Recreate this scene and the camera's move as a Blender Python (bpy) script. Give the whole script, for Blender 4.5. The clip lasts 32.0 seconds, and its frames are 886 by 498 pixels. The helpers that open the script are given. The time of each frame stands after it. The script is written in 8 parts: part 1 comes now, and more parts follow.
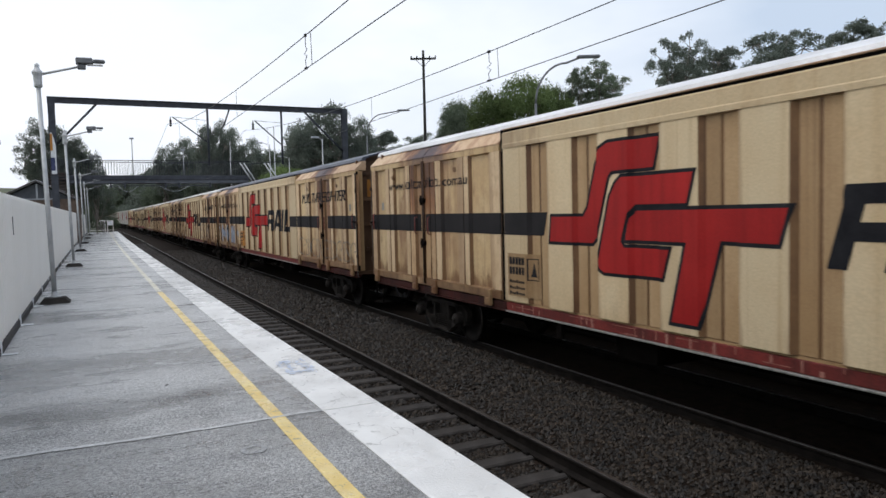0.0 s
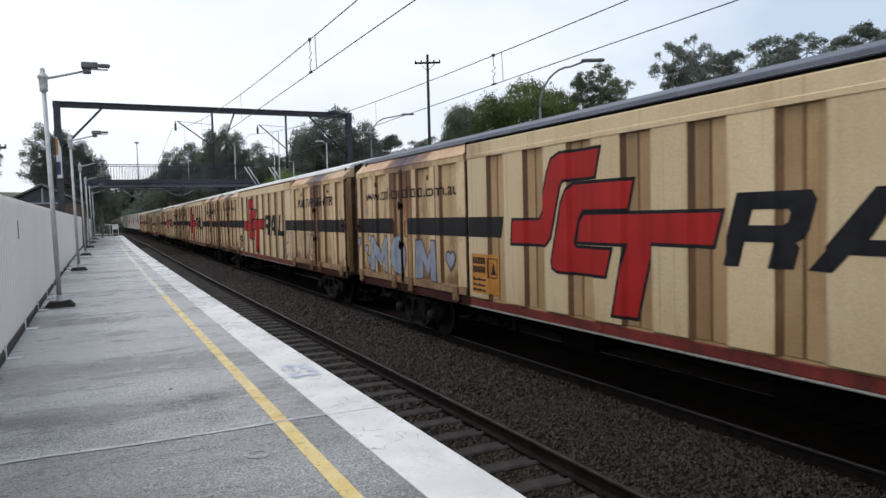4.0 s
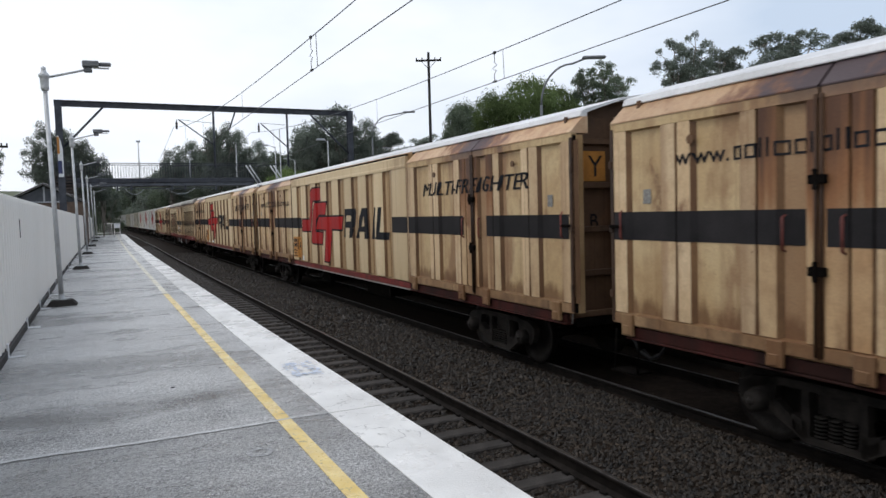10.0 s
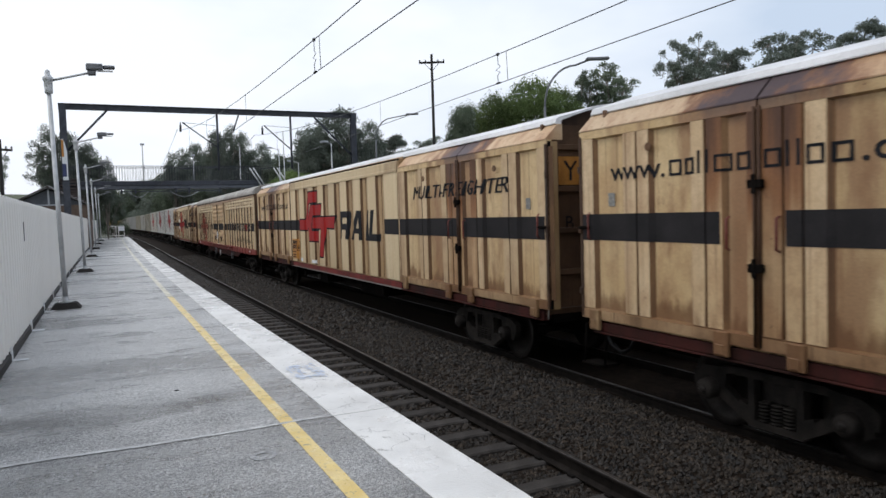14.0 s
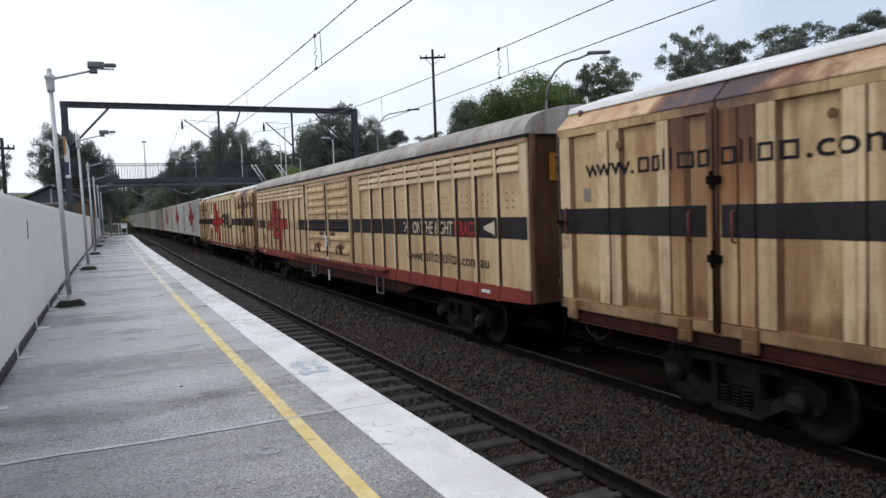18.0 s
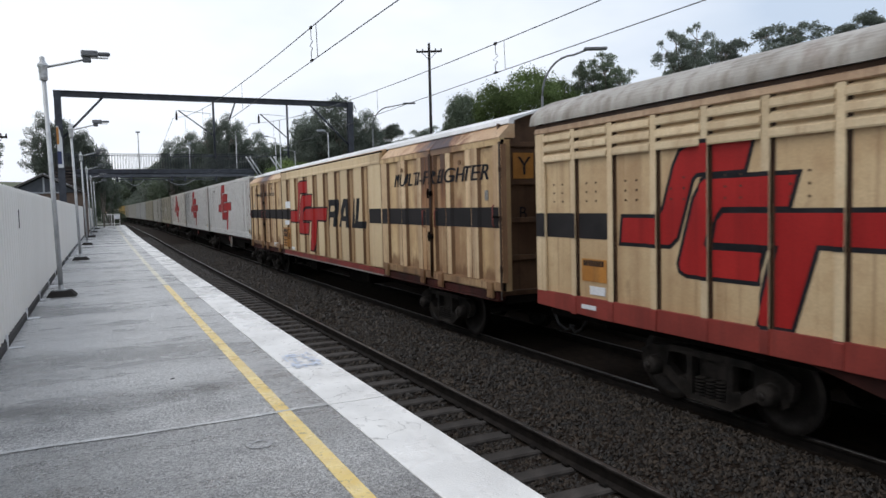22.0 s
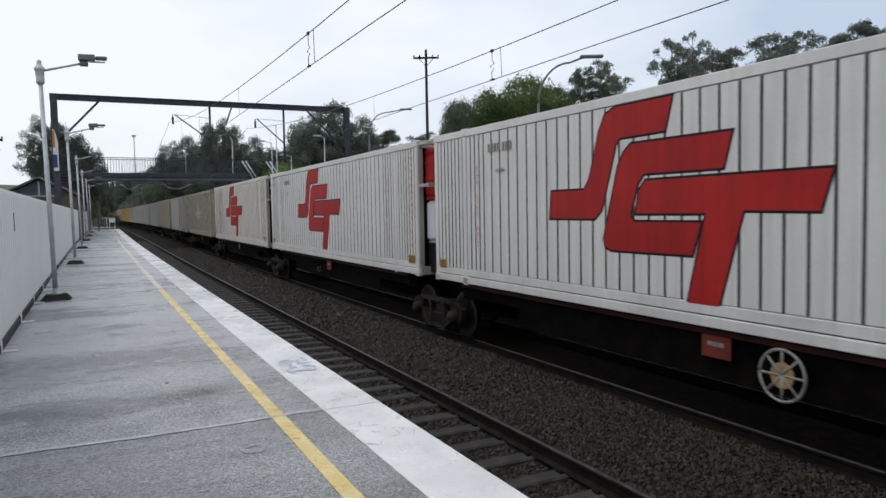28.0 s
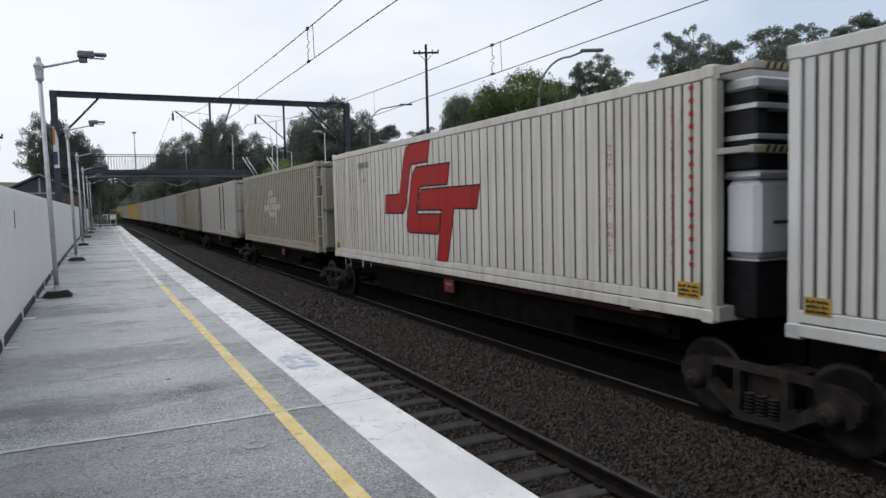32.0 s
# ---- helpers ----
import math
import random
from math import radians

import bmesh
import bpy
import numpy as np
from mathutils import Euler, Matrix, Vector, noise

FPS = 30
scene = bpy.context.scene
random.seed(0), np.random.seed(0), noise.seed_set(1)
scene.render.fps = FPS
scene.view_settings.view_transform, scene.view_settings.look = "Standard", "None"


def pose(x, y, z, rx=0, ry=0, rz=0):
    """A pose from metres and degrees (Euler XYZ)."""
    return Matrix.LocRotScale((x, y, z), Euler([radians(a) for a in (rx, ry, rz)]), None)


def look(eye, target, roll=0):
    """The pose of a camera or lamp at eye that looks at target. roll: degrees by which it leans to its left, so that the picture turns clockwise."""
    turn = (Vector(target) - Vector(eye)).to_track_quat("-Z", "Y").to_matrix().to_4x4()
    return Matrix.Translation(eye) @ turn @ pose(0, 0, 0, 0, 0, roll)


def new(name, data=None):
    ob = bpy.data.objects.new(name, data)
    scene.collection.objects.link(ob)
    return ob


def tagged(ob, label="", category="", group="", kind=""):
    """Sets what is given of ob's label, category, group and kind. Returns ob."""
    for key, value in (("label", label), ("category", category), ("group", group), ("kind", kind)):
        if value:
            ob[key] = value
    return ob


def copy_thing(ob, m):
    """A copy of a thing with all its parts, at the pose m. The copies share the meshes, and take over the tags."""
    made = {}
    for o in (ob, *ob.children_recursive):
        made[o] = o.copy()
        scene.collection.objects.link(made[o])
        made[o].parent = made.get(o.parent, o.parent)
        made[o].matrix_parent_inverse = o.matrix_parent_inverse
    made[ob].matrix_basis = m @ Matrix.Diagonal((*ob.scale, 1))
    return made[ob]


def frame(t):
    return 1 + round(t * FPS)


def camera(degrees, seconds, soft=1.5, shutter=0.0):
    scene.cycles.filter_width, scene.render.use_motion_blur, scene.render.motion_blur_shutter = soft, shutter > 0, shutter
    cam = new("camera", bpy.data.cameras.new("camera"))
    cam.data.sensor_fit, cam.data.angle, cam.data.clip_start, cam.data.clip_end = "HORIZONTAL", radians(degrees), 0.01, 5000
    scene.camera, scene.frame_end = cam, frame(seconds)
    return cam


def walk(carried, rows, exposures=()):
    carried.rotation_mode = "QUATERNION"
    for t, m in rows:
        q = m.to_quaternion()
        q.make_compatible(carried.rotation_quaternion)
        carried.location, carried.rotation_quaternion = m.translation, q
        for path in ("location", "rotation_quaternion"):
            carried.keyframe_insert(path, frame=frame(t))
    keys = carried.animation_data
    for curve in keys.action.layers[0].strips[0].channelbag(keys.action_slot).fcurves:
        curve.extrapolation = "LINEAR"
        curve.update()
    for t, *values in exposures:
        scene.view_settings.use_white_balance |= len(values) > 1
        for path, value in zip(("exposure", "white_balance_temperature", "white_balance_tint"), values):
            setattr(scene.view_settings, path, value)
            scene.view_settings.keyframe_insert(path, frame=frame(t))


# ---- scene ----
# the camera, held in the hand on the platform
cam = camera(63.58, 32.0, soft=1.5, shutter=0.2)
walk(cam, [
    (0.0, pose(-0.011, -0.027, 1.505, 86.861, 1.398, -26.390)),
    (0.5, pose(-0.011, -0.025, 1.504, 86.943, 1.439, -26.333)),
    (1.0, pose(-0.011, -0.023, 1.503, 87.059, 1.479, -26.309)),
    (1.5, pose(-0.012, -0.020, 1.503, 87.134, 1.585, -26.264)),
    (2.0, pose(-0.012, -0.018, 1.503, 87.160, 1.617, -26.246)),
    (2.5, pose(-0.012, -0.019, 1.504, 87.215, 1.540, -26.132)),
    (3.0, pose(-0.008, -0.012, 1.502, 87.245, 1.442, -26.026)),
    (3.5, pose(-0.006, -0.010, 1.502, 87.256, 1.361, -26.023)),
    (5.5, pose(0.001, 0.007, 1.498, 86.652, 1.885, -26.167)),
    (6.0, pose(0.002, 0.005, 1.498, 86.512, 1.937, -26.123)),
    (6.5, pose(-0.000, -0.000, 1.500, 86.486, 1.888, -26.074)),
    (7.0, pose(-0.001, -0.002, 1.500, 86.521, 1.881, -26.077)),
    (7.5, pose(-0.005, -0.007, 1.501, 86.585, 1.889, -26.077)),
    (8.0, pose(-0.006, -0.009, 1.502, 86.698, 1.916, -26.082)),
    (8.5, pose(-0.006, -0.008, 1.502, 86.791, 1.856, -26.088)),
    (9.0, pose(-0.006, -0.004, 1.503, 86.861, 1.663, -26.047)),
    (9.5, pose(-0.004, 0.001, 1.501, 86.946, 1.561, -25.999)),
    (10.0, pose(-0.004, 0.001, 1.501, 87.007, 1.589, -25.944)),
    (10.5, pose(-0.003, 0.001, 1.501, 87.047, 1.630, -25.933)),
    (11.0, pose(-0.004, 0.000, 1.501, 87.075, 1.712, -25.919)),
    (11.5, pose(-0.009, -0.009, 1.502, 87.116, 1.607, -25.919)),
    (12.0, pose(-0.013, -0.017, 1.503, 87.204, 1.468, -25.841)),
    (12.5, pose(-0.013, -0.016, 1.503, 87.257, 1.426, -25.671)),
    (13.0, pose(-0.005, 0.006, 1.501, 87.275, 1.429, -25.642)),
    (13.5, pose(-0.000, 0.021, 1.500, 87.237, 1.549, -25.616)),
    (14.0, pose(0.004, 0.027, 1.499, 87.174, 1.736, -25.663)),
    (14.5, pose(0.004, 0.023, 1.500, 87.117, 1.854, -25.734)),
    (16.5, pose(-0.007, -0.010, 1.502, 86.883, 2.092, -25.702)),
    (17.0, pose(-0.004, -0.001, 1.500, 86.821, 2.063, -25.618)),
    (17.5, pose(-0.004, 0.005, 1.499, 86.804, 2.112, -25.517)),
    (18.0, pose(-0.004, 0.005, 1.499, 86.801, 2.158, -25.495)),
    (18.5, pose(-0.006, -0.010, 1.501, 86.761, 2.111, -25.425)),
    (19.0, pose(-0.005, -0.014, 1.502, 86.713, 1.922, -25.385)),
    (19.5, pose(-0.004, -0.016, 1.502, 86.685, 1.714, -25.441)),
    (20.0, pose(-0.002, -0.012, 1.500, 86.690, 1.496, -25.642)),
    (20.5, pose(-0.002, -0.012, 1.499, 86.687, 1.416, -25.842)),
    (21.0, pose(-0.002, -0.004, 1.499, 86.574, 1.387, -25.999)),
    (21.5, pose(0.002, 0.015, 1.497, 86.459, 1.484, -26.031)),
    (22.0, pose(0.005, 0.029, 1.497, 86.354, 1.439, -25.930)),
    (22.5, pose(0.008, 0.039, 1.496, 86.327, 1.287, -25.823)),
    (23.0, pose(0.007, 0.035, 1.498, 86.396, 1.238, -25.692)),
    (23.5, pose(0.006, 0.028, 1.498, 86.441, 1.399, -25.615)),
    (24.0, pose(0.004, 0.021, 1.498, 86.507, 1.486, -25.655)),
    (24.5, pose(0.001, 0.015, 1.497, 86.553, 1.557, -25.735)),
    (25.0, pose(0.002, 0.014, 1.498, 86.594, 1.621, -25.827)),
    (25.5, pose(0.001, 0.012, 1.498, 86.631, 1.545, -25.842)),
    (27.5, pose(-0.000, 0.009, 1.500, 86.825, 1.044, -26.279)),
    (28.0, pose(-0.002, 0.006, 1.501, 86.819, 1.041, -26.254)),
    (28.5, pose(-0.005, -0.002, 1.503, 86.780, 1.035, -26.201)),
    (29.0, pose(-0.002, 0.005, 1.502, 86.738, 1.147, -26.120)),
    (29.5, pose(-0.000, 0.006, 1.501, 86.731, 1.203, -26.070)),
    (30.0, pose(0.001, 0.009, 1.499, 86.672, 1.307, -26.056)),
    (30.5, pose(0.002, 0.009, 1.497, 86.619, 1.438, -26.078)),
    (31.0, pose(0.004, 0.013, 1.496, 86.550, 1.465, -26.096)),
    (31.5, pose(0.005, 0.011, 1.496, 86.475, 1.446, -26.141)),
    (32.0, pose(0.005, 0.013, 1.497, 86.439, 1.338, -26.189)),
], exposures=((0.0, 0.0), (25.5, 0.0), (28.0, -0.11), (32.0, -0.12)))

# ---------------------------------------------------------------- light
world = bpy.data.worlds.new("overcast_sky")
scene.world = world
world.use_nodes = True
wt = world.node_tree
wt.nodes.clear()
w_out = wt.nodes.new("ShaderNodeOutputWorld")
w_bg = wt.nodes.new("ShaderNodeBackground")
w_sky = wt.nodes.new("ShaderNodeTexSky")
w_sky.sky_type = "NISHITA"
w_sky.sun_disc = False
w_sky.sun_elevation, w_sky.sun_rotation = radians(50), radians(-60)
w_sky.dust_density, w_sky.air_density = 4.0, 1.5
w_scale = wt.nodes.new("ShaderNodeMix")
w_scale.data_type, w_scale.blend_type = "RGBA", "MULTIPLY"
w_scale.inputs[0].default_value = 1.0
w_scale.inputs[7].default_value = (0.09, 0.09, 0.09, 1)
w_tc = wt.nodes.new("ShaderNodeTexCoord")
w_map = wt.nodes.new("ShaderNodeMapping")
w_map.inputs[3].default_value = (1.0, 1.0, 2.6)
w_noise = wt.nodes.new("ShaderNodeTexNoise")
w_noise.inputs["Scale"].default_value, w_noise.inputs["Detail"].default_value = 1.6, 5
w_ramp = wt.nodes.new("ShaderNodeValToRGB")
w_ramp.color_ramp.elements[0].position, w_ramp.color_ramp.elements[1].position = 0.34, 0.66
w_ramp.color_ramp.elements[0].color = (0.60, 0.71, 0.88, 1)
w_ramp.color_ramp.elements[1].color = (1.02, 1.068, 1.155, 1)
w_mix = wt.nodes.new("ShaderNodeMix")
w_mix.data_type = "RGBA"
w_mix.inputs[0].default_value = 0.86
wt.links.new(w_tc.outputs["Generated"], w_map.inputs[0])
wt.links.new(w_map.outputs[0], w_noise.inputs["Vector"])
# the cloud thins towards the east
w_sep = wt.nodes.new("ShaderNodeSeparateXYZ")
wt.links.new(w_tc.outputs["Generated"], w_sep.inputs[0])
w_thin = wt.nodes.new("ShaderNodeMath")
w_thin.operation = "MULTIPLY_ADD"
w_thin.inputs[1].default_value, w_thin.inputs[2].default_value = -0.26, 0.09
wt.links.new(w_sep.outputs["X"], w_thin.inputs[0])
w_sum = wt.nodes.new("ShaderNodeMath")
wt.links.new(w_noise.outputs["Fac"], w_sum.inputs[0])
wt.links.new(w_thin.outputs[0], w_sum.inputs[1])
wt.links.new(w_sum.outputs[0], w_ramp.inputs[0])
wt.links.new(w_sky.outputs[0], w_scale.inputs[6])
wt.links.new(w_scale.outputs[2], w_mix.inputs[6])
wt.links.new(w_ramp.outputs[0], w_mix.inputs[7])
wt.links.new(w_mix.outputs[2], w_bg.inputs[0])
wt.links.new(w_bg.outputs[0], w_out.inputs[0])
w_bg.inputs[1].default_value = 1.08
sun = new("sun", bpy.data.lights.new("sun", "SUN"))
sun.data.energy, sun.data.angle, sun.data.color = 0.6, radians(25), (1.0, 0.98, 0.96)
sun.matrix_world = look((-30, 15, 60), (5, 15, 0))


# ---------------------------------------------------------------- materials
def mat(name, c1, c2, scale=2.0, rough=0.6, rough2=None, metal=0.0, bump=0.15, fine=40.0, streak=0.0, streak_col=(0.2, 0.1, 0.04), vary=0.12, stretch=(1, 1, 1), spec=0.4, rust=0.0):
    """Two colours mixed by a broad noise, fine grain, optional vertical streaks, object-to-object variation."""
    m = bpy.data.materials.new(name)
    m.use_nodes = True
    t = m.node_tree
    n, l = t.nodes, t.links
    b = n["Principled BSDF"]
    b.inputs["Metallic"].default_value = metal
    b.inputs["Specular IOR Level"].default_value = spec
    tc = n.new("ShaderNodeTexCoord")
    mp = n.new("ShaderNodeMapping")
    mp.inputs[3].default_value = stretch
    l.new(tc.outputs["Object"], mp.inputs[0])
    big = n.new("ShaderNodeTexNoise")
    big.inputs["Scale"].default_value, big.inputs["Detail"].default_value = scale, 6
    l.new(mp.outputs[0], big.inputs["Vector"])
    ramp = n.new("ShaderNodeValToRGB")
    ramp.color_ramp.elements[0].position, ramp.color_ramp.elements[1].position = 0.35, 0.68
    ramp.color_ramp.elements[0].color, ramp.color_ramp.elements[1].color = (*c1, 1), (*c2, 1)
    l.new(big.outputs["Fac"], ramp.inputs[0])
    col = ramp.outputs[0]
    small = n.new("ShaderNodeTexNoise")
    small.inputs["Scale"].default_value, small.inputs["Detail"].default_value = fine, 4
    l.new(tc.outputs["Object"], small.inputs["Vector"])
    grain = n.new("ShaderNodeMapRange")
    grain.inputs[1].default_value, grain.inputs[2].default_value = 0.3, 0.7
    grain.inputs[3].default_value, grain.inputs[4].default_value = 1 - vary, 1 + vary
    l.new(small.outputs["Fac"], grain.inputs[0])
    info = n.new("ShaderNodeObjectInfo")
    rnd = n.new("ShaderNodeMapRange")
    rnd.inputs[3].default_value, rnd.inputs[4].default_value = 1 - vary, 1 + vary
    l.new(info.outputs["Random"], rnd.inputs[0])
    mul = n.new("ShaderNodeMath")
    mul.operation = "MULTIPLY"
    l.new(grain.outputs[0], mul.inputs[0])
    l.new(rnd.outputs[0], mul.inputs[1])
    if streak > 0:
        sm = n.new("ShaderNodeMapping")
        sm.inputs[3].default_value = (7, 7, 0.35)
        l.new(tc.outputs["Object"], sm.inputs[0])
        off = n.new("ShaderNodeVectorMath")
        off.operation = "ADD"
        l.new(sm.outputs[0], off.inputs[0])
        l.new(info.outputs["Random"], off.inputs[1])
        sn = n.new("ShaderNodeTexNoise")
        sn.inputs["Scale"].default_value, sn.inputs["Detail"].default_value = 1.0, 5
        l.new(off.outputs[0], sn.inputs["Vector"])
        sr = n.new("ShaderNodeMapRange")
        sr.inputs[1].default_value, sr.inputs[2].default_value = 0.46, 0.74
        sr.inputs[4].default_value = streak
        l.new(sn.outputs["Fac"], sr.inputs[0])
        sx = n.new("ShaderNodeMix")
        sx.data_type = "RGBA"
        sx.inputs[7].default_value = (*streak_col, 1)
        l.new(sr.outputs[0], sx.inputs[0])
        l.new(col, sx.inputs[6])
        col = sx.outputs[2]
    if rust > 0:
        # blotches of rust and grime, drawn out downwards
        rm = n.new("ShaderNodeMapping")
        rm.inputs[3].default_value = (1.0, 1.0, 0.45)
        l.new(tc.outputs["Object"], rm.inputs[0])
        ro = n.new("ShaderNodeVectorMath")
        ro.operation = "ADD"
        rs = n.new("ShaderNodeVectorMath")
        rs.operation = "SCALE"
        rs.inputs[0].default_value = (37.0, 19.0, 11.0)
        l.new(info.outputs["Random"], rs.inputs["Scale"])
        l.new(rm.outputs[0], ro.inputs[0])
        l.new(rs.outputs[0], ro.inputs[1])
        rn = n.new("ShaderNodeTexNoise")
        rn.inputs["Scale"].default_value, rn.inputs["Detail"].default_value, rn.inputs["Roughness"].default_value = 2.2, 7, 0.65
        l.new(ro.outputs[0], rn.inputs["Vector"])
        rg = n.new("ShaderNodeMapRange")
        rg.inputs[1].default_value, rg.inputs[2].default_value = 0.56, 0.74
        rg.inputs[4].default_value = rust
        l.new(rn.outputs["Fac"], rg.inputs[0])
        rx = n.new("ShaderNodeMix")
        rx.data_type = "RGBA"
        rx.inputs[7].default_value = (0.13, 0.058, 0.026, 1)
        l.new(rg.outputs[0], rx.inputs[0])
        l.new(col, rx.inputs[6])
        col = rx.outputs[2]
    sc = n.new("ShaderNodeVectorMath")
    sc.operation = "SCALE"
    l.new(col, sc.inputs[0])
    l.new(mul.outputs[0], sc.inputs["Scale"])
    l.new(sc.outputs[0], b.inputs["Base Color"])
    rr = n.new("ShaderNodeMapRange")
    rr.inputs[1].default_value, rr.inputs[2].default_value = 0.35, 0.65
    rr.inputs[3].default_value, rr.inputs[4].default_value = rough, rough if rough2 is None else rough2
    l.new(big.outputs["Fac"], rr.inputs[0])
    l.new(rr.outputs[0], b.inputs["Roughness"])
    if bump > 0:
        bp = n.new("ShaderNodeBump")
        bp.inputs["Strength"].default_value, bp.inputs["Distance"].default_value = bump, 0.01
        l.new(small.outputs["Fac"], bp.inputs["Height"])
        l.new(bp.outputs[0], b.inputs["Normal"])
    return m


class Nodes:
    """Short hand for wiring one material."""

    def __init__(self, name, rough, spec):
        self.m = bpy.data.materials.new(name)
        self.m.use_nodes = True
        self.t = self.m.node_tree
        self.b = self.t.nodes["Principled BSDF"]
        self.b.inputs["Specular IOR Level"].default_value = spec
        self.b.inputs["Roughness"].default_value = rough
        self.tc = self.t.nodes.new("ShaderNodeTexCoord").outputs["Object"]

    def link(self, a, b):
        self.t.links.new(a, b)

    def shifted(self, scale=(1, 1, 1), offset=(0, 0, 0)):
        n = self.t.nodes.new("ShaderNodeMapping")
        n.inputs[1].default_value, n.inputs[3].default_value = offset, scale
        self.link(self.tc, n.inputs[0])
        return n.outputs[0]

    def noise(self, scale, detail=4, rough=0.5, vec=None):
        n = self.t.nodes.new("ShaderNodeTexNoise")
        n.inputs["Scale"].default_value, n.inputs["Detail"].default_value, n.inputs["Roughness"].default_value = scale, detail, rough
        self.link(vec or self.tc, n.inputs["Vector"])
        return n.outputs["Fac"]

    def ramp(self, v, lo, hi, a, b):
        n = self.t.nodes.new("ShaderNodeMapRange")
        n.interpolation_type = "SMOOTHSTEP"
        for k, q in enumerate((lo, hi, a, b)):
            n.inputs[k + 1].default_value = q
        self.link(v, n.inputs[0])
        return n.outputs[0]

    def op(self, kind, a, b):
        n = self.t.nodes.new("ShaderNodeMath")
        n.operation = kind
        for k, q in enumerate((a, b)):
            if isinstance(q, (int, float)):
                n.inputs[k].default_value = q
            else:
                self.link(q, n.inputs[k])
        return n.outputs[0]

    def mix(self, f, a, b, kind="MIX"):
        n = self.t.nodes.new("ShaderNodeMix")
        n.data_type, n.blend_type = "RGBA", kind
        for k, q in ((0, f), (6, a), (7, b)):
            if isinstance(q, (int, float)):
                n.inputs[k].default_value = q
            elif isinstance(q, tuple):
                n.inputs[k].default_value = (*q, 1)
            else:
                self.link(q, n.inputs[k])
        return n.outputs[2]

    def scaled(self, col, f):
        n = self.t.nodes.new("ShaderNodeVectorMath")
        n.operation = "SCALE"
        self.link(col, n.inputs[0])
        self.link(f, n.inputs["Scale"])
        return n.outputs[0]

    def relief(self, height, strength, distance):
        n = self.t.nodes.new("ShaderNodeBump")
        n.inputs["Strength"].default_value, n.inputs["Distance"].default_value = strength, distance
        self.link(height, n.inputs["Height"])
        self.link(n.outputs[0], self.b.inputs["Normal"])

    def random(self):
        return self.t.nodes.new("ShaderNodeObjectInfo").outputs["Random"]


def asphalt_mat(name, dark, light):
    """Wet coarse asphalt: stone grit, damp and drying bands across the platform, grimy stains."""
    g = Nodes(name, 0.4, 0.5)
    bands = g.noise(0.55, 6, 0.6, g.shifted((0.45, 1.25, 1)))
    spots = g.noise(2.3, 5, 0.65, g.shifted((0.7, 1.3, 1), (3, 7, 0)))
    col = g.mix(g.ramp(bands, 0.36, 0.64, 0, 1), (dark, dark * 0.995, dark * 0.985), (light, light * 0.995, light * 0.985))
    col = g.mix(g.ramp(spots, 0.52, 0.72, 0, 0.5), col, (0.140, 0.141, 0.144))
    grime = g.noise(0.8, 6, 0.7, g.shifted((1.6, 0.5, 1), (11, 2, 0)))
    col = g.mix(g.ramp(grime, 0.56, 0.74, 0, 0.45), col, (0.150, 0.132, 0.112))
    cells = g.t.nodes.new("ShaderNodeTexVoronoi")
    cells.inputs["Scale"].default_value = 105
    g.link(g.tc, cells.inputs["Vector"])
    stone = g.t.nodes.new("ShaderNodeSeparateColor")
    g.link(cells.outputs["Color"], stone.inputs[0])
    grit = stone.outputs[0]
    coarse = g.noise(38, 4, 0.7)
    f = g.op("MULTIPLY", g.ramp(grit, 0.05, 0.95, 0.58, 1.36), g.ramp(coarse, 0.34, 0.66, 0.72, 1.28))
    at = g.t.nodes.new("ShaderNodeSeparateXYZ")
    g.link(g.tc, at.inputs[0])
    band = g.op("MULTIPLY", g.ramp(g.op("ABSOLUTE", g.op("SUBTRACT", at.outputs["Y"], 5.95), 0.0), 0.25, 0.95, 1.0, 0.0), g.ramp(g.noise(1.1, 5, 0.6, g.shifted((0.8, 1.5, 1), (5, 5, 0))), 0.40, 0.58, 0.15, 1.0))
    band = g.op("MULTIPLY", band, g.ramp(at.outputs["X"], 0.75, 1.05, 1.0, 0.25))
    pits = g.noise(62, 3, 0.6, g.shifted((1, 0.8, 1), (2, 2, 0)))
    f = g.op("MULTIPLY", f, g.op("SUBTRACT", 1.0, g.op("MULTIPLY", band, g.ramp(pits, 0.40, 0.58, 0.72, 0.10))))
    g.link(g.scaled(col, f), g.b.inputs["Base Color"])
    g.link(g.ramp(g.op("ADD", g.op("MULTIPLY", bands, 0.6), g.op("MULTIPLY", spots, 0.4)), 0.38, 0.60, 0.14, 0.5), g.b.inputs["Roughness"])
    g.relief(g.op("ADD", g.op("MULTIPLY", cells.outputs["Distance"], -0.9), g.op("MULTIPLY", coarse, 0.8)), 0.8, 0.010)
    return g.m


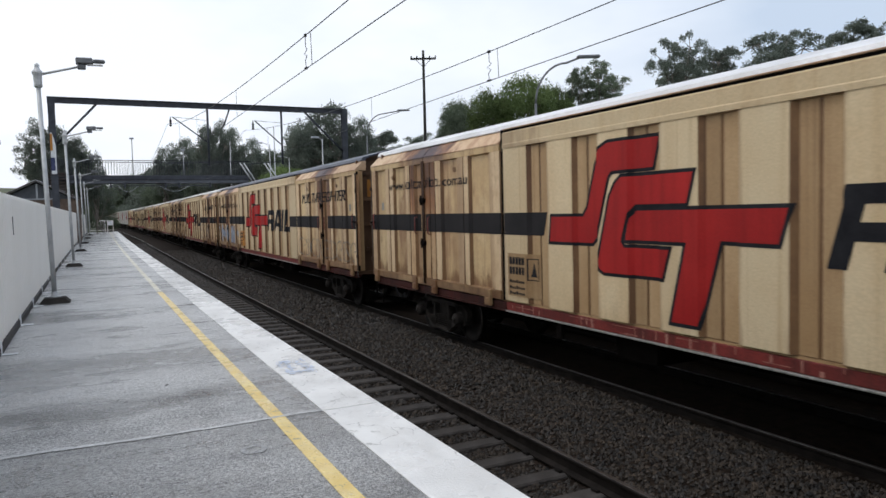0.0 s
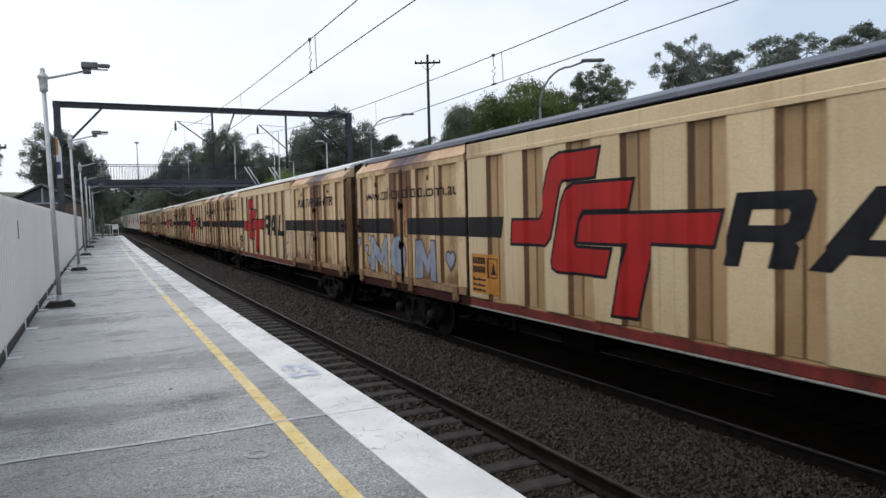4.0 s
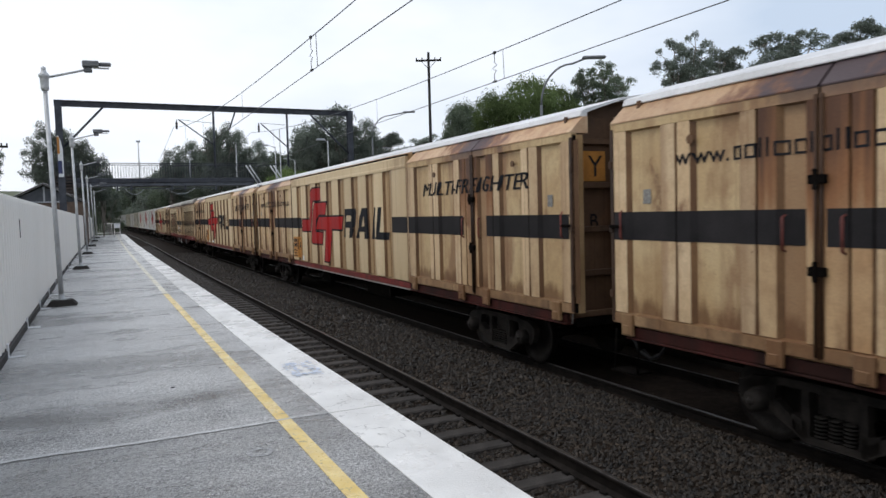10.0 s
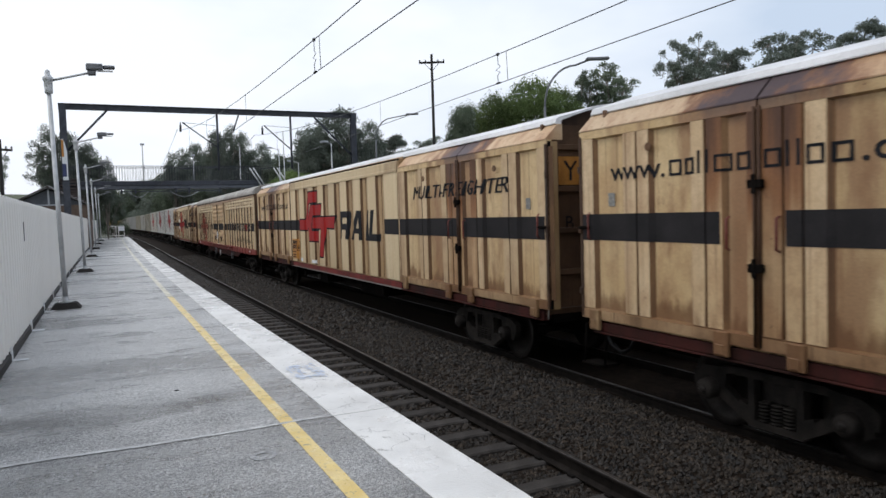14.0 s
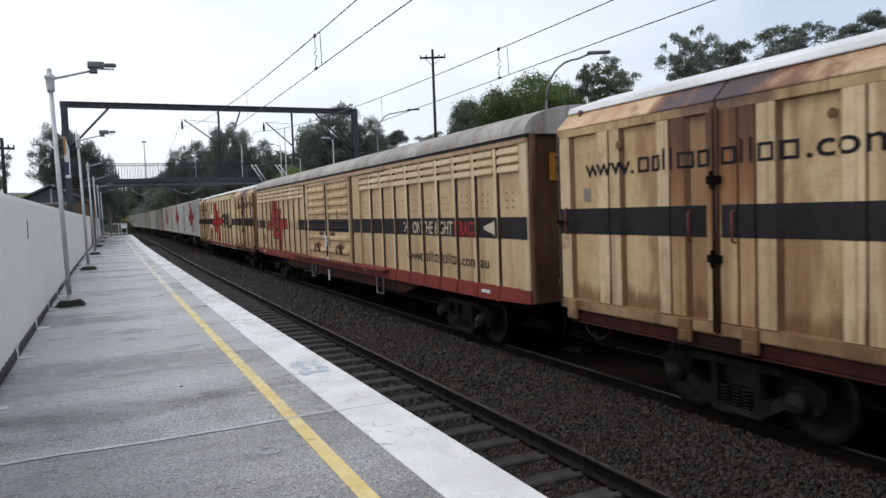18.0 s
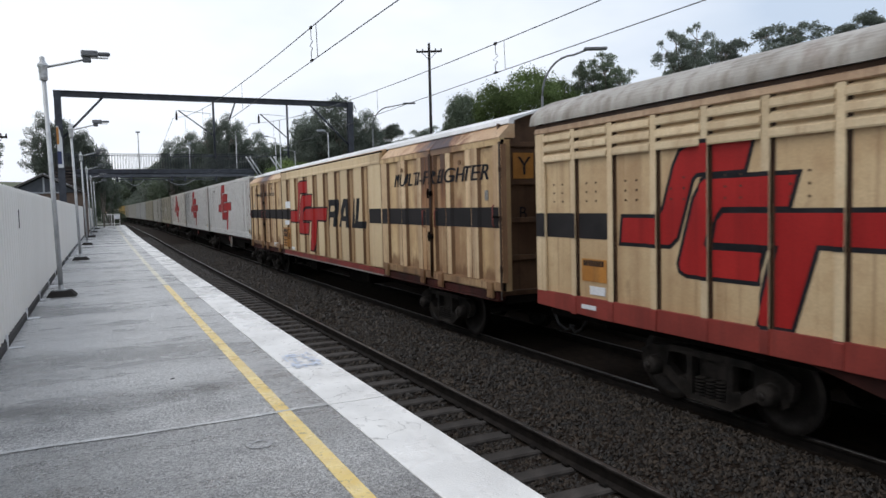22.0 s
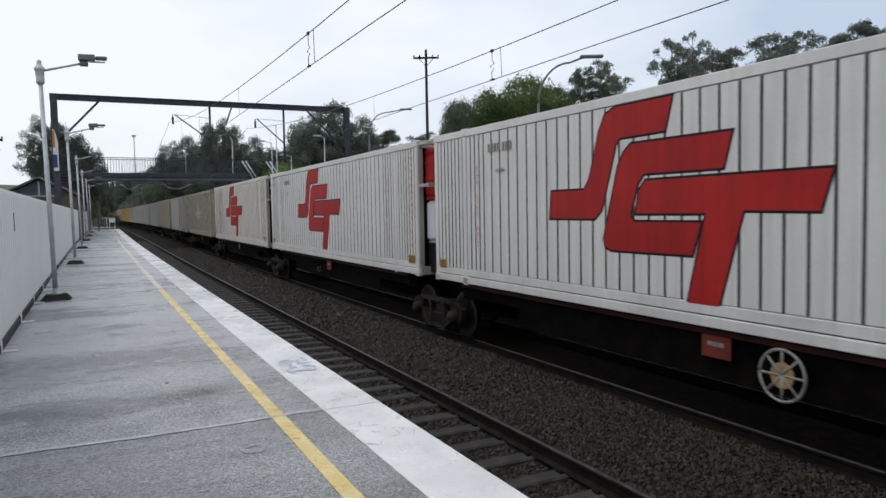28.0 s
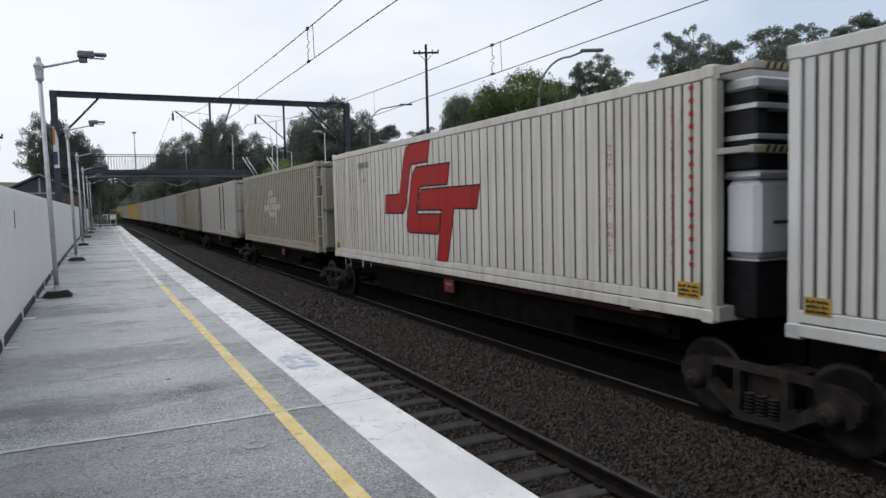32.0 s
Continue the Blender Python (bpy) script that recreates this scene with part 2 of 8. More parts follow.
def worn_paint_mat(name, c1, c2, bare, wear, scale, cracks):
    """Brushed paint on stone, scuffed through in places, with fine cracks."""
    g = Nodes(name, 0.4, 0.4)
    col = g.mix(g.ramp(g.noise(scale * 0.5, 6), 0.35, 0.68, 0, 1), c1, c2)
    worn = g.noise(scale * 4, 8, 0.72, g.shifted((1, 0.7, 1), (2, 5, 1)))
    patch = g.noise(scale * 0.6, 4, 0.6, g.shifted((1, 1, 1), (8, 1, 3)))
    col = g.mix(g.ramp(g.op("ADD", worn, g.op("MULTIPLY", g.op("SUBTRACT", patch, 0.5), 0.45)), wear - 0.06, wear + 0.05, 0, 0.75), col, bare)
    v = g.t.nodes.new("ShaderNodeTexVoronoi")
    v.feature = "DISTANCE_TO_EDGE"
    v.inputs["Scale"].default_value = 2.6
    wob = g.t.nodes.new("ShaderNodeVectorMath")
    wob.operation = "MULTIPLY_ADD"
    wob.inputs[1].default_value = (0.4, 0.4, 0.4)
    nz = g.t.nodes.new("ShaderNodeTexNoise")
    nz.inputs["Scale"].default_value, nz.inputs["Detail"].default_value = 3.0, 6
    g.link(g.tc, nz.inputs["Vector"])
    g.link(nz.outputs["Color"], wob.inputs[0])
    g.link(g.tc, wob.inputs[2])
    g.link(wob.outputs[0], v.inputs["Vector"])
    line = g.op("MULTIPLY", g.ramp(v.outputs["Distance"], 0.0, 0.012, cracks, 0.0), g.ramp(patch, 0.50, 0.60, 0, 1))
    col = g.mix(line, col, (0.25, 0.24, 0.23))
    dirt = g.noise(scale * 1.4, 7, 0.7, g.shifted((1, 0.4, 1), (1, 9, 4)))
    col = g.mix(g.ramp(dirt, 0.48, 0.75, 0, 0.30), col, (0.30, 0.28, 0.25))
    g.link(col, g.b.inputs["Base Color"])
    g.link(g.ramp(patch, 0.4, 0.62, 0.22, 0.55), g.b.inputs["Roughness"])
    g.relief(g.noise(70, 3), 0.3, 0.01)
    return g.m


def wagon_mat(name, pale, mid, brown, amount, purple=0.0, edge=0.0, film_amount=0.34, rust_amount=1.0, drip=0.0):
    """Old cream wagon paint: browned in long runs, rust through it, purple-black stains about the door meeting."""
    g = Nodes(name, 0.55, 0.3)
    rnd = g.random()
    mv = g.t.nodes.new("ShaderNodeVectorMath")
    mv.operation = "MULTIPLY_ADD"
    mv.inputs[1].default_value = (31.0, 17.0, 5.0)
    g.link(rnd, mv.inputs[0])
    g.link(g.tc, mv.inputs[2])
    tc0, g.tc = g.tc, mv.outputs[0]
    broad = g.noise(0.7, 3, 0.5)
    col = g.mix(g.ramp(broad, 0.36, 0.64, 0, 1), mid, pale)
    # soft wide runs, then a few dark ones
    runs = g.noise(1.0, 2, 0.4, g.shifted((3.4, 3.4, 0.09)))
    col = g.mix(g.ramp(runs, 0.50, 0.72, 0, 0.5 * amount), col, brown)
    thin = g.noise(1.0, 3, 0.5, g.shifted((16, 16, 0.22), (4, 2, 9)))
    col = g.mix(g.ramp(thin, 0.58, 0.76, 0, 0.6 * amount), col, (brown[0] * 0.7, brown[1] * 0.62, brown[2] * 0.55))
    rust = g.noise(1.9, 8, 0.66, g.shifted((1, 1, 0.6), (7, 3, 2)))
    col = g.mix(g.ramp(rust, 0.60, 0.74, 0, 0.85 * amount * rust_amount), col, (0.125, 0.052, 0.024))
    chip = g.noise(11, 6, 0.7)
    col = g.mix(g.ramp(chip, 0.66, 0.72, 0, 0.85 * amount * rust_amount), col, (0.085, 0.036, 0.020))
    film = g.noise(5.5, 7, 0.62, g.shifted((1, 1, 0.8), (1, 6, 3)))
    col = g.mix(g.ramp(film, 0.42, 0.70, 0, film_amount), col, (brown[0] * 1.25, brown[1] * 1.25, brown[2] * 1.3))
    if edge > 0.0:
        # rust creeping in from the pressed edges and up from the foot of a panel, broken up
        gen = g.t.nodes.new("ShaderNodeTexCoord").outputs["Generated"]
        gs = g.t.nodes.new("ShaderNodeSeparateXYZ")
        g.link(gen, gs.inputs[0])
        side = g.op("MULTIPLY", g.op("ABSOLUTE", g.op("SUBTRACT", gs.outputs["Y"], 0.5), 0.0), 2.0)
        foot = g.ramp(gs.outputs["Z"], 0.0, 0.22, 1.0, 0.0)
        broken = g.noise(1.0, 5, 0.6, g.shifted((5, 5, 0.9), (2, 8, 5)))
        worn = g.op("ADD", g.op("MULTIPLY", g.ramp(side, 0.62, 1.0, 0, 1), 0.42), g.op("MULTIPLY", foot, 0.16))
        col = g.mix(g.ramp(g.op("ADD", worn, g.op("MULTIPLY", broken, 0.8)), 0.52, 0.86, 0, edge), col, (0.150, 0.070, 0.032))
    if drip > 0:
        down = g.t.nodes.new("ShaderNodeSeparateXYZ")
        g.link(tc0, down.inputs[0])
        fall = g.op("ADD", g.ramp(down.outputs["Z"], 1.5, 3.7, 0.0, 0.62), g.op("MULTIPLY", g.noise(1.0, 5, 0.6, g.shifted((7, 7, 0.35), (3, 3, 8))), 0.75))
        col = g.mix(g.ramp(fall, 0.46, 0.80, 0, drip), col, (0.215, 0.088, 0.034))
        col = g.mix(g.ramp(fall, 0.74, 1.05, 0, drip), col, (0.075, 0.036, 0.022))
    if purple > 0:
        sep = g.t.nodes.new("ShaderNodeSeparateXYZ")
        g.link(tc0, sep.inputs[0])
        away = g.op("ABSOLUTE", g.op("SUBTRACT", g.op("ABSOLUTE", sep.outputs["Y"], 0.0), 8.35), 0.0)
        stain = g.op("SUBTRACT", g.op("MULTIPLY", g.noise(1.7, 7, 0.6, g.shifted((1.6, 1.6, 0.5))), 1.5), g.op("MULTIPLY", away, 0.52))
        col = g.mix(g.ramp(stain, 0.02, 0.34, 0, purple), col, (0.215, 0.100, 0.050))
        high = g.ramp(sep.outputs["Z"], 3.45, 3.75, 0.0, 1.0)
        col = g.mix(g.op("MULTIPLY", g.ramp(stain, 0.24, 0.56, 0, purple), high), col, (0.075, 0.052, 0.056))
        low = g.op("ADD", g.ramp(sep.outputs["Z"], 1.25, 1.75, 0.42, 0.0), g.op("MULTIPLY", g.noise(1.0, 6, 0.65, g.shifted((4, 4, 1.1), (6, 1, 4))), 0.8))
        col = g.mix(g.ramp(low, 0.56, 0.80, 0, 0.8), col, (0.145, 0.068, 0.030))
    g.link(g.scaled(col, g.op("MULTIPLY", g.ramp(g.noise(45, 3), 0.3, 0.7, 0.92, 1.08), g.ramp(rnd, 0, 1, 0.9, 1.08))), g.b.inputs["Base Color"])
    g.link(g.ramp(broad, 0.35, 0.65, 0.48, 0.68), g.b.inputs["Roughness"])
    g.relief(g.noise(9, 3), 0.10, 0.01)
    return g.m


M_ASPHALT = asphalt_mat("wet_asphalt", 0.312, 0.495)
M_ASPHALT2 = asphalt_mat("darker_wet_asphalt", 0.232, 0.368)
M_COPING = worn_paint_mat("white_painted_concrete", (0.66, 0.65, 0.63), (0.79, 0.78, 0.755), (0.30, 0.29, 0.27), 0.68, 3.2, 0.9)
M_COPING2 = worn_paint_mat("dirty_white_painted_concrete", (0.50, 0.49, 0.475), (0.74, 0.73, 0.71), (0.24, 0.23, 0.215), 0.59, 2.6, 0.9)
M_YELLOW = worn_paint_mat("worn_yellow_paint", (0.68, 0.49, 0.16), (0.78, 0.61, 0.25), (0.24, 0.22, 0.18), 0.63, 7.0, 0.35)
M_PALEYELLOW = worn_paint_mat("bleached_yellow_paint", (0.56, 0.52, 0.40), (0.68, 0.64, 0.52), (0.24, 0.23, 0.21), 0.60, 5.0, 0.35)
M_JOINT = mat("pale_joint_sealant", (0.50, 0.50, 0.50), (0.74, 0.74, 0.73), 9, 0.5, fine=90, vary=0.25)
M_SMUDGE = mat("pale_scuffed_asphalt", (0.24, 0.24, 0.24), (0.46, 0.46, 0.46), 45, 0.45, fine=120, vary=0.4)
M_WETJOINT = mat("dark_wet_joint", (0.035, 0.035, 0.037), (0.07, 0.07, 0.072), 8, 0.3)
M_BLUE = mat("faded_blue_paint", (0.50, 0.57, 0.70), (0.68, 0.71, 0.77), 14, 0.4, vary=0.1)
M_CONCRETE = mat("stained_concrete", (0.22, 0.21, 0.20), (0.36, 0.35, 0.33), 1.5, 0.8, bump=0.3, streak=0.4, streak_col=(0.08, 0.07, 0.06))
M_FENCE = mat("cream_steel_sheet", (0.77, 0.755, 0.715), (0.80, 0.785, 0.75), 0.8, 0.75, vary=0.006, streak=0.06, streak_col=(0.70, 0.675, 0.62), spec=0.12)
M_GALV = mat("galvanised_steel", (0.36, 0.37, 0.38), (0.50, 0.51, 0.52), 6, 0.5, metal=0.35, vary=0.08)
M_DARKSTEEL = mat("dark_painted_steel", (0.018, 0.022, 0.032), (0.045, 0.05, 0.065), 3, 0.5, vary=0.15)
M_RAIL = mat("rusty_rail_web", (0.0085, 0.0072, 0.0064), (0.018, 0.015, 0.0132), 6, 0.75, vary=0.2, spec=0.06)
M_RAILTOP = mat("dulled_rail_head", (0.085, 0.081, 0.078), (0.14, 0.134, 0.129), 8, 0.34, metal=0.75, vary=0.1)
# wet stone, lowered further to carry shade under the train
M_BALLAST = mat("wet_shaded_ballast_stone", (0.009, 0.0065, 0.005), (0.024, 0.018, 0.014), 9, 0.85, 0.95, bump=0.5, fine=60, vary=0.45, spec=0.05)
M_SLEEPER = mat("dark_concrete_sleeper", (0.030, 0.027, 0.025), (0.062, 0.056, 0.052), 5, 0.55, 0.8, bump=0.3, vary=0.2, spec=0.15)
M_GRASS = mat("grassy_ground", (0.035, 0.05, 0.02), (0.08, 0.085, 0.04), 0.15, 0.9, bump=0.5, fine=6, vary=0.3)
M_BLACK = mat("black_plastic", (0.006, 0.006, 0.007), (0.014, 0.014, 0.015), 6, 0.55, spec=0.2)
M_CREAM = wagon_mat("weathered_cream_paint", (0.600, 0.480, 0.305), (0.560, 0.430, 0.258), (0.400, 0.255, 0.120), 0.55, 0.0, 0.40, 0.12, 0.25)
# starts from a darker, browner base than the proud panels
M_CREAM2 = wagon_mat("streaked_browner_cream", (0.400, 0.270, 0.142), (0.330, 0.208, 0.100), (0.170, 0.084, 0.033), 0.75, 0.0, 0.0, 0.16, 0.3)
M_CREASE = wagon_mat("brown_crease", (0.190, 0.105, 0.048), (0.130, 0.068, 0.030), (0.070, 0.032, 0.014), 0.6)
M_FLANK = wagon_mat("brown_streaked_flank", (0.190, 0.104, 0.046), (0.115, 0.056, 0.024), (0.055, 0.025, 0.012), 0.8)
M_DOOR = wagon_mat("rust_stained_door", (0.59, 0.440, 0.245), (0.50, 0.345, 0.175), (0.19, 0.085, 0.034), 0.95, 0.65, 0.0, 0.26, 1.0)
M_DOORRIB = wagon_mat("pressed_door_rib", (0.620, 0.470, 0.295), (0.545, 0.390, 0.225), (0.20, 0.092, 0.040), 1.0, 0.0, 0.95, 0.28, 1.0)
M_RUSTY = wagon_mat("rust_stained_cream", (0.60, 0.45, 0.30), (0.49, 0.32, 0.185), (0.26, 0.115, 0.055), 0.8, 1.0)
M_RUSTRIB = wagon_mat("rusted_through_panel", (0.53, 0.370, 0.205), (0.41, 0.250, 0.125), (0.14, 0.058, 0.024), 1.0, 0.0, 0.9, 0.3, 1.0, 0.9)
# brown grime, darkened further to hold the shade between wagons
M_ENDWALL = wagon_mat("grimy_shaded_end_wall", (0.150, 0.084, 0.046), (0.082, 0.042, 0.022), (0.042, 0.020, 0.011), 1.0)
M_GRIMERAIL = wagon_mat("grimy_bottom_rail", (0.38, 0.25, 0.135), (0.20, 0.112, 0.055), (0.060, 0.030, 0.018), 1.0, 0.0, 0.5)
M_LVCREAM = wagon_mat("aged_cream_van_paint", (0.570, 0.425, 0.250), (0.480, 0.338, 0.186), (0.23, 0.118, 0.052), 0.9, 0.0, 0.0, 0.25, 0.5)
M_LVPOST = wagon_mat("pale_cream_post_paint", (0.620, 0.500, 0.330), (0.550, 0.425, 0.265), (0.30, 0.175, 0.085), 0.6, 0.0, 0.0, 0.2, 0.5)
M_LVDOOR = wagon_mat("rust_marked_door_paint", (0.635, 0.465, 0.275), (0.520, 0.350, 0.185), (0.20, 0.092, 0.038), 1.0, 0.0, 0.55, 0.3, 1.0)
M_LVRAIL = wagon_mat("rust_flecked_rail", (0.600, 0.450, 0.310), (0.500, 0.345, 0.220), (0.180, 0.085, 0.048), 0.6, 0.0, 0.35, 0.2, 0.8, 0.15)
M_LVSTAIN = wagon_mat("rust_run_on_cream", (0.270, 0.148, 0.066), (0.180, 0.088, 0.038), (0.095, 0.042, 0.018), 0.9)
M_REDHANDLE = mat("dull_red_handle_paint", (0.120, 0.026, 0.020), (0.190, 0.045, 0.034), 9, 0.55, vary=0.2)
# rust on locks and hinges; also stands for shadow beside the van's posts
M_SEAM = wagon_mat("dark_rust_and_shade", (0.060, 0.029, 0.015), (0.034, 0.017, 0.010), (0.028, 0.014, 0.008), 0.8)
M_STRIPE = mat("charcoal_stripe_paint", (0.017, 0.0158, 0.0165), (0.030, 0.0275, 0.0285), 2, 0.65, 0.8, vary=0.1, spec=0.10)
M_RED = mat("faded_red_paint", (0.285, 0.012, 0.012), (0.355, 0.020, 0.018), 1.5, 0.5, 0.65, vary=0.08, streak=0.45, streak_col=(0.14, 0.009, 0.009), spec=0.16)
M_SILL = mat("dirt_and_shade_maroon_steel", (0.026, 0.010, 0.008), (0.062, 0.016, 0.013), 1.5, 0.7, vary=0.15, streak=0.6, streak_col=(0.015, 0.010, 0.008), spec=0.15)
M_MIDSILL = mat("scuffed_red_sill", (0.130, 0.024, 0.020), (0.215, 0.033, 0.027), 2.5, 0.6, vary=0.2, streak=0.6, streak_col=(0.045, 0.018, 0.013), spec=0.25)
M_SCUFF = mat("scuffed_pink_paint", (0.19, 0.066, 0.052), (0.30, 0.145, 0.11), 9, 0.6, vary=0.2)
M_RUSTRUN = mat("rust_stained_white_paint", (0.33, 0.25, 0.195), (0.45, 0.39, 0.33), 3.0, 0.55, vary=0.1, stretch=(4, 4, 0.4))
M_UNIT = mat("smooth_white_enamel", (0.56, 0.57, 0.585), (0.62, 0.63, 0.645), 0.8, 0.3, 0.4, vary=0.03)
M_SILVER = mat("brushed_alloy_trim", (0.42, 0.43, 0.44), (0.55, 0.56, 0.57), 2.0, 0.35, metal=0.5, vary=0.06)
M_HAZARD = mat("grimy_yellow_paint", (0.30, 0.24, 0.12), (0.42, 0.36, 0.22), 4.0, 0.55, vary=0.1)
M_GROOVE = mat("shaded_groove_side", (0.085, 0.078, 0.066), (0.15, 0.138, 0.118), 3.0, 0.7, vary=0.1)
M_REDSILL = mat("red_oxide_sill", (0.20, 0.030, 0.022), (0.27, 0.042, 0.030), 1.5, 0.55, vary=0.1, streak=0.4, streak_col=(0.10, 0.02, 0.015))
M_ROOF = mat("pale_wagon_roof", (0.55, 0.55, 0.55), (0.74, 0.74, 0.75), 0.7, 0.5, vary=0.08, streak=0.2, streak_col=(0.3, 0.27, 0.25))
M_NAVYROOF = mat("dark_blue_grey_roof", (0.045, 0.052, 0.075), (0.085, 0.09, 0.12), 1.2, 0.45, vary=0.1)
M_VANROOF = mat("grimy_zinc_roof", (0.26, 0.24, 0.21), (0.45, 0.43, 0.40), 1.0, 0.55, vary=0.1, streak=0.7, streak_col=(0.14, 0.11, 0.08), rust=0.35)
M_DATA = mat("dull_grey_plate", (0.16, 0.155, 0.14), (0.26, 0.25, 0.23), 20, 0.6, vary=0.2)
M_DARKCONCRETE = mat("dark_and_shaded_concrete", (0.018, 0.016, 0.015), (0.04, 0.036, 0.033), 2, 0.85, vary=0.2, spec=0.15)
# grime, taken almost to black to carry shade under the train
M_UNDER = mat("grime_and_shade_black", (0.0036, 0.003, 0.0026), (0.009, 0.0074, 0.0064), 4, 0.85, vary=0.25, spec=0.03)
M_BOGIE = mat("brake_dust_steel", (0.014, 0.0122, 0.011), (0.036, 0.0305, 0.0265), 5, 0.7, vary=0.2, spec=0.12)
M_WHEEL = mat("worn_wheel_steel", (0.020, 0.017, 0.0155), (0.042, 0.037, 0.034), 5, 0.45, metal=0.4, vary=0.15, spec=0.15)
M_WHITE = mat("white_container_paint", (0.50, 0.495, 0.48), (0.60, 0.595, 0.58), 0.8, 0.42, 0.55, vary=0.035, streak=0.3, streak_col=(0.34, 0.31, 0.27))
M_CREAMWHITE = mat("rust_streaked_white_paint", (0.49, 0.47, 0.425), (0.59, 0.57, 0.525), 0.8, 0.45, 0.55, vary=0.04, streak=0.4, streak_col=(0.26, 0.20, 0.14), rust=0.12)
M_OFFWHITE = mat("grimy_offwhite_paint", (0.29, 0.275, 0.25), (0.38, 0.365, 0.335), 0.8, 0.5, 0.6, vary=0.06, streak=0.5, streak_col=(0.21, 0.18, 0.14))
M_BEIGE = mat("faded_beige_paint", (0.255, 0.228, 0.172), (0.325, 0.297, 0.232), 0.8, 0.5, 0.6, vary=0.06, streak=0.4, streak_col=(0.19, 0.16, 0.11))
M_OCHRE = mat("ochre_container_paint", (0.36, 0.225, 0.035), (0.47, 0.30, 0.055), 0.8, 0.5, vary=0.06, streak=0.2)
M_GREYBOX = mat("pale_grey_paint", (0.24, 0.242, 0.245), (0.32, 0.323, 0.326), 0.8, 0.5, vary=0.06, streak=0.35)
M_ORANGE = mat("orange_placard", (0.36, 0.145, 0.022), (0.50, 0.22, 0.04), 3, 0.5, vary=0.12, streak=0.5, streak_col=(0.16, 0.08, 0.03))
M_LETTER = mat("black_lettering_paint", (0.010, 0.010, 0.012), (0.020, 0.020, 0.023), 4, 0.65, spec=0.10)
M_PALELINE = mat("pale_outline_paint", (0.46, 0.39, 0.28), (0.54, 0.47, 0.35), 3, 0.5)
M_GRAFFITI = mat("blue_grey_spray_paint", (0.20, 0.23, 0.29), (0.29, 0.32, 0.38), 4, 0.5)
M_GRAFLINE = mat("brown_spray_outline", (0.085, 0.055, 0.05), (0.13, 0.085, 0.075), 4, 0.5)
M_TAG = mat("thin_dark_spray_line", (0.10, 0.095, 0.09), (0.20, 0.19, 0.17), 4, 0.6)
M_TAGBLUE = mat("dark_blue_spray_line", (0.025, 0.035, 0.10), (0.05, 0.06, 0.15), 4, 0.6)
M_LABEL = mat("white_paper_label", (0.62, 0.64, 0.66), (0.74, 0.75, 0.77), 5, 0.5)
M_LANTERN = mat("dark_grey_lantern_paint", (0.10, 0.105, 0.115), (0.16, 0.165, 0.175), 5, 0.5)
M_WIRE = mat("dark_copper_wire", (0.035, 0.037, 0.04), (0.06, 0.06, 0.065), 6, 0.5, metal=0.4)
M_LENS = mat("lamp_lens", (0.45, 0.46, 0.48), (0.55, 0.56, 0.58), 6, 0.25)
M_BARK = mat("grey_eucalypt_bark", (0.10, 0.085, 0.07), (0.24, 0.215, 0.19), 3, 0.9, bump=0.4, stretch=(1, 1, 0.25))
M_TIMBER = mat("weathered_timber_pole", (0.008, 0.0075, 0.007), (0.020, 0.018, 0.016), 4, 0.85, stretch=(1, 1, 0.2))
M_TILE = mat("brown_roof_tile", (0.045, 0.036, 0.032), (0.085, 0.066, 0.058), 2, 0.8, bump=0.3)
M_WALLBRICK = mat("dark_brick_wall", (0.10, 0.07, 0.055), (0.16, 0.115, 0.09), 3, 0.85)
M_SLATE = mat("grey_painted_gable", (0.055, 0.062, 0.075), (0.09, 0.098, 0.115), 2, 0.7)
M_GREYPAINT = mat("grey_white_trim", (0.30, 0.32, 0.35), (0.40, 0.42, 0.45), 3, 0.6)


def leaf_mat(name, c1, c2):
    """Leaves: dull reflecting and letting some light through."""
    m = mat(name, c1, c2, 0.35, 0.65, vary=0.3, bump=0.0, fine=2.5, spec=0.25)
    t = m.node_tree
    b = t.nodes["Principled BSDF"]
    tr = t.nodes.new("ShaderNodeBsdfTranslucent")
    mx = t.nodes.new("ShaderNodeMixShader")
    mx.inputs[0].default_value = 0.5
    t.links.new(b.inputs["Base Color"].links[0].from_socket, tr.inputs["Color"])
    t.links.new(b.outputs[0], mx.inputs[1])
    t.links.new(tr.outputs[0], mx.inputs[2])
    t.links.new(mx.outputs[0], t.nodes["Material Output"].inputs["Surface"])
    return m


# leaf colours are lifted to stand in for distance haze
M_GUM = leaf_mat("hazy_grey_green_gum_leaves", (0.128, 0.152, 0.127), (0.205, 0.233, 0.193))
M_LEAF = leaf_mat("fresh_green_leaves", (0.105, 0.150, 0.055), (0.180, 0.240, 0.090))
M_DARKLEAF = leaf_mat("dark_green_leaves", (0.088, 0.114, 0.078), (0.158, 0.188, 0.130))


# ---------------------------------------------------------------- building helpers
def mesh_of(name, bm, material):
    me = bpy.data.meshes.new(name)
    bm.normal_update()
    bm.to_mesh(me)
    bm.free()
    for m in material if isinstance(material, (list, tuple)) else [material]:
        me.materials.append(m)
    return me


def part(name, bm, material, parent=None, label=""):
    """One mesh object of its own, under a thing or a part."""
    ob = new(name, bm if isinstance(bm, bpy.types.Mesh) else mesh_of(name, bm, material))
    if parent is not None:
        ob.parent = parent
    return tagged(ob, label)


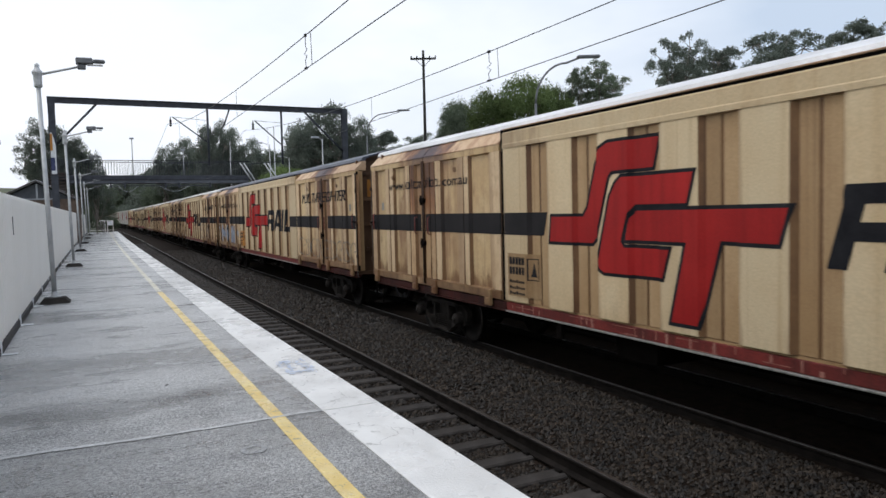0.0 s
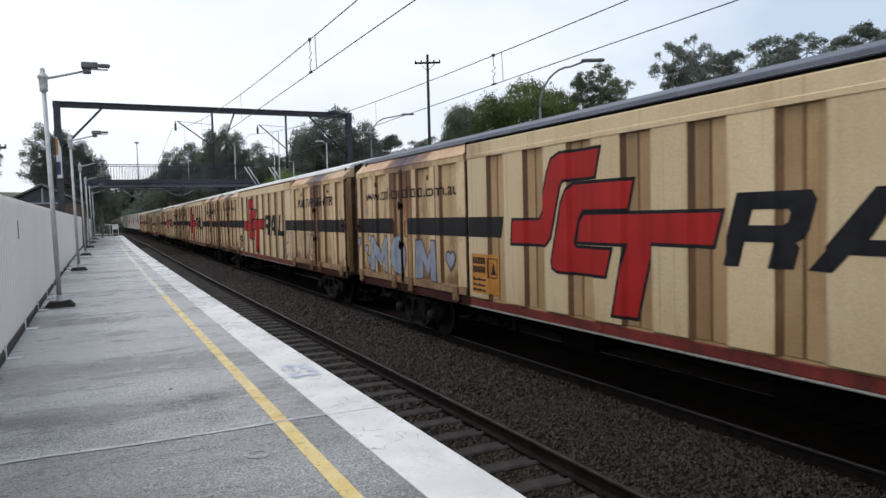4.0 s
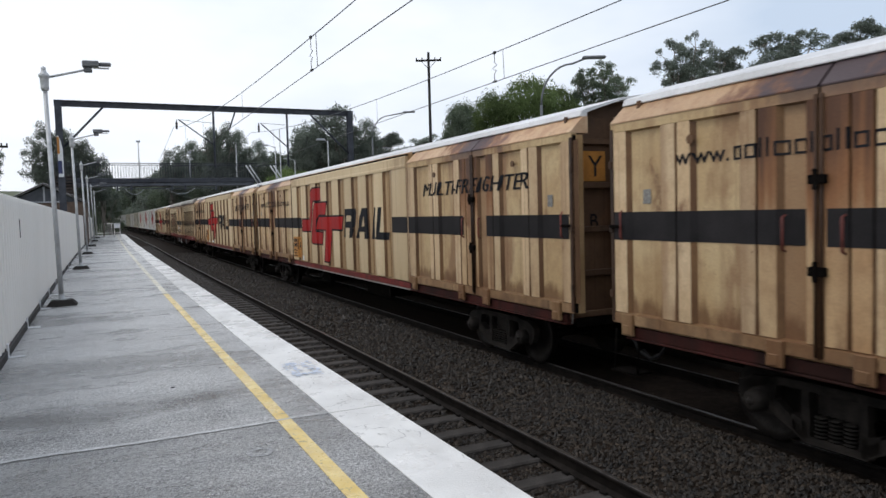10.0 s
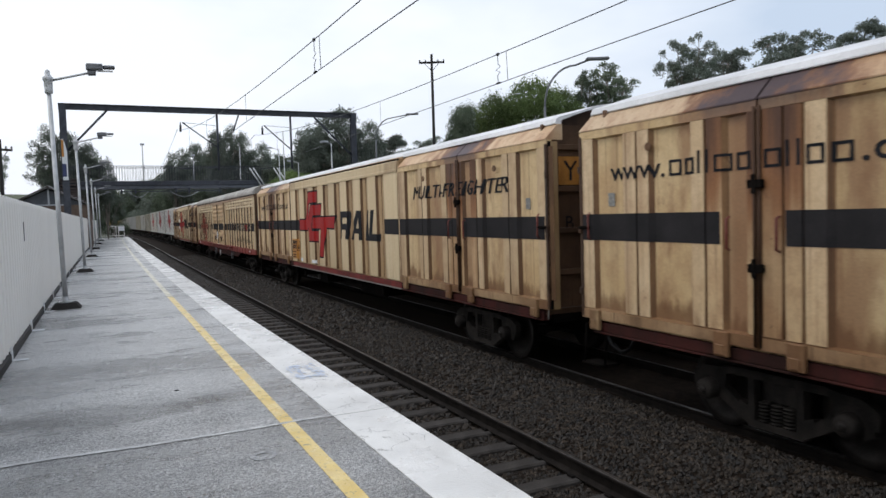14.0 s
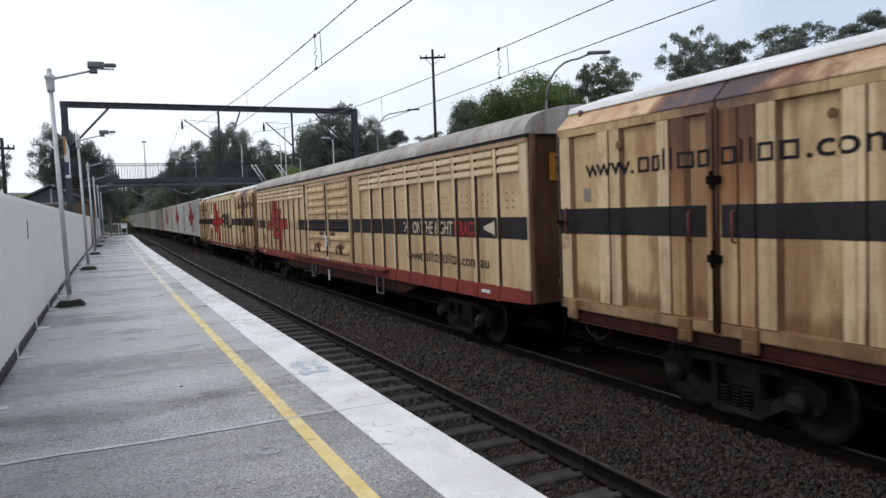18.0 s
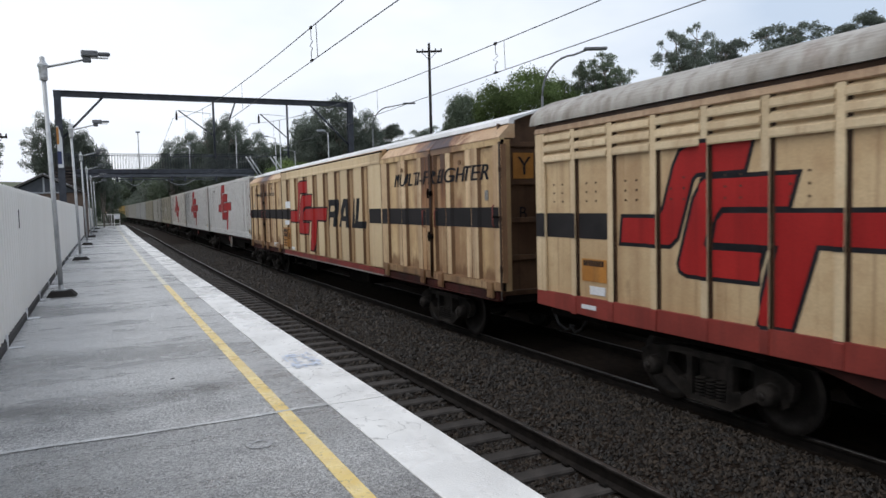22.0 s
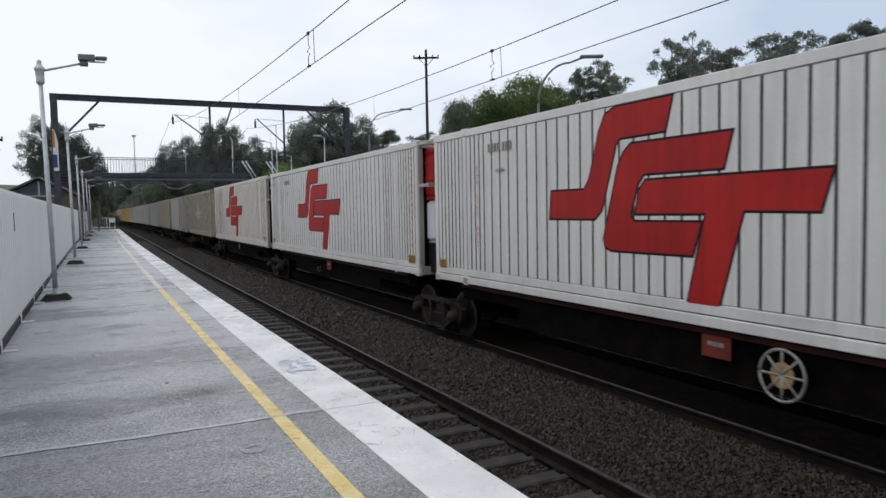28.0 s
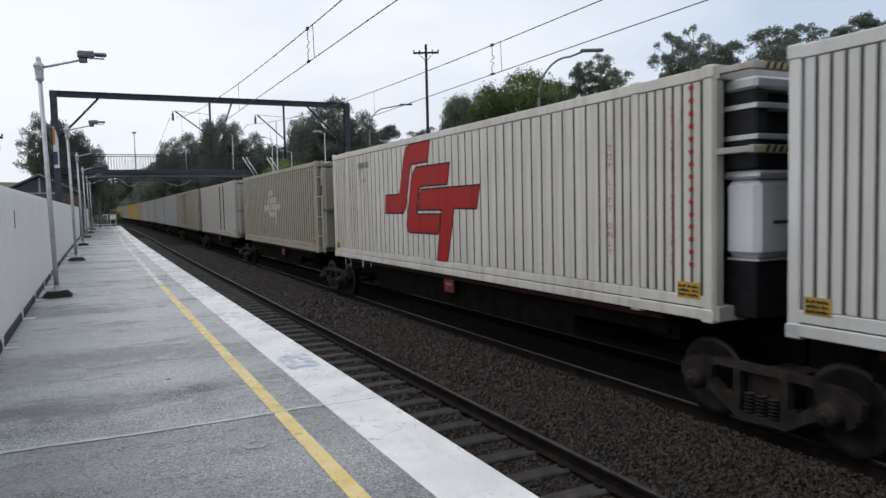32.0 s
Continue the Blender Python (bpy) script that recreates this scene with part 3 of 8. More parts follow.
def box(bm, x0, x1, y0, y1, z0, z1, bevel=0.0):
    vs = [bm.verts.new(p) for p in ((x0, y0, z0), (x1, y0, z0), (x1, y1, z0), (x0, y1, z0), (x0, y0, z1), (x1, y0, z1), (x1, y1, z1), (x0, y1, z1))]
    fs = [bm.faces.new([vs[i] for i in f]) for f in ((3, 2, 1, 0), (4, 5, 6, 7), (0, 1, 5, 4), (1, 2, 6, 5), (2, 3, 7, 6), (3, 0, 4, 7))]
    if bevel > 0:
        es = list({e for f in fs for e in f.edges})
        bmesh.ops.bevel(bm, geom=es, offset=bevel, segments=1, affect="EDGES", profile=0.5)
    return bm


def boxes(*rows, bevel=0.0):
    bm = bmesh.new()
    for r in rows:
        box(bm, *r, bevel=bevel)
    return bm


def tube(bm, a, b, r0, r1=None, sides=10, caps=True):
    """A straight tapered tube from a to b."""
    a, b = Vector(a), Vector(b)
    r1 = r0 if r1 is None else r1
    q = (b - a).to_track_quat("Z", "Y").to_matrix()
    rings = []
    for p, r in ((a, r0), (b, r1)):
        rings.append([bm.verts.new(p + q @ Vector((r * math.cos(2 * math.pi * i / sides), r * math.sin(2 * math.pi * i / sides), 0))) for i in range(sides)])
    for i in range(sides):
        f = bm.faces.new([rings[0][i], rings[0][(i + 1) % sides], rings[1][(i + 1) % sides], rings[1][i]])
        f.smooth = True
    if caps:
        bm.faces.new(list(reversed(rings[0])))
        bm.faces.new(rings[1])
    return bm


def tubes(*rows, sides=10):
    bm = bmesh.new()
    for r in rows:
        tube(bm, *r, sides=sides)
    return bm


def pipe(bm, pts, r, sides=8):
    """A round bar bent through pts, one piece."""
    pts = [Vector(p) for p in pts]
    rings = []
    for i, p in enumerate(pts):
        d = (pts[min(i + 1, len(pts) - 1)] - pts[max(i - 1, 0)]).normalized()
        side = Vector((0, 0, 1)) if abs(d.z) < 0.9 else Vector((0, 1, 0)) if abs(d.y) < 0.9 else Vector((1, 0, 0))
        if rings:
            side = last_u
        v = d.cross(side).normalized()
        u = v.cross(d).normalized()
        last_u = u
        rings.append([bm.verts.new(p + r * (math.cos(2 * math.pi * k / sides) * u + math.sin(2 * math.pi * k / sides) * v)) for k in range(sides)])
    for a, b in zip(rings[:-1], rings[1:]):
        for k in range(sides):
            bm.faces.new([a[k], a[(k + 1) % sides], b[(k + 1) % sides], b[k]]).smooth = True
    bm.faces.new(rings[0])
    bm.faces.new(list(reversed(rings[-1])))
    bmesh.ops.recalc_face_normals(bm, faces=bm.faces)
    return bm


def lathe(bm, profile, centre, axis="Z", sides=24):
    """Revolve (radius, height) pairs round an axis through centre."""
    c = Vector(centre)
    rings = []
    for r, h in profile:
        ring = []
        for i in range(sides):
            a = 2 * math.pi * i / sides
            p = (r * math.cos(a), r * math.sin(a), h) if axis == "Z" else (h, r * math.cos(a), r * math.sin(a))
            ring.append(bm.verts.new(c + Vector(p)))
        rings.append(ring)
    for ra, rb in zip(rings[:-1], rings[1:]):
        for i in range(sides):
            bm.faces.new([ra[i], ra[(i + 1) % sides], rb[(i + 1) % sides], rb[i]]).smooth = True
    bm.faces.new(list(reversed(rings[0])))
    bm.faces.new(rings[-1])
    bmesh.ops.recalc_face_normals(bm, faces=bm.faces)
    return bm


def extrude_profile(bm, pts, ys, close=True):
    """Extrude a closed (x, z) outline along y, through the stations ys of (y, dx)."""
    rings = [[bm.verts.new((x + dx, y, z)) for x, z in pts] for y, dx in ys]
    k = len(pts)
    for ra, rb in zip(rings[:-1], rings[1:]):
        for i in range(k):
            bm.faces.new([ra[i], ra[(i + 1) % k], rb[(i + 1) % k], rb[i]])
    if close:
        bm.faces.new(rings[0])
        bm.faces.new(list(reversed(rings[-1])))
    bmesh.ops.recalc_face_normals(bm, faces=bm.faces)
    return bm


def empty(name, m=None, label="", category="", group="", kind=""):
    ob = new(name)
    ob.empty_display_size = 0.3
    if m is not None:
        ob.matrix_basis = m
    return tagged(ob, label, category, group, kind)


def thing(name, bm, material, m=None, label="", category="", group="", kind=""):
    ob = new(name, bm if isinstance(bm, bpy.types.Mesh) else mesh_of(name, bm, material))
    if m is not None:
        ob.matrix_basis = m
    return tagged(ob, label, category, group, kind)


# ---------------------------------------------------------------- the plan
# x to the right of the platform, y along it, z = 0 on the platform's surface
RAIL_Z = -1.15
TRACK_1, TRACK_2 = 3.70, 7.63
EDGE = 1.99
PLATFORM_END = 85.5
CURVE = 0.000256


def bend(y):
    """How far the line has swung to the right at y."""
    if y < 65:
        return CURVE * y * y / 2
    d = y - 65
    return 0.541 + 0.01664 * d - 0.00025 * d * d / 2


def heading(y):
    return CURVE * y if y < 65 else 0.01664 - 0.00025 * (y - 65)


def along(x, y, z=0.0, turn=0.0):
    """A pose beside the line, turned with it."""
    return pose(x + bend(y), y, z, 0, 0, turn - math.degrees(heading(y)))


def stations(y0, y1, step=6.0):
    k = max(1, round((y1 - y0) / step))
    return [(y0 + (y1 - y0) * i / k, bend(y0 + (y1 - y0) * i / k)) for i in range(k + 1)]


# ---------------------------------------------------------------- ground
def ground_height(x, y):
    """Cutting floor along the line, rising to wooded slopes on both sides and ahead."""
    off = x - (TRACK_2 + TRACK_1) / 2 - bend(max(-80, min(y, 260)))
    h = -1.55
    if off > 9:
        h += min(12.0, 0.12 * (off - 9))
    if off < -7.5:
        h += min(1.0, 0.5 * (-off - 7.5)) + min(8.0, 0.03 * max(0, -off - 12))
    if y > 150:
        h += min(10.0, 0.03 * (y - 150)) * min(1, max(0, abs(off) - 8) / 20)
    if y > 345:
        h += min(14.0, 0.12 * (y - 345))
    return h + 0.25 * noise.noise((x * 0.07, y * 0.07, 0)) * min(1, max(0, abs(off) - 8) / 6)


def build_ground():
    bm = bmesh.new()
    xs = [-900, -400, -180, -90, -50, -30, -20, -12, -8, -6, -4, -2.6, -1.2, 1.95, 4, 8, 12, 14.5, 17, 20, 25, 32, 42, 55, 75, 100, 140, 220, 450, 900]
    ys = [-600, -250, -100, -50, -20, 0, 15, 30, 45, 60, 75, 90, 105, 120, 140, 165, 200, 240, 300, 400, 600, 1200]
    grid = [[bm.verts.new((x, y, ground_height(x, y))) for x in xs] for y in ys]
    for a, b in zip(grid[:-1], grid[1:]):
        for i in range(len(xs) - 1):
            bm.faces.new([a[i], a[i + 1], b[i + 1], b[i]]).smooth = True
    return thing("ground", bm, M_GRASS, label="grassy ground rising to wooded slopes", category="ground", kind="structure")


build_ground()


# ---------------------------------------------------------------- platform
def build_platform():
    plat = empty("platform", None, "wet grey asphalt platform with white edge and yellow line", "platform", kind="structure")
    ys = stations(-8, PLATFORM_END)
    for a, b, me in ((-8, 5.2, M_ASPHALT2), (5.2, PLATFORM_END, M_ASPHALT)):
        part("surface", extrude_profile(bmesh.new(), [(-1.25, -1.6), (1.515, -1.6), (1.515, 0.0), (-1.25, 0.0)], stations(a, b)), me, plat, "wet asphalt paving")
    # white coping, one slab a joint
    joint = 5.2
    cuts = [-8, joint - 6.1 * 1, joint, joint + 8.0] + [joint + 8.0 + 6.1 * i for i in range(1, 12)]
    cuts = [c for c in cuts if c < PLATFORM_END] + [PLATFORM_END]
    for a, b in zip(cuts[:-1], cuts[1:]):
        bm = extrude_profile(bmesh.new(), [(1.519, -0.22), (EDGE, -0.22), (EDGE, -0.018), (EDGE - 0.018, 0.003), (1.519, 0.003)], stations(a + 0.006, b - 0.006))
        part("coping_slab", bm, M_COPING if a < 13 else M_COPING2, plat, "white painted concrete edge slab" if a < 13 else "dirty white painted concrete edge slab")
    part("platform_face", extrude_profile(bmesh.new(), [(1.52, -1.6), (EDGE - 0.12, -1.6), (EDGE - 0.12, -0.224), (1.52, -0.224)], ys), M_CONCRETE, plat, "dark concrete platform wall")
    for a, b, me in ((-8, 15.3, M_YELLOW), (15.3, PLATFORM_END, M_PALEYELLOW)):
        part("yellow_line", extrude_profile(bmesh.new(), [(1.125, 0.0), (1.225, 0.0), (1.225, 0.004), (1.125, 0.004)], stations(a, b)), me, plat, "worn yellow safety line" if a < 0 else "bleached yellow safety line")
    for y, w in ((joint, 0.058), (15.3, 0.07), (27.0, 0.04), (38.0, 0.05), (50.0, 0.05), (62.0, 0.05)):
        b = bend(y)
        x0 = -1.2 if y < 6 else 0.9
        bm = bmesh.new()
        n = 60
        top = [bm.verts.new((x0 + (1.515 - x0) * i / n + b, y + w * (0.55 - 0.25 * i / n + 0.30 * noise.noise((i * 0.9, y, 5))) + 0.03 * noise.noise((i * 0.08, y, 1)) + 0.012 * noise.noise((i * 0.5, y, 1)), 0.005)) for i in range(n + 1)]
        low = [bm.verts.new((x0 + (1.515 - x0) * i / n + b, y - w * (0.55 - 0.25 * i / n) + 0.03 * noise.noise((i * 0.08, y, 1)) + 0.012 * noise.noise((i * 0.5, y, 9)), 0.005)) for i in range(n + 1)]
        for i in range(n):
            bm.faces.new([low[i], low[i + 1], top[i + 1], top[i]])
        part("joint", bm, M_JOINT if y < 6 else M_WETJOINT, plat, "pale sealed joint across the asphalt" if y < 6 else "")
    # a round patch and a scatter of grit
    bm = bmesh.new()
    for r, k in ((0.085, 22),):
        ring = [(r * (1 + 0.15 * noise.noise((math.cos(a) * 2, math.sin(a) * 2, 3)))) for a in [2 * math.pi * i / k for i in range(k)]]
        outer = [bm.verts.new((0.87 + q * math.cos(2 * math.pi * i / k), 4.56 + q * math.sin(2 * math.pi * i / k), 0.004)) for i, q in enumerate(ring)]
        inner = [bm.verts.new((0.87 + q * 0.6 * math.cos(2 * math.pi * i / k), 4.56 + q * 0.6 * math.sin(2 * math.pi * i / k), 0.004)) for i, q in enumerate(ring)]
        for i in range(k):
            bm.faces.new([outer[i], outer[(i + 1) % k], inner[(i + 1) % k], inner[i]])
    part("round_patch", bm, M_SMUDGE, plat, "small pale worn ring on the asphalt")
    part("dark_spot", lathe(bmesh.new(), [(0.001, 0.005), (0.018, 0.005), (0.022, 0.002)], (0.55, 6.74, 0), "Z", 10), M_BLACK, plat, "small black spot on the asphalt")
    # faded blue access marking on the coping
    bm = bmesh.new()
    rng = random.Random(5)
    for i in range(120):
        x, y = 1.60 + 0.28 * rng.random(), 6.52 + 0.66 * rng.random()
        w, h = 0.006 + 0.016 * rng.random(), 0.008 + 0.03 * rng.random()
        if abs(x - 1.745) < 0.035 and abs(y - 6.85) < 0.2:
            continue
        z = 0.006 + 0.00004 * i
        bm.faces.new([bm.verts.new((x + dx + bend(y), y + dy, z)) for dx, dy in ((-w, -h), (w, -h * 0.8), (w * 0.8, h), (-w * 0.9, h))])
    part("access_marking", bm, M_BLUE, plat, "worn blue access symbol painted on the edge")
    return plat


build_platform()


# ---------------------------------------------------------------- fence along the platform
def build_fence():
    fence = empty("fence", None, "cream ribbed steel sheet fence behind the platform", "fence", kind="structure")
    pitch = 2.47
    # one sheet: trapezoid ribs, scalloped top edge
    bm = bmesh.new()
    pts = []
    ribs = 9
    for i in range(ribs):
        y = pitch * i / ribs
        s = pitch / ribs
        pts += [(0.0, y), (0.0, y + s * 0.45), (0.014, y + s * 0.55), (0.014, y + s * 0.9)]
    pts.append((0.0, pitch - 0.004))
    rows = []
    for dx in (0.0, -0.006):
        rows.append([[bm.verts.new((x + dx + lean, y, z + (0.020 if z > 1.82 and x > 0.007 else 0.0))) for x, y in pts] for z, lean in ((0.09, 0.0), (1.80, 0.0), (1.845, -0.010))])
    for side, flip in ((rows[0], False), (rows[1], True)):
        for a, b in zip(side[:-1], side[1:]):
            for i in range(len(pts) - 1):
                q = [a[i], a[i + 1], b[i + 1], b[i]]
                bm.faces.new(list(reversed(q)) if flip else q)
    for a, b in ((rows[0][0], rows[1][0]), (rows[1][2], rows[0][2])):
        for i in range(len(pts) - 1):
            bm.faces.new([b[i], b[i + 1], a[i + 1], a[i]])
    for k in (0, -1):
        for a, b in ((0, 1), (1, 2)):
            bm.faces.new([rows[0][a][k], rows[0][b][k], rows[1][b][k], rows[1][a][k]])
    bmesh.ops.recalc_face_normals(bm, faces=bm.faces)
    sheet = mesh_of("panel", bm, M_FENCE)
    foot = mesh_of("foot_plate", boxes((0.03, 0.20, -0.05, 0.05, 0.002, 0.012), (0.03, 0.05, -0.04, 0.04, 0.012, 0.16), bevel=0.003), M_LABEL)
    strip = mesh_of("base_strip", boxes((0.0, 0.045, 0.06, pitch - 0.06, 0.003, 0.088)), M_BLACK)
    post = mesh_of("post", boxes((-0.09, -0.03, -0.03, 0.03, 0.0, 1.82)), M_GALV)
    for i in range(38):
        y = -6.0 + 0.45 + pitch * i
        if y + pitch > PLATFORM_END:
            break
        for name, me in (("panel", sheet), ("foot_plate", foot), ("base_strip", strip), ("post", post)):
            ob = part(name, me, None, fence)
            ob.matrix_basis = along(-1.0, y)
    slot = part("slot", boxes((-0.975, -0.962, 11.70, 11.74, 1.30, 1.56)), M_BLACK, fence, "narrow dark slot in the sheet")
    return fence


build_fence()


# ---------------------------------------------------------------- end of the platform: white barrier
def build_end_barrier():
    ob = empty("barrier", along(0.0, PLATFORM_END - 0.25), "white painted tubular barrier across the platform end", "barrier")
    x0, x1 = -0.75, 1.55
    for x in (x0, x0 + 0.75, x0 + 1.5, 1.0, x1):
        part("post", tubes(((x, 0, 0), (x, 0, 1.25), 0.035, 0.035)), M_COPING, ob)
    part("top_rail", tubes(((x0, 0, 1.22), (x1, 0, 1.22), 0.035, 0.035)), M_COPING, ob)
    part("low_rail", tubes(((x0, 0, 0.2), (x1, 0, 0.2), 0.03, 0.03)), M_COPING, ob)
    for i in range(7):
        x = x0 + 0.12 + 0.2 * i
        part("bar", tubes(((x, 0, 0.2), (x, 0, 1.22), 0.012, 0.012), sides=6), M_COPING, ob)
    part("sign_plate", boxes((1.02, x1, -0.03, -0.015, 0.72, 1.15)), M_LABEL, ob, "white sign plate")


build_end_barrier()


# ---------------------------------------------------------------- tracks
def build_track(name, centre, label):
    tr = empty(name, None, label, "track", kind="structure")
    ys = stations(-30, 90, 6) + stations(100, 330, 10)
    prof = [(-0.07, -0.17), (0.07, -0.17), (0.07, -0.155), (0.012, -0.13), (0.012, -0.045), (0.035, -0.03), (0.035, -0.008), (0.028, 0.0), (-0.028, 0.0), (-0.035, -0.008), (-0.035, -0.03), (-0.012, -0.045), (-0.012, -0.13), (-0.07, -0.155)]
    for s in (-1, 1):
        x = centre + s * 0.752
        part("rail", extrude_profile(bmesh.new(), [(x + px, RAIL_Z + pz) for px, pz in prof], ys), M_RAIL, tr, "rust-brown steel rail")
        part("rail_head", extrude_profile(bmesh.new(), [(x - 0.024, RAIL_Z), (x + 0.024, RAIL_Z), (x + 0.022, RAIL_Z + 0.003), (x - 0.022, RAIL_Z + 0.003)], ys), M_RAILTOP, tr, "polished running surface")
    sl = mesh_of("sleeper", boxes((-1.25, 1.25, -0.115, 0.115, -0.20, 0.0), bevel=0.02), M_SLEEPER)
    clip = mesh_of("rail_clip", boxes((-0.12, -0.075, -0.05, 0.05, 0.0, 0.03), (0.075, 0.12, -0.05, 0.05, 0.0, 0.03), bevel=0.006), M_RAIL)
    for i in range(-9, 128):
        y = 2.4 + 0.628 * i + 0.012 * noise.noise((i * 0.7, centre, 0))
        ob = part("sleeper", sl, None, tr)
        ob.matrix_basis = along(centre, y, RAIL_Z - 0.165, 0.5 * noise.noise((i * 1.3, 2, centre)))
        if y < 22 and name == "track_1":
            for s in (-1, 1):
                c = part("rail_clip", clip, None, tr)
                c.matrix_basis = along(centre + s * 0.752, y, RAIL_Z - 0.165)
    return tr


build_track("track_1", TRACK_1, "empty railway track with concrete sleepers beside the platform")
build_track("track_2", TRACK_2, "railway track under the goods train")


def build_ballast():
    # the bed
    bm = bmesh.new()
    ys = [-30, -15, -5] + [0.5 * i for i in range(0, 90)] + [48 + 4 * i for i in range(12)] + [100 + 15 * i for i in range(16)]
    prof = [(1.9, -1.36), (2.5, -1.35), (2.9, -1.365), (3.7, -1.37), (4.36, -1.365), (4.54, -1.345), (4.72, -1.275), (5.1, -1.225), (5.7, -1.215), (6.3, -1.225), (6.66, -1.26), (6.80, -1.285), (7.0, -1.29), (7.63, -1.28), (8.3, -1.29), (9.2, -1.28), (9.6, -1.30)]
    grid = []
    for y in ys:
        grid.append([bm.verts.new((x + bend(y), y, z + 0.025 * noise.noise((x * 2.2, y * 2.2, 4)))) for x, z in prof])
    for a, b in zip(grid[:-1], grid[1:]):
        for i in range(len(prof) - 1):
            bm.faces.new([a[i], a[i + 1], b[i + 1], b[i]]).smooth = True
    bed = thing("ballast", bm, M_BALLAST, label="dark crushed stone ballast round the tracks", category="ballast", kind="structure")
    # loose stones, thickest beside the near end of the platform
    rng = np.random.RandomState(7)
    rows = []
    # they stop short of track 2, leaving the darker bed as its shade
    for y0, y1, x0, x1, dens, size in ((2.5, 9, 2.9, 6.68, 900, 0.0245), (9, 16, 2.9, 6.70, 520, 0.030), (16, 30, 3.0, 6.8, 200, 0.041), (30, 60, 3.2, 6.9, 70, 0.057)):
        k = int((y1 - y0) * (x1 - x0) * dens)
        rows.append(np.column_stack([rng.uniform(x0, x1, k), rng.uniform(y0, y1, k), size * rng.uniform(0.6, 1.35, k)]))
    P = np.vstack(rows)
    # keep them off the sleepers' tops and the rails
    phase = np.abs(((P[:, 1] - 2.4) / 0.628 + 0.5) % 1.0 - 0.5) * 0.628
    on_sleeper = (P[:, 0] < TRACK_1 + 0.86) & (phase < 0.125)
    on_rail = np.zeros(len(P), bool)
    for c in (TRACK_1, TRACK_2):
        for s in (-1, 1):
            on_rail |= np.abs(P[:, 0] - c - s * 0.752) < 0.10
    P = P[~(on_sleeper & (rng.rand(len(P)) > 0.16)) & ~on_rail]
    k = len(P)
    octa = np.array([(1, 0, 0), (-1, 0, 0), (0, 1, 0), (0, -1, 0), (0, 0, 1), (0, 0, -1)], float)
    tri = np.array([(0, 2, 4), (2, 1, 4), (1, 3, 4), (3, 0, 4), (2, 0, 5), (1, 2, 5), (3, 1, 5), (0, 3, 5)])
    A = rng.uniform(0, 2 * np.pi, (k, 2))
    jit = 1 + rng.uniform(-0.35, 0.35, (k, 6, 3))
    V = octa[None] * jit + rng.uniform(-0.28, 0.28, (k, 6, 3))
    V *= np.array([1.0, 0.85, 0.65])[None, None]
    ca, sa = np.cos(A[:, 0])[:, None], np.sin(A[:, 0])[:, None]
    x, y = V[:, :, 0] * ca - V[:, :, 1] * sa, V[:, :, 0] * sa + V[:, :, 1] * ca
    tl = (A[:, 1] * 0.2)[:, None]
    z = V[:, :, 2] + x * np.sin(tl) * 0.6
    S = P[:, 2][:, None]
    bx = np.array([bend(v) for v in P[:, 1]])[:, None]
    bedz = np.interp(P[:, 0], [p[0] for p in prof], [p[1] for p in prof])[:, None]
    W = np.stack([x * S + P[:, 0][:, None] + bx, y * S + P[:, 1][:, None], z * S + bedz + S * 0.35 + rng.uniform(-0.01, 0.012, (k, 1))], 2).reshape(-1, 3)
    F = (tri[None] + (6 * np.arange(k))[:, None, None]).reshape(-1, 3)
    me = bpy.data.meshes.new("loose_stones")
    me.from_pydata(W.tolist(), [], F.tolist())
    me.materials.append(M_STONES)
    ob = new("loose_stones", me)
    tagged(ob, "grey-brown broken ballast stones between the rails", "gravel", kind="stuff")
    return bed


def stones_mat():
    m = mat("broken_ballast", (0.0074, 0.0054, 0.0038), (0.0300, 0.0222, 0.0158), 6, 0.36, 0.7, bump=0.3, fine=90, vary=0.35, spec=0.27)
    t = m.node_tree
    g = t.nodes.new("ShaderNodeNewGeometry")
    mr = t.nodes.new("ShaderNodeMapRange")
    mr.inputs[3].default_value, mr.inputs[4].default_value = 0.15, 2.6
    t.links.new(g.outputs["Random Per Island"], mr.inputs[0])
    b = t.nodes["Principled BSDF"]
    old = b.inputs["Base Color"].links[0].from_socket
    sc = t.nodes.new("ShaderNodeVectorMath")
    sc.operation = "SCALE"
    t.links.new(old, sc.inputs[0])
    t.links.new(mr.outputs[0], sc.inputs["Scale"])
    t.links.new(sc.outputs[0], b.inputs["Base Color"])
    return m


M_STONES = stones_mat()
build_ballast()


# ---------------------------------------------------------------- the platform across the line
def build_far_platform():
    x0 = TRACK_2 + 1.72
    plat = empty("far_platform", None, "asphalt platform across the line behind the train", "platform", kind="structure")
    ys = stations(-40, PLATFORM_END)
    # this wall's concrete is painted near black for the shade behind the train
    part("platform_face", extrude_profile(bmesh.new(), [(x0 + 0.12, -1.7), (x0 + 0.4, -1.7), (x0 + 0.4, -0.224), (x0 + 0.12, -0.224)], ys), M_DARKCONCRETE, plat, "dark concrete platform wall")
    part("coping", extrude_profile(bmesh.new(), [(x0, -0.22), (x0 + 0.5, -0.22), (x0 + 0.5, 0.0), (x0, 0.0)], ys), M_COPING, plat, "white painted platform edge")
    part("surface", extrude_profile(bmesh.new(), [(x0 + 0.504, -1.7), (x0 + 4.0, -1.7), (x0 + 4.0, -0.004), (x0 + 0.504, -0.004)], ys), M_ASPHALT, plat)


build_far_platform()


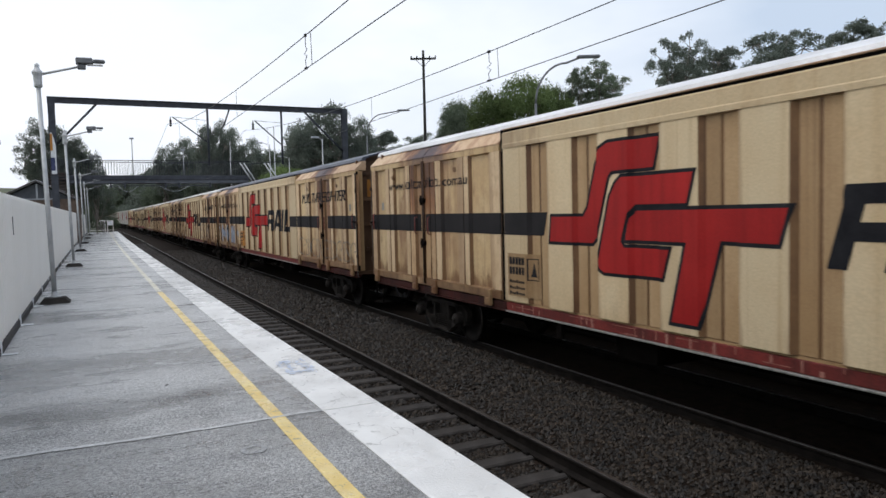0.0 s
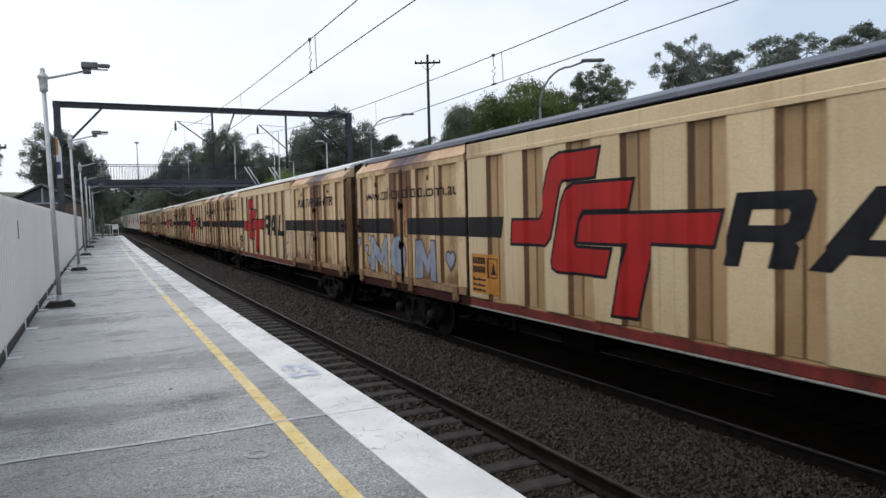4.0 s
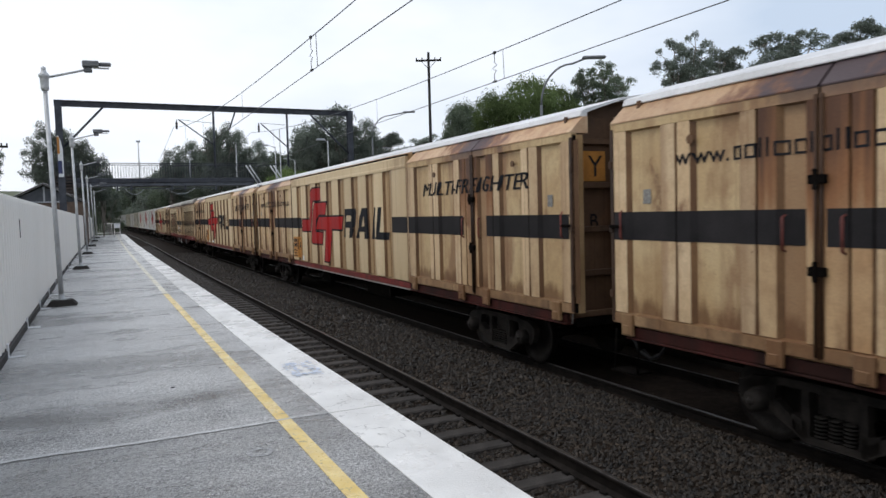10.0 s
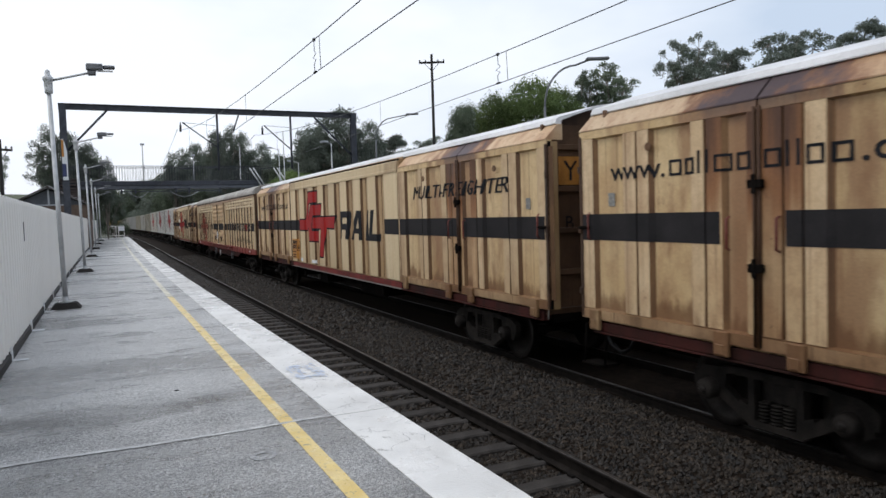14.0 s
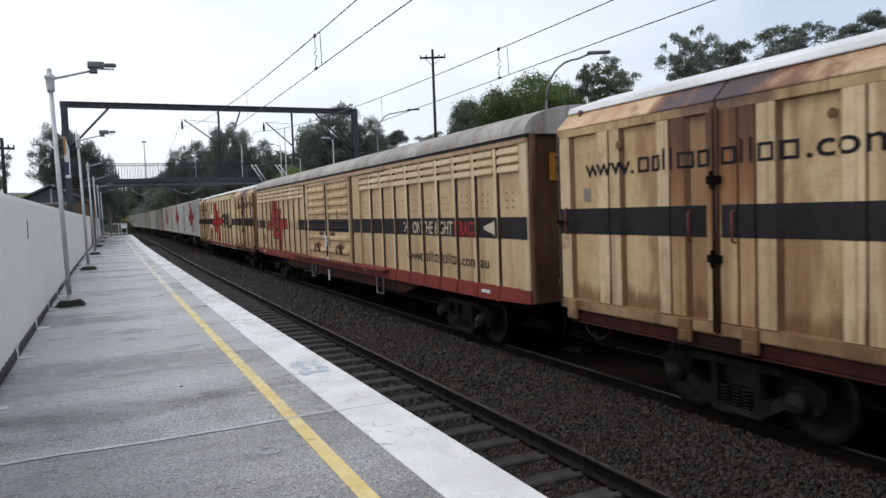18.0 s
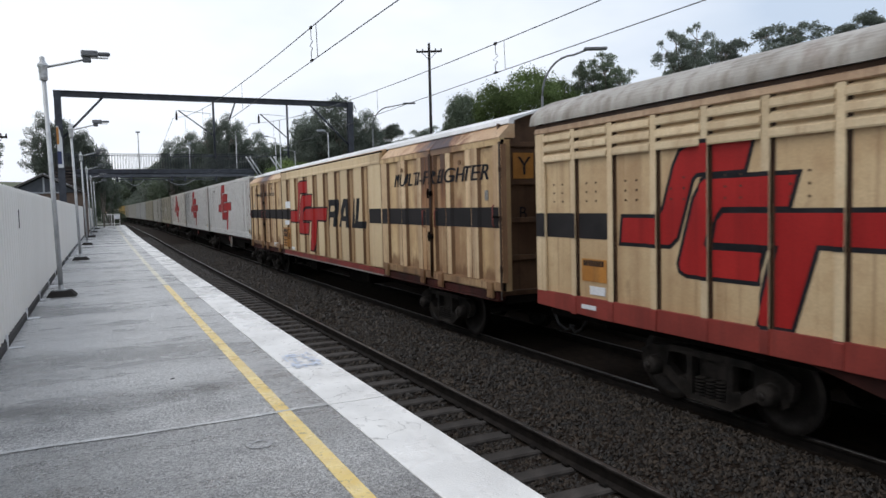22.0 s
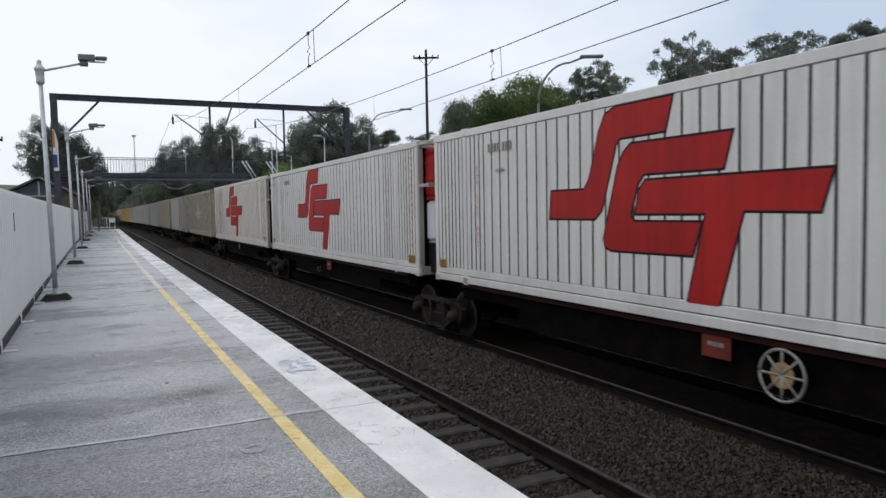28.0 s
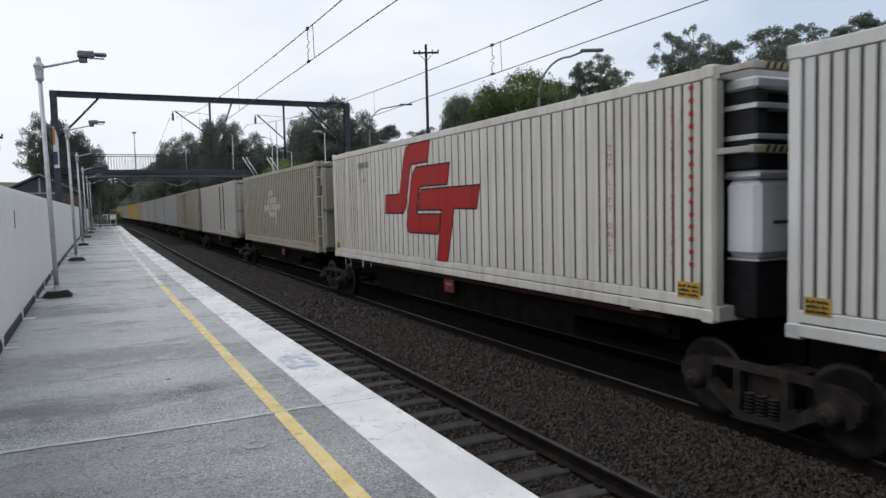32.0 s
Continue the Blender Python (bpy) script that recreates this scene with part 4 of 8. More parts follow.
# ---------------------------------------------------------------- the goods train
# In a wagon's own space: y along it (its far end at +y), z up from the rail head, x = -half width the side towards the platform.
FL, FW, SKIN = 22.8, 1.45, 1.385
MOVERS = []


import functools


@functools.lru_cache(maxsize=None)
def text_tris(word, height, spacing=1.0, bold=0.0, shear=0.0):
    """The triangles of a word in the built-in font, from x = 0, as (x, y) triples; and its width."""
    cu = bpy.data.curves.new("word", "FONT")
    cu.body, cu.size, cu.space_character, cu.offset, cu.shear = word, 1.0, spacing, bold, shear
    cu.resolution_u = 3
    ob = bpy.data.objects.new("word", cu)
    scene.collection.objects.link(ob)
    bpy.context.view_layer.update()
    me = ob.to_mesh()
    me.calc_loop_triangles()
    co = [(v.co.x, v.co.y) for v in me.vertices]
    tris = [[co[i] for i in t.vertices] for t in me.loop_triangles]
    ob.to_mesh_clear()
    bpy.data.objects.remove(ob)
    bpy.data.curves.remove(cu)
    lo = min(p[0] for t in tris for p in t)
    hi = max(p[0] for t in tris for p in t)
    s = height / 0.70
    return [[((x - lo) * s, y * s) for x, y in t] for t in tris], (hi - lo) * s


def poly_tris(pts):
    from_pts = [Vector((p[0], p[1], 0)) for p in pts]
    bm = bmesh.new()
    f = bm.faces.new([bm.verts.new(v) for v in from_pts])
    f.normal_update()
    res = bmesh.ops.triangulate(bm, faces=[f], ngon_method="EAR_CLIP")
    out = [[(v.co.x, v.co.y) for v in g.verts] for g in res["faces"]]
    bm.free()
    return out


def clip(poly, lo, hi):
    """A polygon of (u, v) cut to lo <= u <= hi."""
    for sign, lim in ((1, lo), (-1, -hi)):
        res = []
        for i, a in enumerate(poly):
            b = poly[(i + 1) % len(poly)]
            da, db = sign * a[0] - lim, sign * b[0] - lim
            if da >= 0:
                res.append(a)
            if da * db < 0:
                k = da / (da - db)
                res.append((a[0] + k * (b[0] - a[0]), a[1] + k * (b[1] - a[1])))
        poly = res
        if len(poly) < 3:
            return []
    return poly


def paint(tris, strips, length, lift=0.004):
    """Paint laid on a ribbed side: triangles in (u from the far end, z), strips of (u0, u1, x at u0, x at u1)."""
    bm = bmesh.new()
    for t in tris:
        u0, u1 = min(p[0] for p in t), max(p[0] for p in t)
        for a, b, xa, xb in strips:
            if b <= u0 or a >= u1:
                continue
            q = clip(t, max(a, u0), min(b, u1))
            if len(q) < 3:
                continue
            f = bm.faces.new([bm.verts.new((xa + (xb - xa) * (u - a) / (b - a) - lift, length / 2 - u, z)) for u, z in q])
            f.normal_update()
            if f.normal.x > 0:
                f.normal_flip()
    return bm


def moved(tris, u, z, sx=1.0, sz=1.0):
    return [[(u + p[0] * sx, z + p[1] * sz) for p in t] for t in tris]


def rect(u0, u1, z0, z1, slant0=0.0, slant1=0.0):
    return poly_tris([(u0, z0), (u1, z0), (u1 + slant1, z1), (u0 + slant0, z1)])


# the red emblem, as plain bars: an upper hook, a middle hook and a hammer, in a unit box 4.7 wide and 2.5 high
HOOK_A = [(0.05, 1.41), (0.0, 1.0), (1.10, 1.0), (1.25, 1.12), (1.40, 1.55), (1.55, 2.0), (1.64, 2.08), (2.48, 2.09), (2.60, 2.50), (1.55, 2.50), (1.33, 2.42), (1.20, 2.20), (0.98, 1.55), (0.86, 1.41)]
HOOK_B = [(1.30, 0.72), (1.33, 0.62), (1.45, 0.57), (2.93, 0.57), (3.06, 0.96), (1.92, 0.96), (1.84, 1.04), (1.98, 1.45), (2.10, 1.58), (3.39, 1.58), (3.51, 1.98), (1.86, 1.98), (1.72, 1.88), (1.60, 1.70)]
HAMMER = [(1.95, 1.07), (3.14, 1.07), (2.86, 0.0), (3.33, 0.0), (3.67, 1.10), (4.59, 1.09), (4.72, 1.50), (2.13, 1.49), (2.02, 1.38)]


def grown(pts, d):
    """An outline pushed outwards by d."""
    n = len(pts)
    area = sum(pts[i][0] * pts[(i + 1) % n][1] - pts[(i + 1) % n][0] * pts[i][1] for i in range(n))
    s = 1 if area > 0 else -1
    out = []
    for i in range(n):
        a, b, c = Vector(pts[i - 1]), Vector(pts[i]), Vector(pts[(i + 1) % n])
        e1, e2 = (b - a).normalized(), (c - b).normalized()
        n1, n2 = Vector((e1.y, -e1.x)) * s, Vector((e2.y, -e2.x)) * s
        m = n1 + n2
        k = max(0.35, 1 + n1.dot(n2))
        out.append(tuple(b + m * (d / k)))
    return out


def emblem(parent, strips, length, u, z, sx, sz, outline=0.05, hook=0.0, foot=0.0, tail=0.0):
    """The hook's reach, the hammer's foot and its tail differ a little from wagon to wagon."""
    hook_b = [(x - (hook if x > 2.5 else 0.0), y) for x, y in HOOK_B]
    hammer = [(x + tail if x > 4 else x - foot if x > 2.5 else x, y) for x, y in HAMMER]
    for pts in (HOOK_A, hook_b, hammer):
        flat = [(u + x * sx, z + y * sz) for x, y in pts]
        edge, red = poly_tris(grown(flat, outline)), poly_tris(flat)
        if outline > 0:
            part("emblem_outline", paint(edge, strips, length, 0.003), M_LETTER, parent, "thin dark outline of the red emblem")
        part("emblem_bar", paint(red, strips, length, 0.006), M_RED, parent, "bar of the large red emblem")


def letters(parent, strips, length, word, u, z, height, width=None, shear=0.0, bold=0.0, spacing=1.0, material=None, label="", heavy=0.0):
    tris, w = text_tris(word, height, spacing, bold)
    tris = [[(x + shear * y, y) for x, y in t] for t in tris]
    w += shear * height
    k = width / w if width else 1.0
    bm = paint(moved(tris, u, z, k, 1.0), strips, length, 0.005)
    if heavy > 0:
        me = mesh_of("coat", paint(moved(tris, u + heavy, z, k, 1.0), strips, length, 0.0075), M_LETTER)
        bm.from_mesh(me)
        bpy.data.meshes.remove(me)
    part("lettering", bm, material or M_LETTER, parent, label or f"painted words {word}")


def glyph_bars(parent, strips, length, u, z, height, width, pattern, material=None, label="", name="lettering", hollow=False, lift=0.013):
    """Unreadable or private writing as plain bars: the pattern gives each bar's width, 0 a gap, negative a low bar."""
    total = sum(abs(p) if p else 0.5 for p in pattern)
    k = width / total
    tris = []
    x = u
    for p in pattern:
        w = (abs(p) if p else 0.5) * k
        if hollow and p > 0:
            # a plain open frame for a broad letter, one upright for a narrow one
            st, x1, z1 = height * 0.15, x + w * 0.80, z + height * (0.74 if p > 0.8 else 1.0)
            tris += rect(x, x + st, z, z1)
            if p >= 0.5:
                tris += rect(x1 - st, x1, z, z1) + rect(x + st, x1 - st, z, z + st * 0.8) + rect(x + st, x1 - st, z1 - st * 0.8, z1)
        elif p > 0:
            tris += rect(x, x + w * 0.78, z, z + height * min(1.0, 0.72 + 0.28 * (p > 1.05)))
        elif p < 0:
            tris += rect(x, x + w * 0.6, z, z + height * 0.18)
        x += w
    part(name, paint(tris, strips, length, lift), material or M_LETTER, parent, label)


def block_rail(parent, strips, length, u, z, height, k=1.0):
    """The word RAIL in broad slanted block letters."""
    shapes = [
        # R: stem, bowl with a cut corner, leg
        [[(0.0, 0.0), (0.24, 0.0), (0.24, 1.0), (0.0, 1.0)], [(0.24, 0.77), (0.60, 0.77), (0.64, 0.72), (0.88, 0.72), (0.88, 0.88), (0.80, 1.0), (0.24, 1.0)], [(0.64, 0.60), (0.60, 0.56), (0.24, 0.56), (0.24, 0.34), (0.78, 0.34), (0.84, 0.40), (0.88, 0.50), (0.88, 0.72), (0.64, 0.72)], [(0.58, 0.0), (0.83, 0.0), (0.83, 0.28), (0.78, 0.34), (0.58, 0.34)]],
        # A: two slanted legs, flat top, crossbar
        [[(0.98, 0.0), (1.25, 0.0), (1.355, 0.22), (1.50, 0.40), (1.60, 0.76), (1.66, 1.0), (1.42, 1.0)], [(1.66, 1.0), (1.60, 0.76), (1.72, 0.40), (1.74, 0.22), (1.77, 0.0), (2.02, 0.0), (1.78, 1.0)], [(1.355, 0.22), (1.74, 0.22), (1.72, 0.40), (1.50, 0.40)]],
        [[(2.17, 0.0), (2.41, 0.0), (2.41, 1.0), (2.17, 1.0)]],
        [[(2.56, 0.0), (3.32, 0.0), (3.32, 0.23), (2.80, 0.23), (2.80, 1.0), (2.56, 1.0)]],
    ]
    for glyph, name in zip(shapes, "RAIL"):
        tris = []
        for pts in glyph:
            tris += poly_tris([(u + k * (x + 0.22 * y), z + y * height) for x, y in pts])
        part("letter", paint(tris, strips, length, 0.005), M_LETTER, parent, f"painted slanted block letter {name}")


def web_address(w, strips, length, u, z, height, width):
    """The web address, its name part as plain bars."""
    letters(w, strips, length, "www.", u, z, height * 0.95, width * 0.2, bold=0.01, label="dark letters www.")
    glyph_bars(w, strips, length, u + width * 0.215, z, height, width * 0.47, BARS, label="row of dark lettering bars", hollow=True, lift=0.005)
    letters(w, strips, length, ".com.au", u + width * 0.69, z, height * 0.95, width * 0.31, bold=0.01, label="dark letters .com.au")


BARS = (0.95, 0.9, 0.45, 0.45, 1.0, 1.06, 0.4, 0.95, 0.45, 0.4, 0.9, 0.95)


def wheelset(parent, y, r=0.46):
    """Two wheels on an axle, turning."""
    bm = bmesh.new()
    for s in (-1, 1):
        x = s * 0.75
        lathe(bm, [(0.09, x - s * 0.07), (0.12, x - s * 0.05), (0.30, x - s * 0.01), (r - 0.07, x - s * 0.055), (r - 0.01, x - s * 0.065), (r, x - s * 0.06), (r, x + s * 0.03), (r + 0.028, x + s * 0.045), (r + 0.028, x + s * 0.07), (r - 0.07, x + s * 0.06), (0.30, x + s * 0.02), (0.10, x + s * 0.06)], (0, 0, 0), "X", 28)
    tube(bm, (-1.02, 0, 0), (1.02, 0, 0), 0.075, 0.075, 12)
    for i in range(3):
        a = 2.1 * i
        for s in (-1, 1):
            box(bm, s * 0.70 - 0.03, s * 0.70 + 0.005, 0.20 * math.cos(a) - 0.02, 0.20 * math.cos(a) + 0.02, 0.20 * math.sin(a) - 0.02, 0.20 * math.sin(a) + 0.02)
    ob = part("wheelset", bm, M_WHEEL, parent, "worn steel wheels on their axle")
    ob.matrix_basis = pose(0, y, r)
    return ob


def bogie_meshes():
    fr = bmesh.new()
    for s in (-1, 1):
        x0, x1 = min(s * 0.94, s * 1.05), max(s * 0.94, s * 1.05)

        def bar(pts):
            r0 = [fr.verts.new((x0, y, z)) for y, z in pts]
            r1 = [fr.verts.new((x1, y, z)) for y, z in pts]
            k = len(pts)
            for i in range(k):
                fr.faces.new([r0[i], r0[(i + 1) % k], r1[(i + 1) % k], r1[i]])
            fr.faces.new(r0)
            fr.faces.new(list(reversed(r1)))

        bar([(-1.10, 0.56), (-0.60, 0.68), (0.60, 0.68), (1.10, 0.56), (1.10, 0.66), (0.62, 0.77), (-0.62, 0.77), (-1.10, 0.66)])
        for d in (-1, 1):
            bar([(d * 0.74, 0.36), (d * 0.34, 0.14), (d * 0.28, 0.22), (d * 0.68, 0.50)])
            bar([(d * 0.27, 0.20), (d * 0.36, 0.20), (d * 0.36, 0.69), (d * 0.27, 0.69)])
            bar([(d * 0.70, 0.36), (d * 0.78, 0.32), (d * 0.78, 0.63), (d * 0.70, 0.64)])
            bar([(d * 1.02, 0.32), (d * 1.12, 0.38), (d * 1.12, 0.60), (d * 1.02, 0.60)])
        for d in (-1, 1):
            bar([(d * 0.70, 0.50), (d * 1.16, 0.44), (d * 1.18, 0.62), (d * 1.00, 0.72), (d * 0.66, 0.74)])
            bar([(d * 0.30, 0.14), (d * 0.48, 0.24), (d * 0.48, 0.40), (d * 0.30, 0.34)])
        bar([(-0.36, 0.13), (0.36, 0.13), (0.36, 0.21), (-0.36, 0.21)])
    box(fr, -0.95, 0.95, -0.24, 0.24, 0.44, 0.68)
    bmesh.ops.recalc_face_normals(fr, faces=fr.faces)
    spr = bmesh.new()
    for i in range(6):
        lathe(spr, [(0.045, 0.0), (0.078, 0.014), (0.045, 0.028)], (0, 0, 0.215 + 0.04 * i), "Z", 12)
    ax = lathe(bmesh.new(), [(0.05, -1.20), (0.10, -1.19), (0.125, -1.16), (0.13, -1.05), (0.12, -0.93)], (0, 0, 0), "X", 16)
    cap = lathe(bmesh.new(), [(0.02, -1.222), (0.045, -1.215), (0.05, -1.198)], (0, 0, 0), "X", 12)
    return mesh_of("bogie_frame", fr, M_BOGIE), mesh_of("spring", spr, M_BOGIE), mesh_of("axle_box", ax, M_BOGIE), mesh_of("bearing_cap", cap, M_WHEEL)


BOGIE_FRAME, SPRING, AXLE_BOX, BEARING_CAP = bogie_meshes()
WHEELSET_MESH = []


def bogie(parent, y, close=True):
    fr = part("bogie_frame", BOGIE_FRAME, None, parent, "dusty cast steel bogie")
    fr.matrix_basis = pose(0, y, 0)
    for s in (-1, 1) if close else ():
        for dy in (-0.16, 0.0, 0.16):
            part("spring", SPRING, None, fr).matrix_basis = pose(s * 1.0, dy, 0)
        for dy in (-0.89, 0.89):
            part("axle_box", AXLE_BOX, None, fr).matrix_basis = pose(0, dy, 0.46, 0, 0, 0 if s < 0 else 180)
            part("bearing_cap", BEARING_CAP, None, fr, "worn bearing cap").matrix_basis = pose(0, dy, 0.46, 0, 0, 0 if s < 0 else 180)
    for dy in (-0.89, 0.89):
        if WHEELSET_MESH:
            ob = part("wheelset", WHEELSET_MESH[0], None, parent, "worn steel wheels on their axle")
            ob.matrix_basis = pose(0, y + dy, 0.46)
        else:
            ob = wheelset(parent, y + dy)
            WHEELSET_MESH.append(ob.data)


def coupler(parent, length):
    for s in (-1, 1):
        y = s * length / 2
        part("coupler", boxes((-0.12, 0.12, min(y, y + s * 0.5), max(y, y + s * 0.5), 0.72, 0.98), (-0.17, 0.17, min(y + s * 0.34, y + s * 0.56), max(y + s * 0.34, y + s * 0.56), 0.68, 1.02), bevel=0.02), M_UNDER, parent)
        bm = bmesh.new()
        pipe(bm, [(-0.45, y, 0.75), (-0.45, y + s * 0.2, 0.5), (-0.42, y + s * 0.42, 0.42), (-0.40, y + s * 0.6, 0.52)], 0.025)
        part("brake_hose", bm, M_BLACK, parent)


# ---- freighter: ribbed side, a pair of plug doors at each end
# proud panels (u0, u1) of the side, from the far end
DOOR_RIBS = [(0.02, 0.30), (0.93, 1.17), (1.20, 1.40), (2.11, 2.31), (2.34, 2.56), (2.90, 2.99), (3.09, 3.33), (3.36, 3.56), (3.59, 3.82), (4.54, 4.77), (4.80, 4.97), (5.74, 6.08)]
MIDDLE_BAYS = [(6.90 + 1.18 * i, 7.47 + 1.18 * i) for i in range(8)]


def freighter_ribs():
    edges = [6.20] + [e for bay in MIDDLE_BAYS for e in bay] + [16.62]
    middle = list(zip(edges[0::2], edges[1::2]))
    return DOOR_RIBS + middle + [(FL - b, FL - a) for a, b in reversed(DOOR_RIBS)]


RIBS = freighter_ribs()


FLANK_FAR, FLANK_NEAR = 0.03, 0.07


def rib_strips(ribs, proud, skin, length, far=0.0, near=0.0):
    """Strips of a ribbed side: skin, far flank, rib, near flank, and so on."""
    out, u = [], 0.0
    ribs = sorted(ribs)
    for i, (a, b) in enumerate(ribs):
        nxt = ribs[i + 1][0] if i + 1 < len(ribs) else length
        f = min(far, max(0.0, a - u))
        if a - f > u:
            out.append((u, a - f, skin, skin))
        if f > 0:
            out.append((a - f, a, skin, proud))
        out.append((a, b, proud, proud))
        n = min(near, max(0.0, (nxt - b) * 0.5))
        if n > 0:
            out.append((b, b + n, proud, skin))
        u = b + n
    if u < length:
        out.append((u, length, skin, skin))
    return out


F_STRIPS = rib_strips(RIBS, -FW - 0.001, -SKIN - 0.013, FL, FLANK_FAR, FLANK_NEAR)


def build_freighter(m):
    w = empty("freight_wagon", m, "weathered cream ribbed freight wagon with charcoal stripe and red emblem", "wagon", "wagons of the goods train")
    Y = lambda u: FL / 2 - u
    part("body", boxes((-SKIN, SKIN, Y(FL - 0.40), Y(0.40), 1.02, 3.70), (-SKIN, SKIN, Y(16.66), Y(6.16), 3.70, 3.94), (-SKIN, -SKIN + 0.12, Y(0.40), Y(0.0), 1.12, 3.7), (-SKIN, -SKIN + 0.12, Y(FL), Y(FL - 0.40), 1.12, 3.7)), M_CREAM2, w, "browner streaked recessed side sheet")
    share = {}
    starts = sorted(r[0] for r in RIBS)
    for a, b in RIBS:
        door = b < 6.2 or a > 16.6
        z0, z1 = (1.27, 3.62) if door else (1.13, 3.64)
        rusty = min(abs((a + b) / 2 - 3.045), abs((a + b) / 2 - 19.745)) < 0.62
        room = min([q - b for q in starts if q > b + 0.001] or [0.2])
        near = min(FLANK_NEAR, room * 0.5)
        key = (round(b - a, 3), z0, rusty, round(near, 3))
        if key not in share:
            hw = (b - a) / 2
            bm = bmesh.new()
            # a pressed panel with sloping flanks, its edges a little eased
            e = 0.008
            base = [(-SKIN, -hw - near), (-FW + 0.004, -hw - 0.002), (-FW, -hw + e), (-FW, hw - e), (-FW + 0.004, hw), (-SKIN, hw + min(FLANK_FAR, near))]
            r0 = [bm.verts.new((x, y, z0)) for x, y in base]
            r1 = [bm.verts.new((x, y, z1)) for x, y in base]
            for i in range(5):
                # the near flank alone takes the darker brown
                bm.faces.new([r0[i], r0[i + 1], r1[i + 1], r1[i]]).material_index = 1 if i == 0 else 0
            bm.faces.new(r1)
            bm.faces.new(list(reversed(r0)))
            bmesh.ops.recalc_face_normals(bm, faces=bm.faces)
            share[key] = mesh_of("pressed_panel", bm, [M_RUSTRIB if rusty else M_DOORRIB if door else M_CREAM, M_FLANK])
        ob = part("pressed_panel", share[key], None, w)
        ob.matrix_basis = pose(0, Y((a + b) / 2), 0)
    # each recess has two shallow flutes, shade painted between and beside them as strips
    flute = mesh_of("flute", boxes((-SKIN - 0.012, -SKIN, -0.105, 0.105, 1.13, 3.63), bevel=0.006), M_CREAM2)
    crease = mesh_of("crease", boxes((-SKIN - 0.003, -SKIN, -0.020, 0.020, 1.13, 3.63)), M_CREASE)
    for a, b in MIDDLE_BAYS:
        m0 = (a + FLANK_NEAR + b - FLANK_FAR) / 2
        for k in (-0.127, 0.127):
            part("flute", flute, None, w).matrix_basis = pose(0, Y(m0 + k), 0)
        for k in (0.0, 0.245, -0.245):
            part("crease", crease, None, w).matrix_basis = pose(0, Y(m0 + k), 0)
    # rails above and below
    cant = [(-SKIN + 0.02, 3.64), (-FW - 0.012, 3.64), (-FW - 0.014, 3.70), (-FW - 0.004, 3.715), (-FW - 0.004, 3.885), (-FW + 0.012, 3.905), (-SKIN + 0.02, 3.905)]
    part("cant_rail", extrude_profile(bmesh.new(), cant, [(Y(16.62), 0), (Y(6.20), 0)]), M_CREAM, w, "pressed cream rail above the side panels")
    # shadow under the roof edge, put in as a dark strip
    part("gutter", boxes((-FW + 0.03, -FW + 0.12, Y(16.62), Y(6.20), 3.907, 3.943)), M_UNDER, w, "dark strip drawn as shadow under the roof edge")
    for u0, nm in ((0.0, 0), (16.70, 1)):
        for j in (0, 1):
            a, b = u0 + 0.02 + j * 3.045, u0 + 0.02 + j * 3.045 + 3.01
            leaf = part("door", extrude_profile(bmesh.new(), [(-SKIN + 0.03, 1.12), (-FW - 0.004, 1.12), (-FW - 0.004, 1.255), (-SKIN - 0.010, 1.275), (-SKIN - 0.010, 3.60), (-FW - 0.004, 3.62), (-FW - 0.004, 3.725), (-SKIN + 0.03, 3.725)], [(Y(b), 0), (Y(a), 0)]), M_DOOR, w, "plug door leaf with top and bottom rail")
            bm = extrude_profile(bmesh.new(), [(-FW - 0.012, 3.728), (-FW - 0.012, 3.745), (-1.235, 3.968), (-1.15, 3.968), (-1.15, 3.728)], [(Y(b), 0), (Y(a), 0)])
            part("sloping_top", bm, M_RUSTY, leaf, "sloping door top, rust stained")
            for du in (0.32, 2.55) if j == 0 else (0.45, 2.62):
                part("roller_bracket", boxes((-FW - 0.06, -FW, Y(a + du + 0.10), Y(a + du - 0.10), 0.98, 1.26), (-FW - 0.075, -FW - 0.055, Y(a + du + 0.06), Y(a + du - 0.06), 1.0, 1.12), bevel=0.01), M_DOOR, leaf, "bolted roller bracket")
            part("bottom_rail", boxes((-FW - 0.010, -FW - 0.002, Y(b), Y(a), 1.125, 1.25)), M_GRIMERAIL, leaf, "rusted bottom rail of the door")
            hy = Y(b - 0.36) if j == 0 else Y(a + 0.24)
            bm = bmesh.new()
            pipe(bm, [(-FW, hy, 2.52), (-FW - 0.05, hy, 2.50), (-FW - 0.05, hy, 2.18), (-FW, hy, 2.16)], 0.014, 6)
            part("handle", bm, M_REDHANDLE, leaf, "dull red grab handle")
            if (nm, j) in ((0, 0), (1, 1)):
                e = a if nm == 0 else b
                s1 = 1 if nm == 0 else -1
                part("end_strip", boxes((-FW - 0.012, -SKIN + 0.06, Y(e + s1 * 0.045), Y(e - s1 * 0.012), 1.14, 3.66) if s1 > 0 else (-FW - 0.012, -SKIN + 0.06, Y(e + 0.012), Y(e - 0.045), 1.14, 3.66)), M_SEAM, leaf, "dark rusty strip at the door end")
                # added strip blacks out the door's end face for the gap's shade
                part("end_seal", boxes((-FW + 0.012, -SKIN + 0.04, min(Y(e - s1 * 0.013), Y(e - s1 * 0.024)), max(Y(e - s1 * 0.013), Y(e - s1 * 0.024)), 1.13, 3.70)), M_UNDER, leaf, "black strip drawn as the gap at the door end")
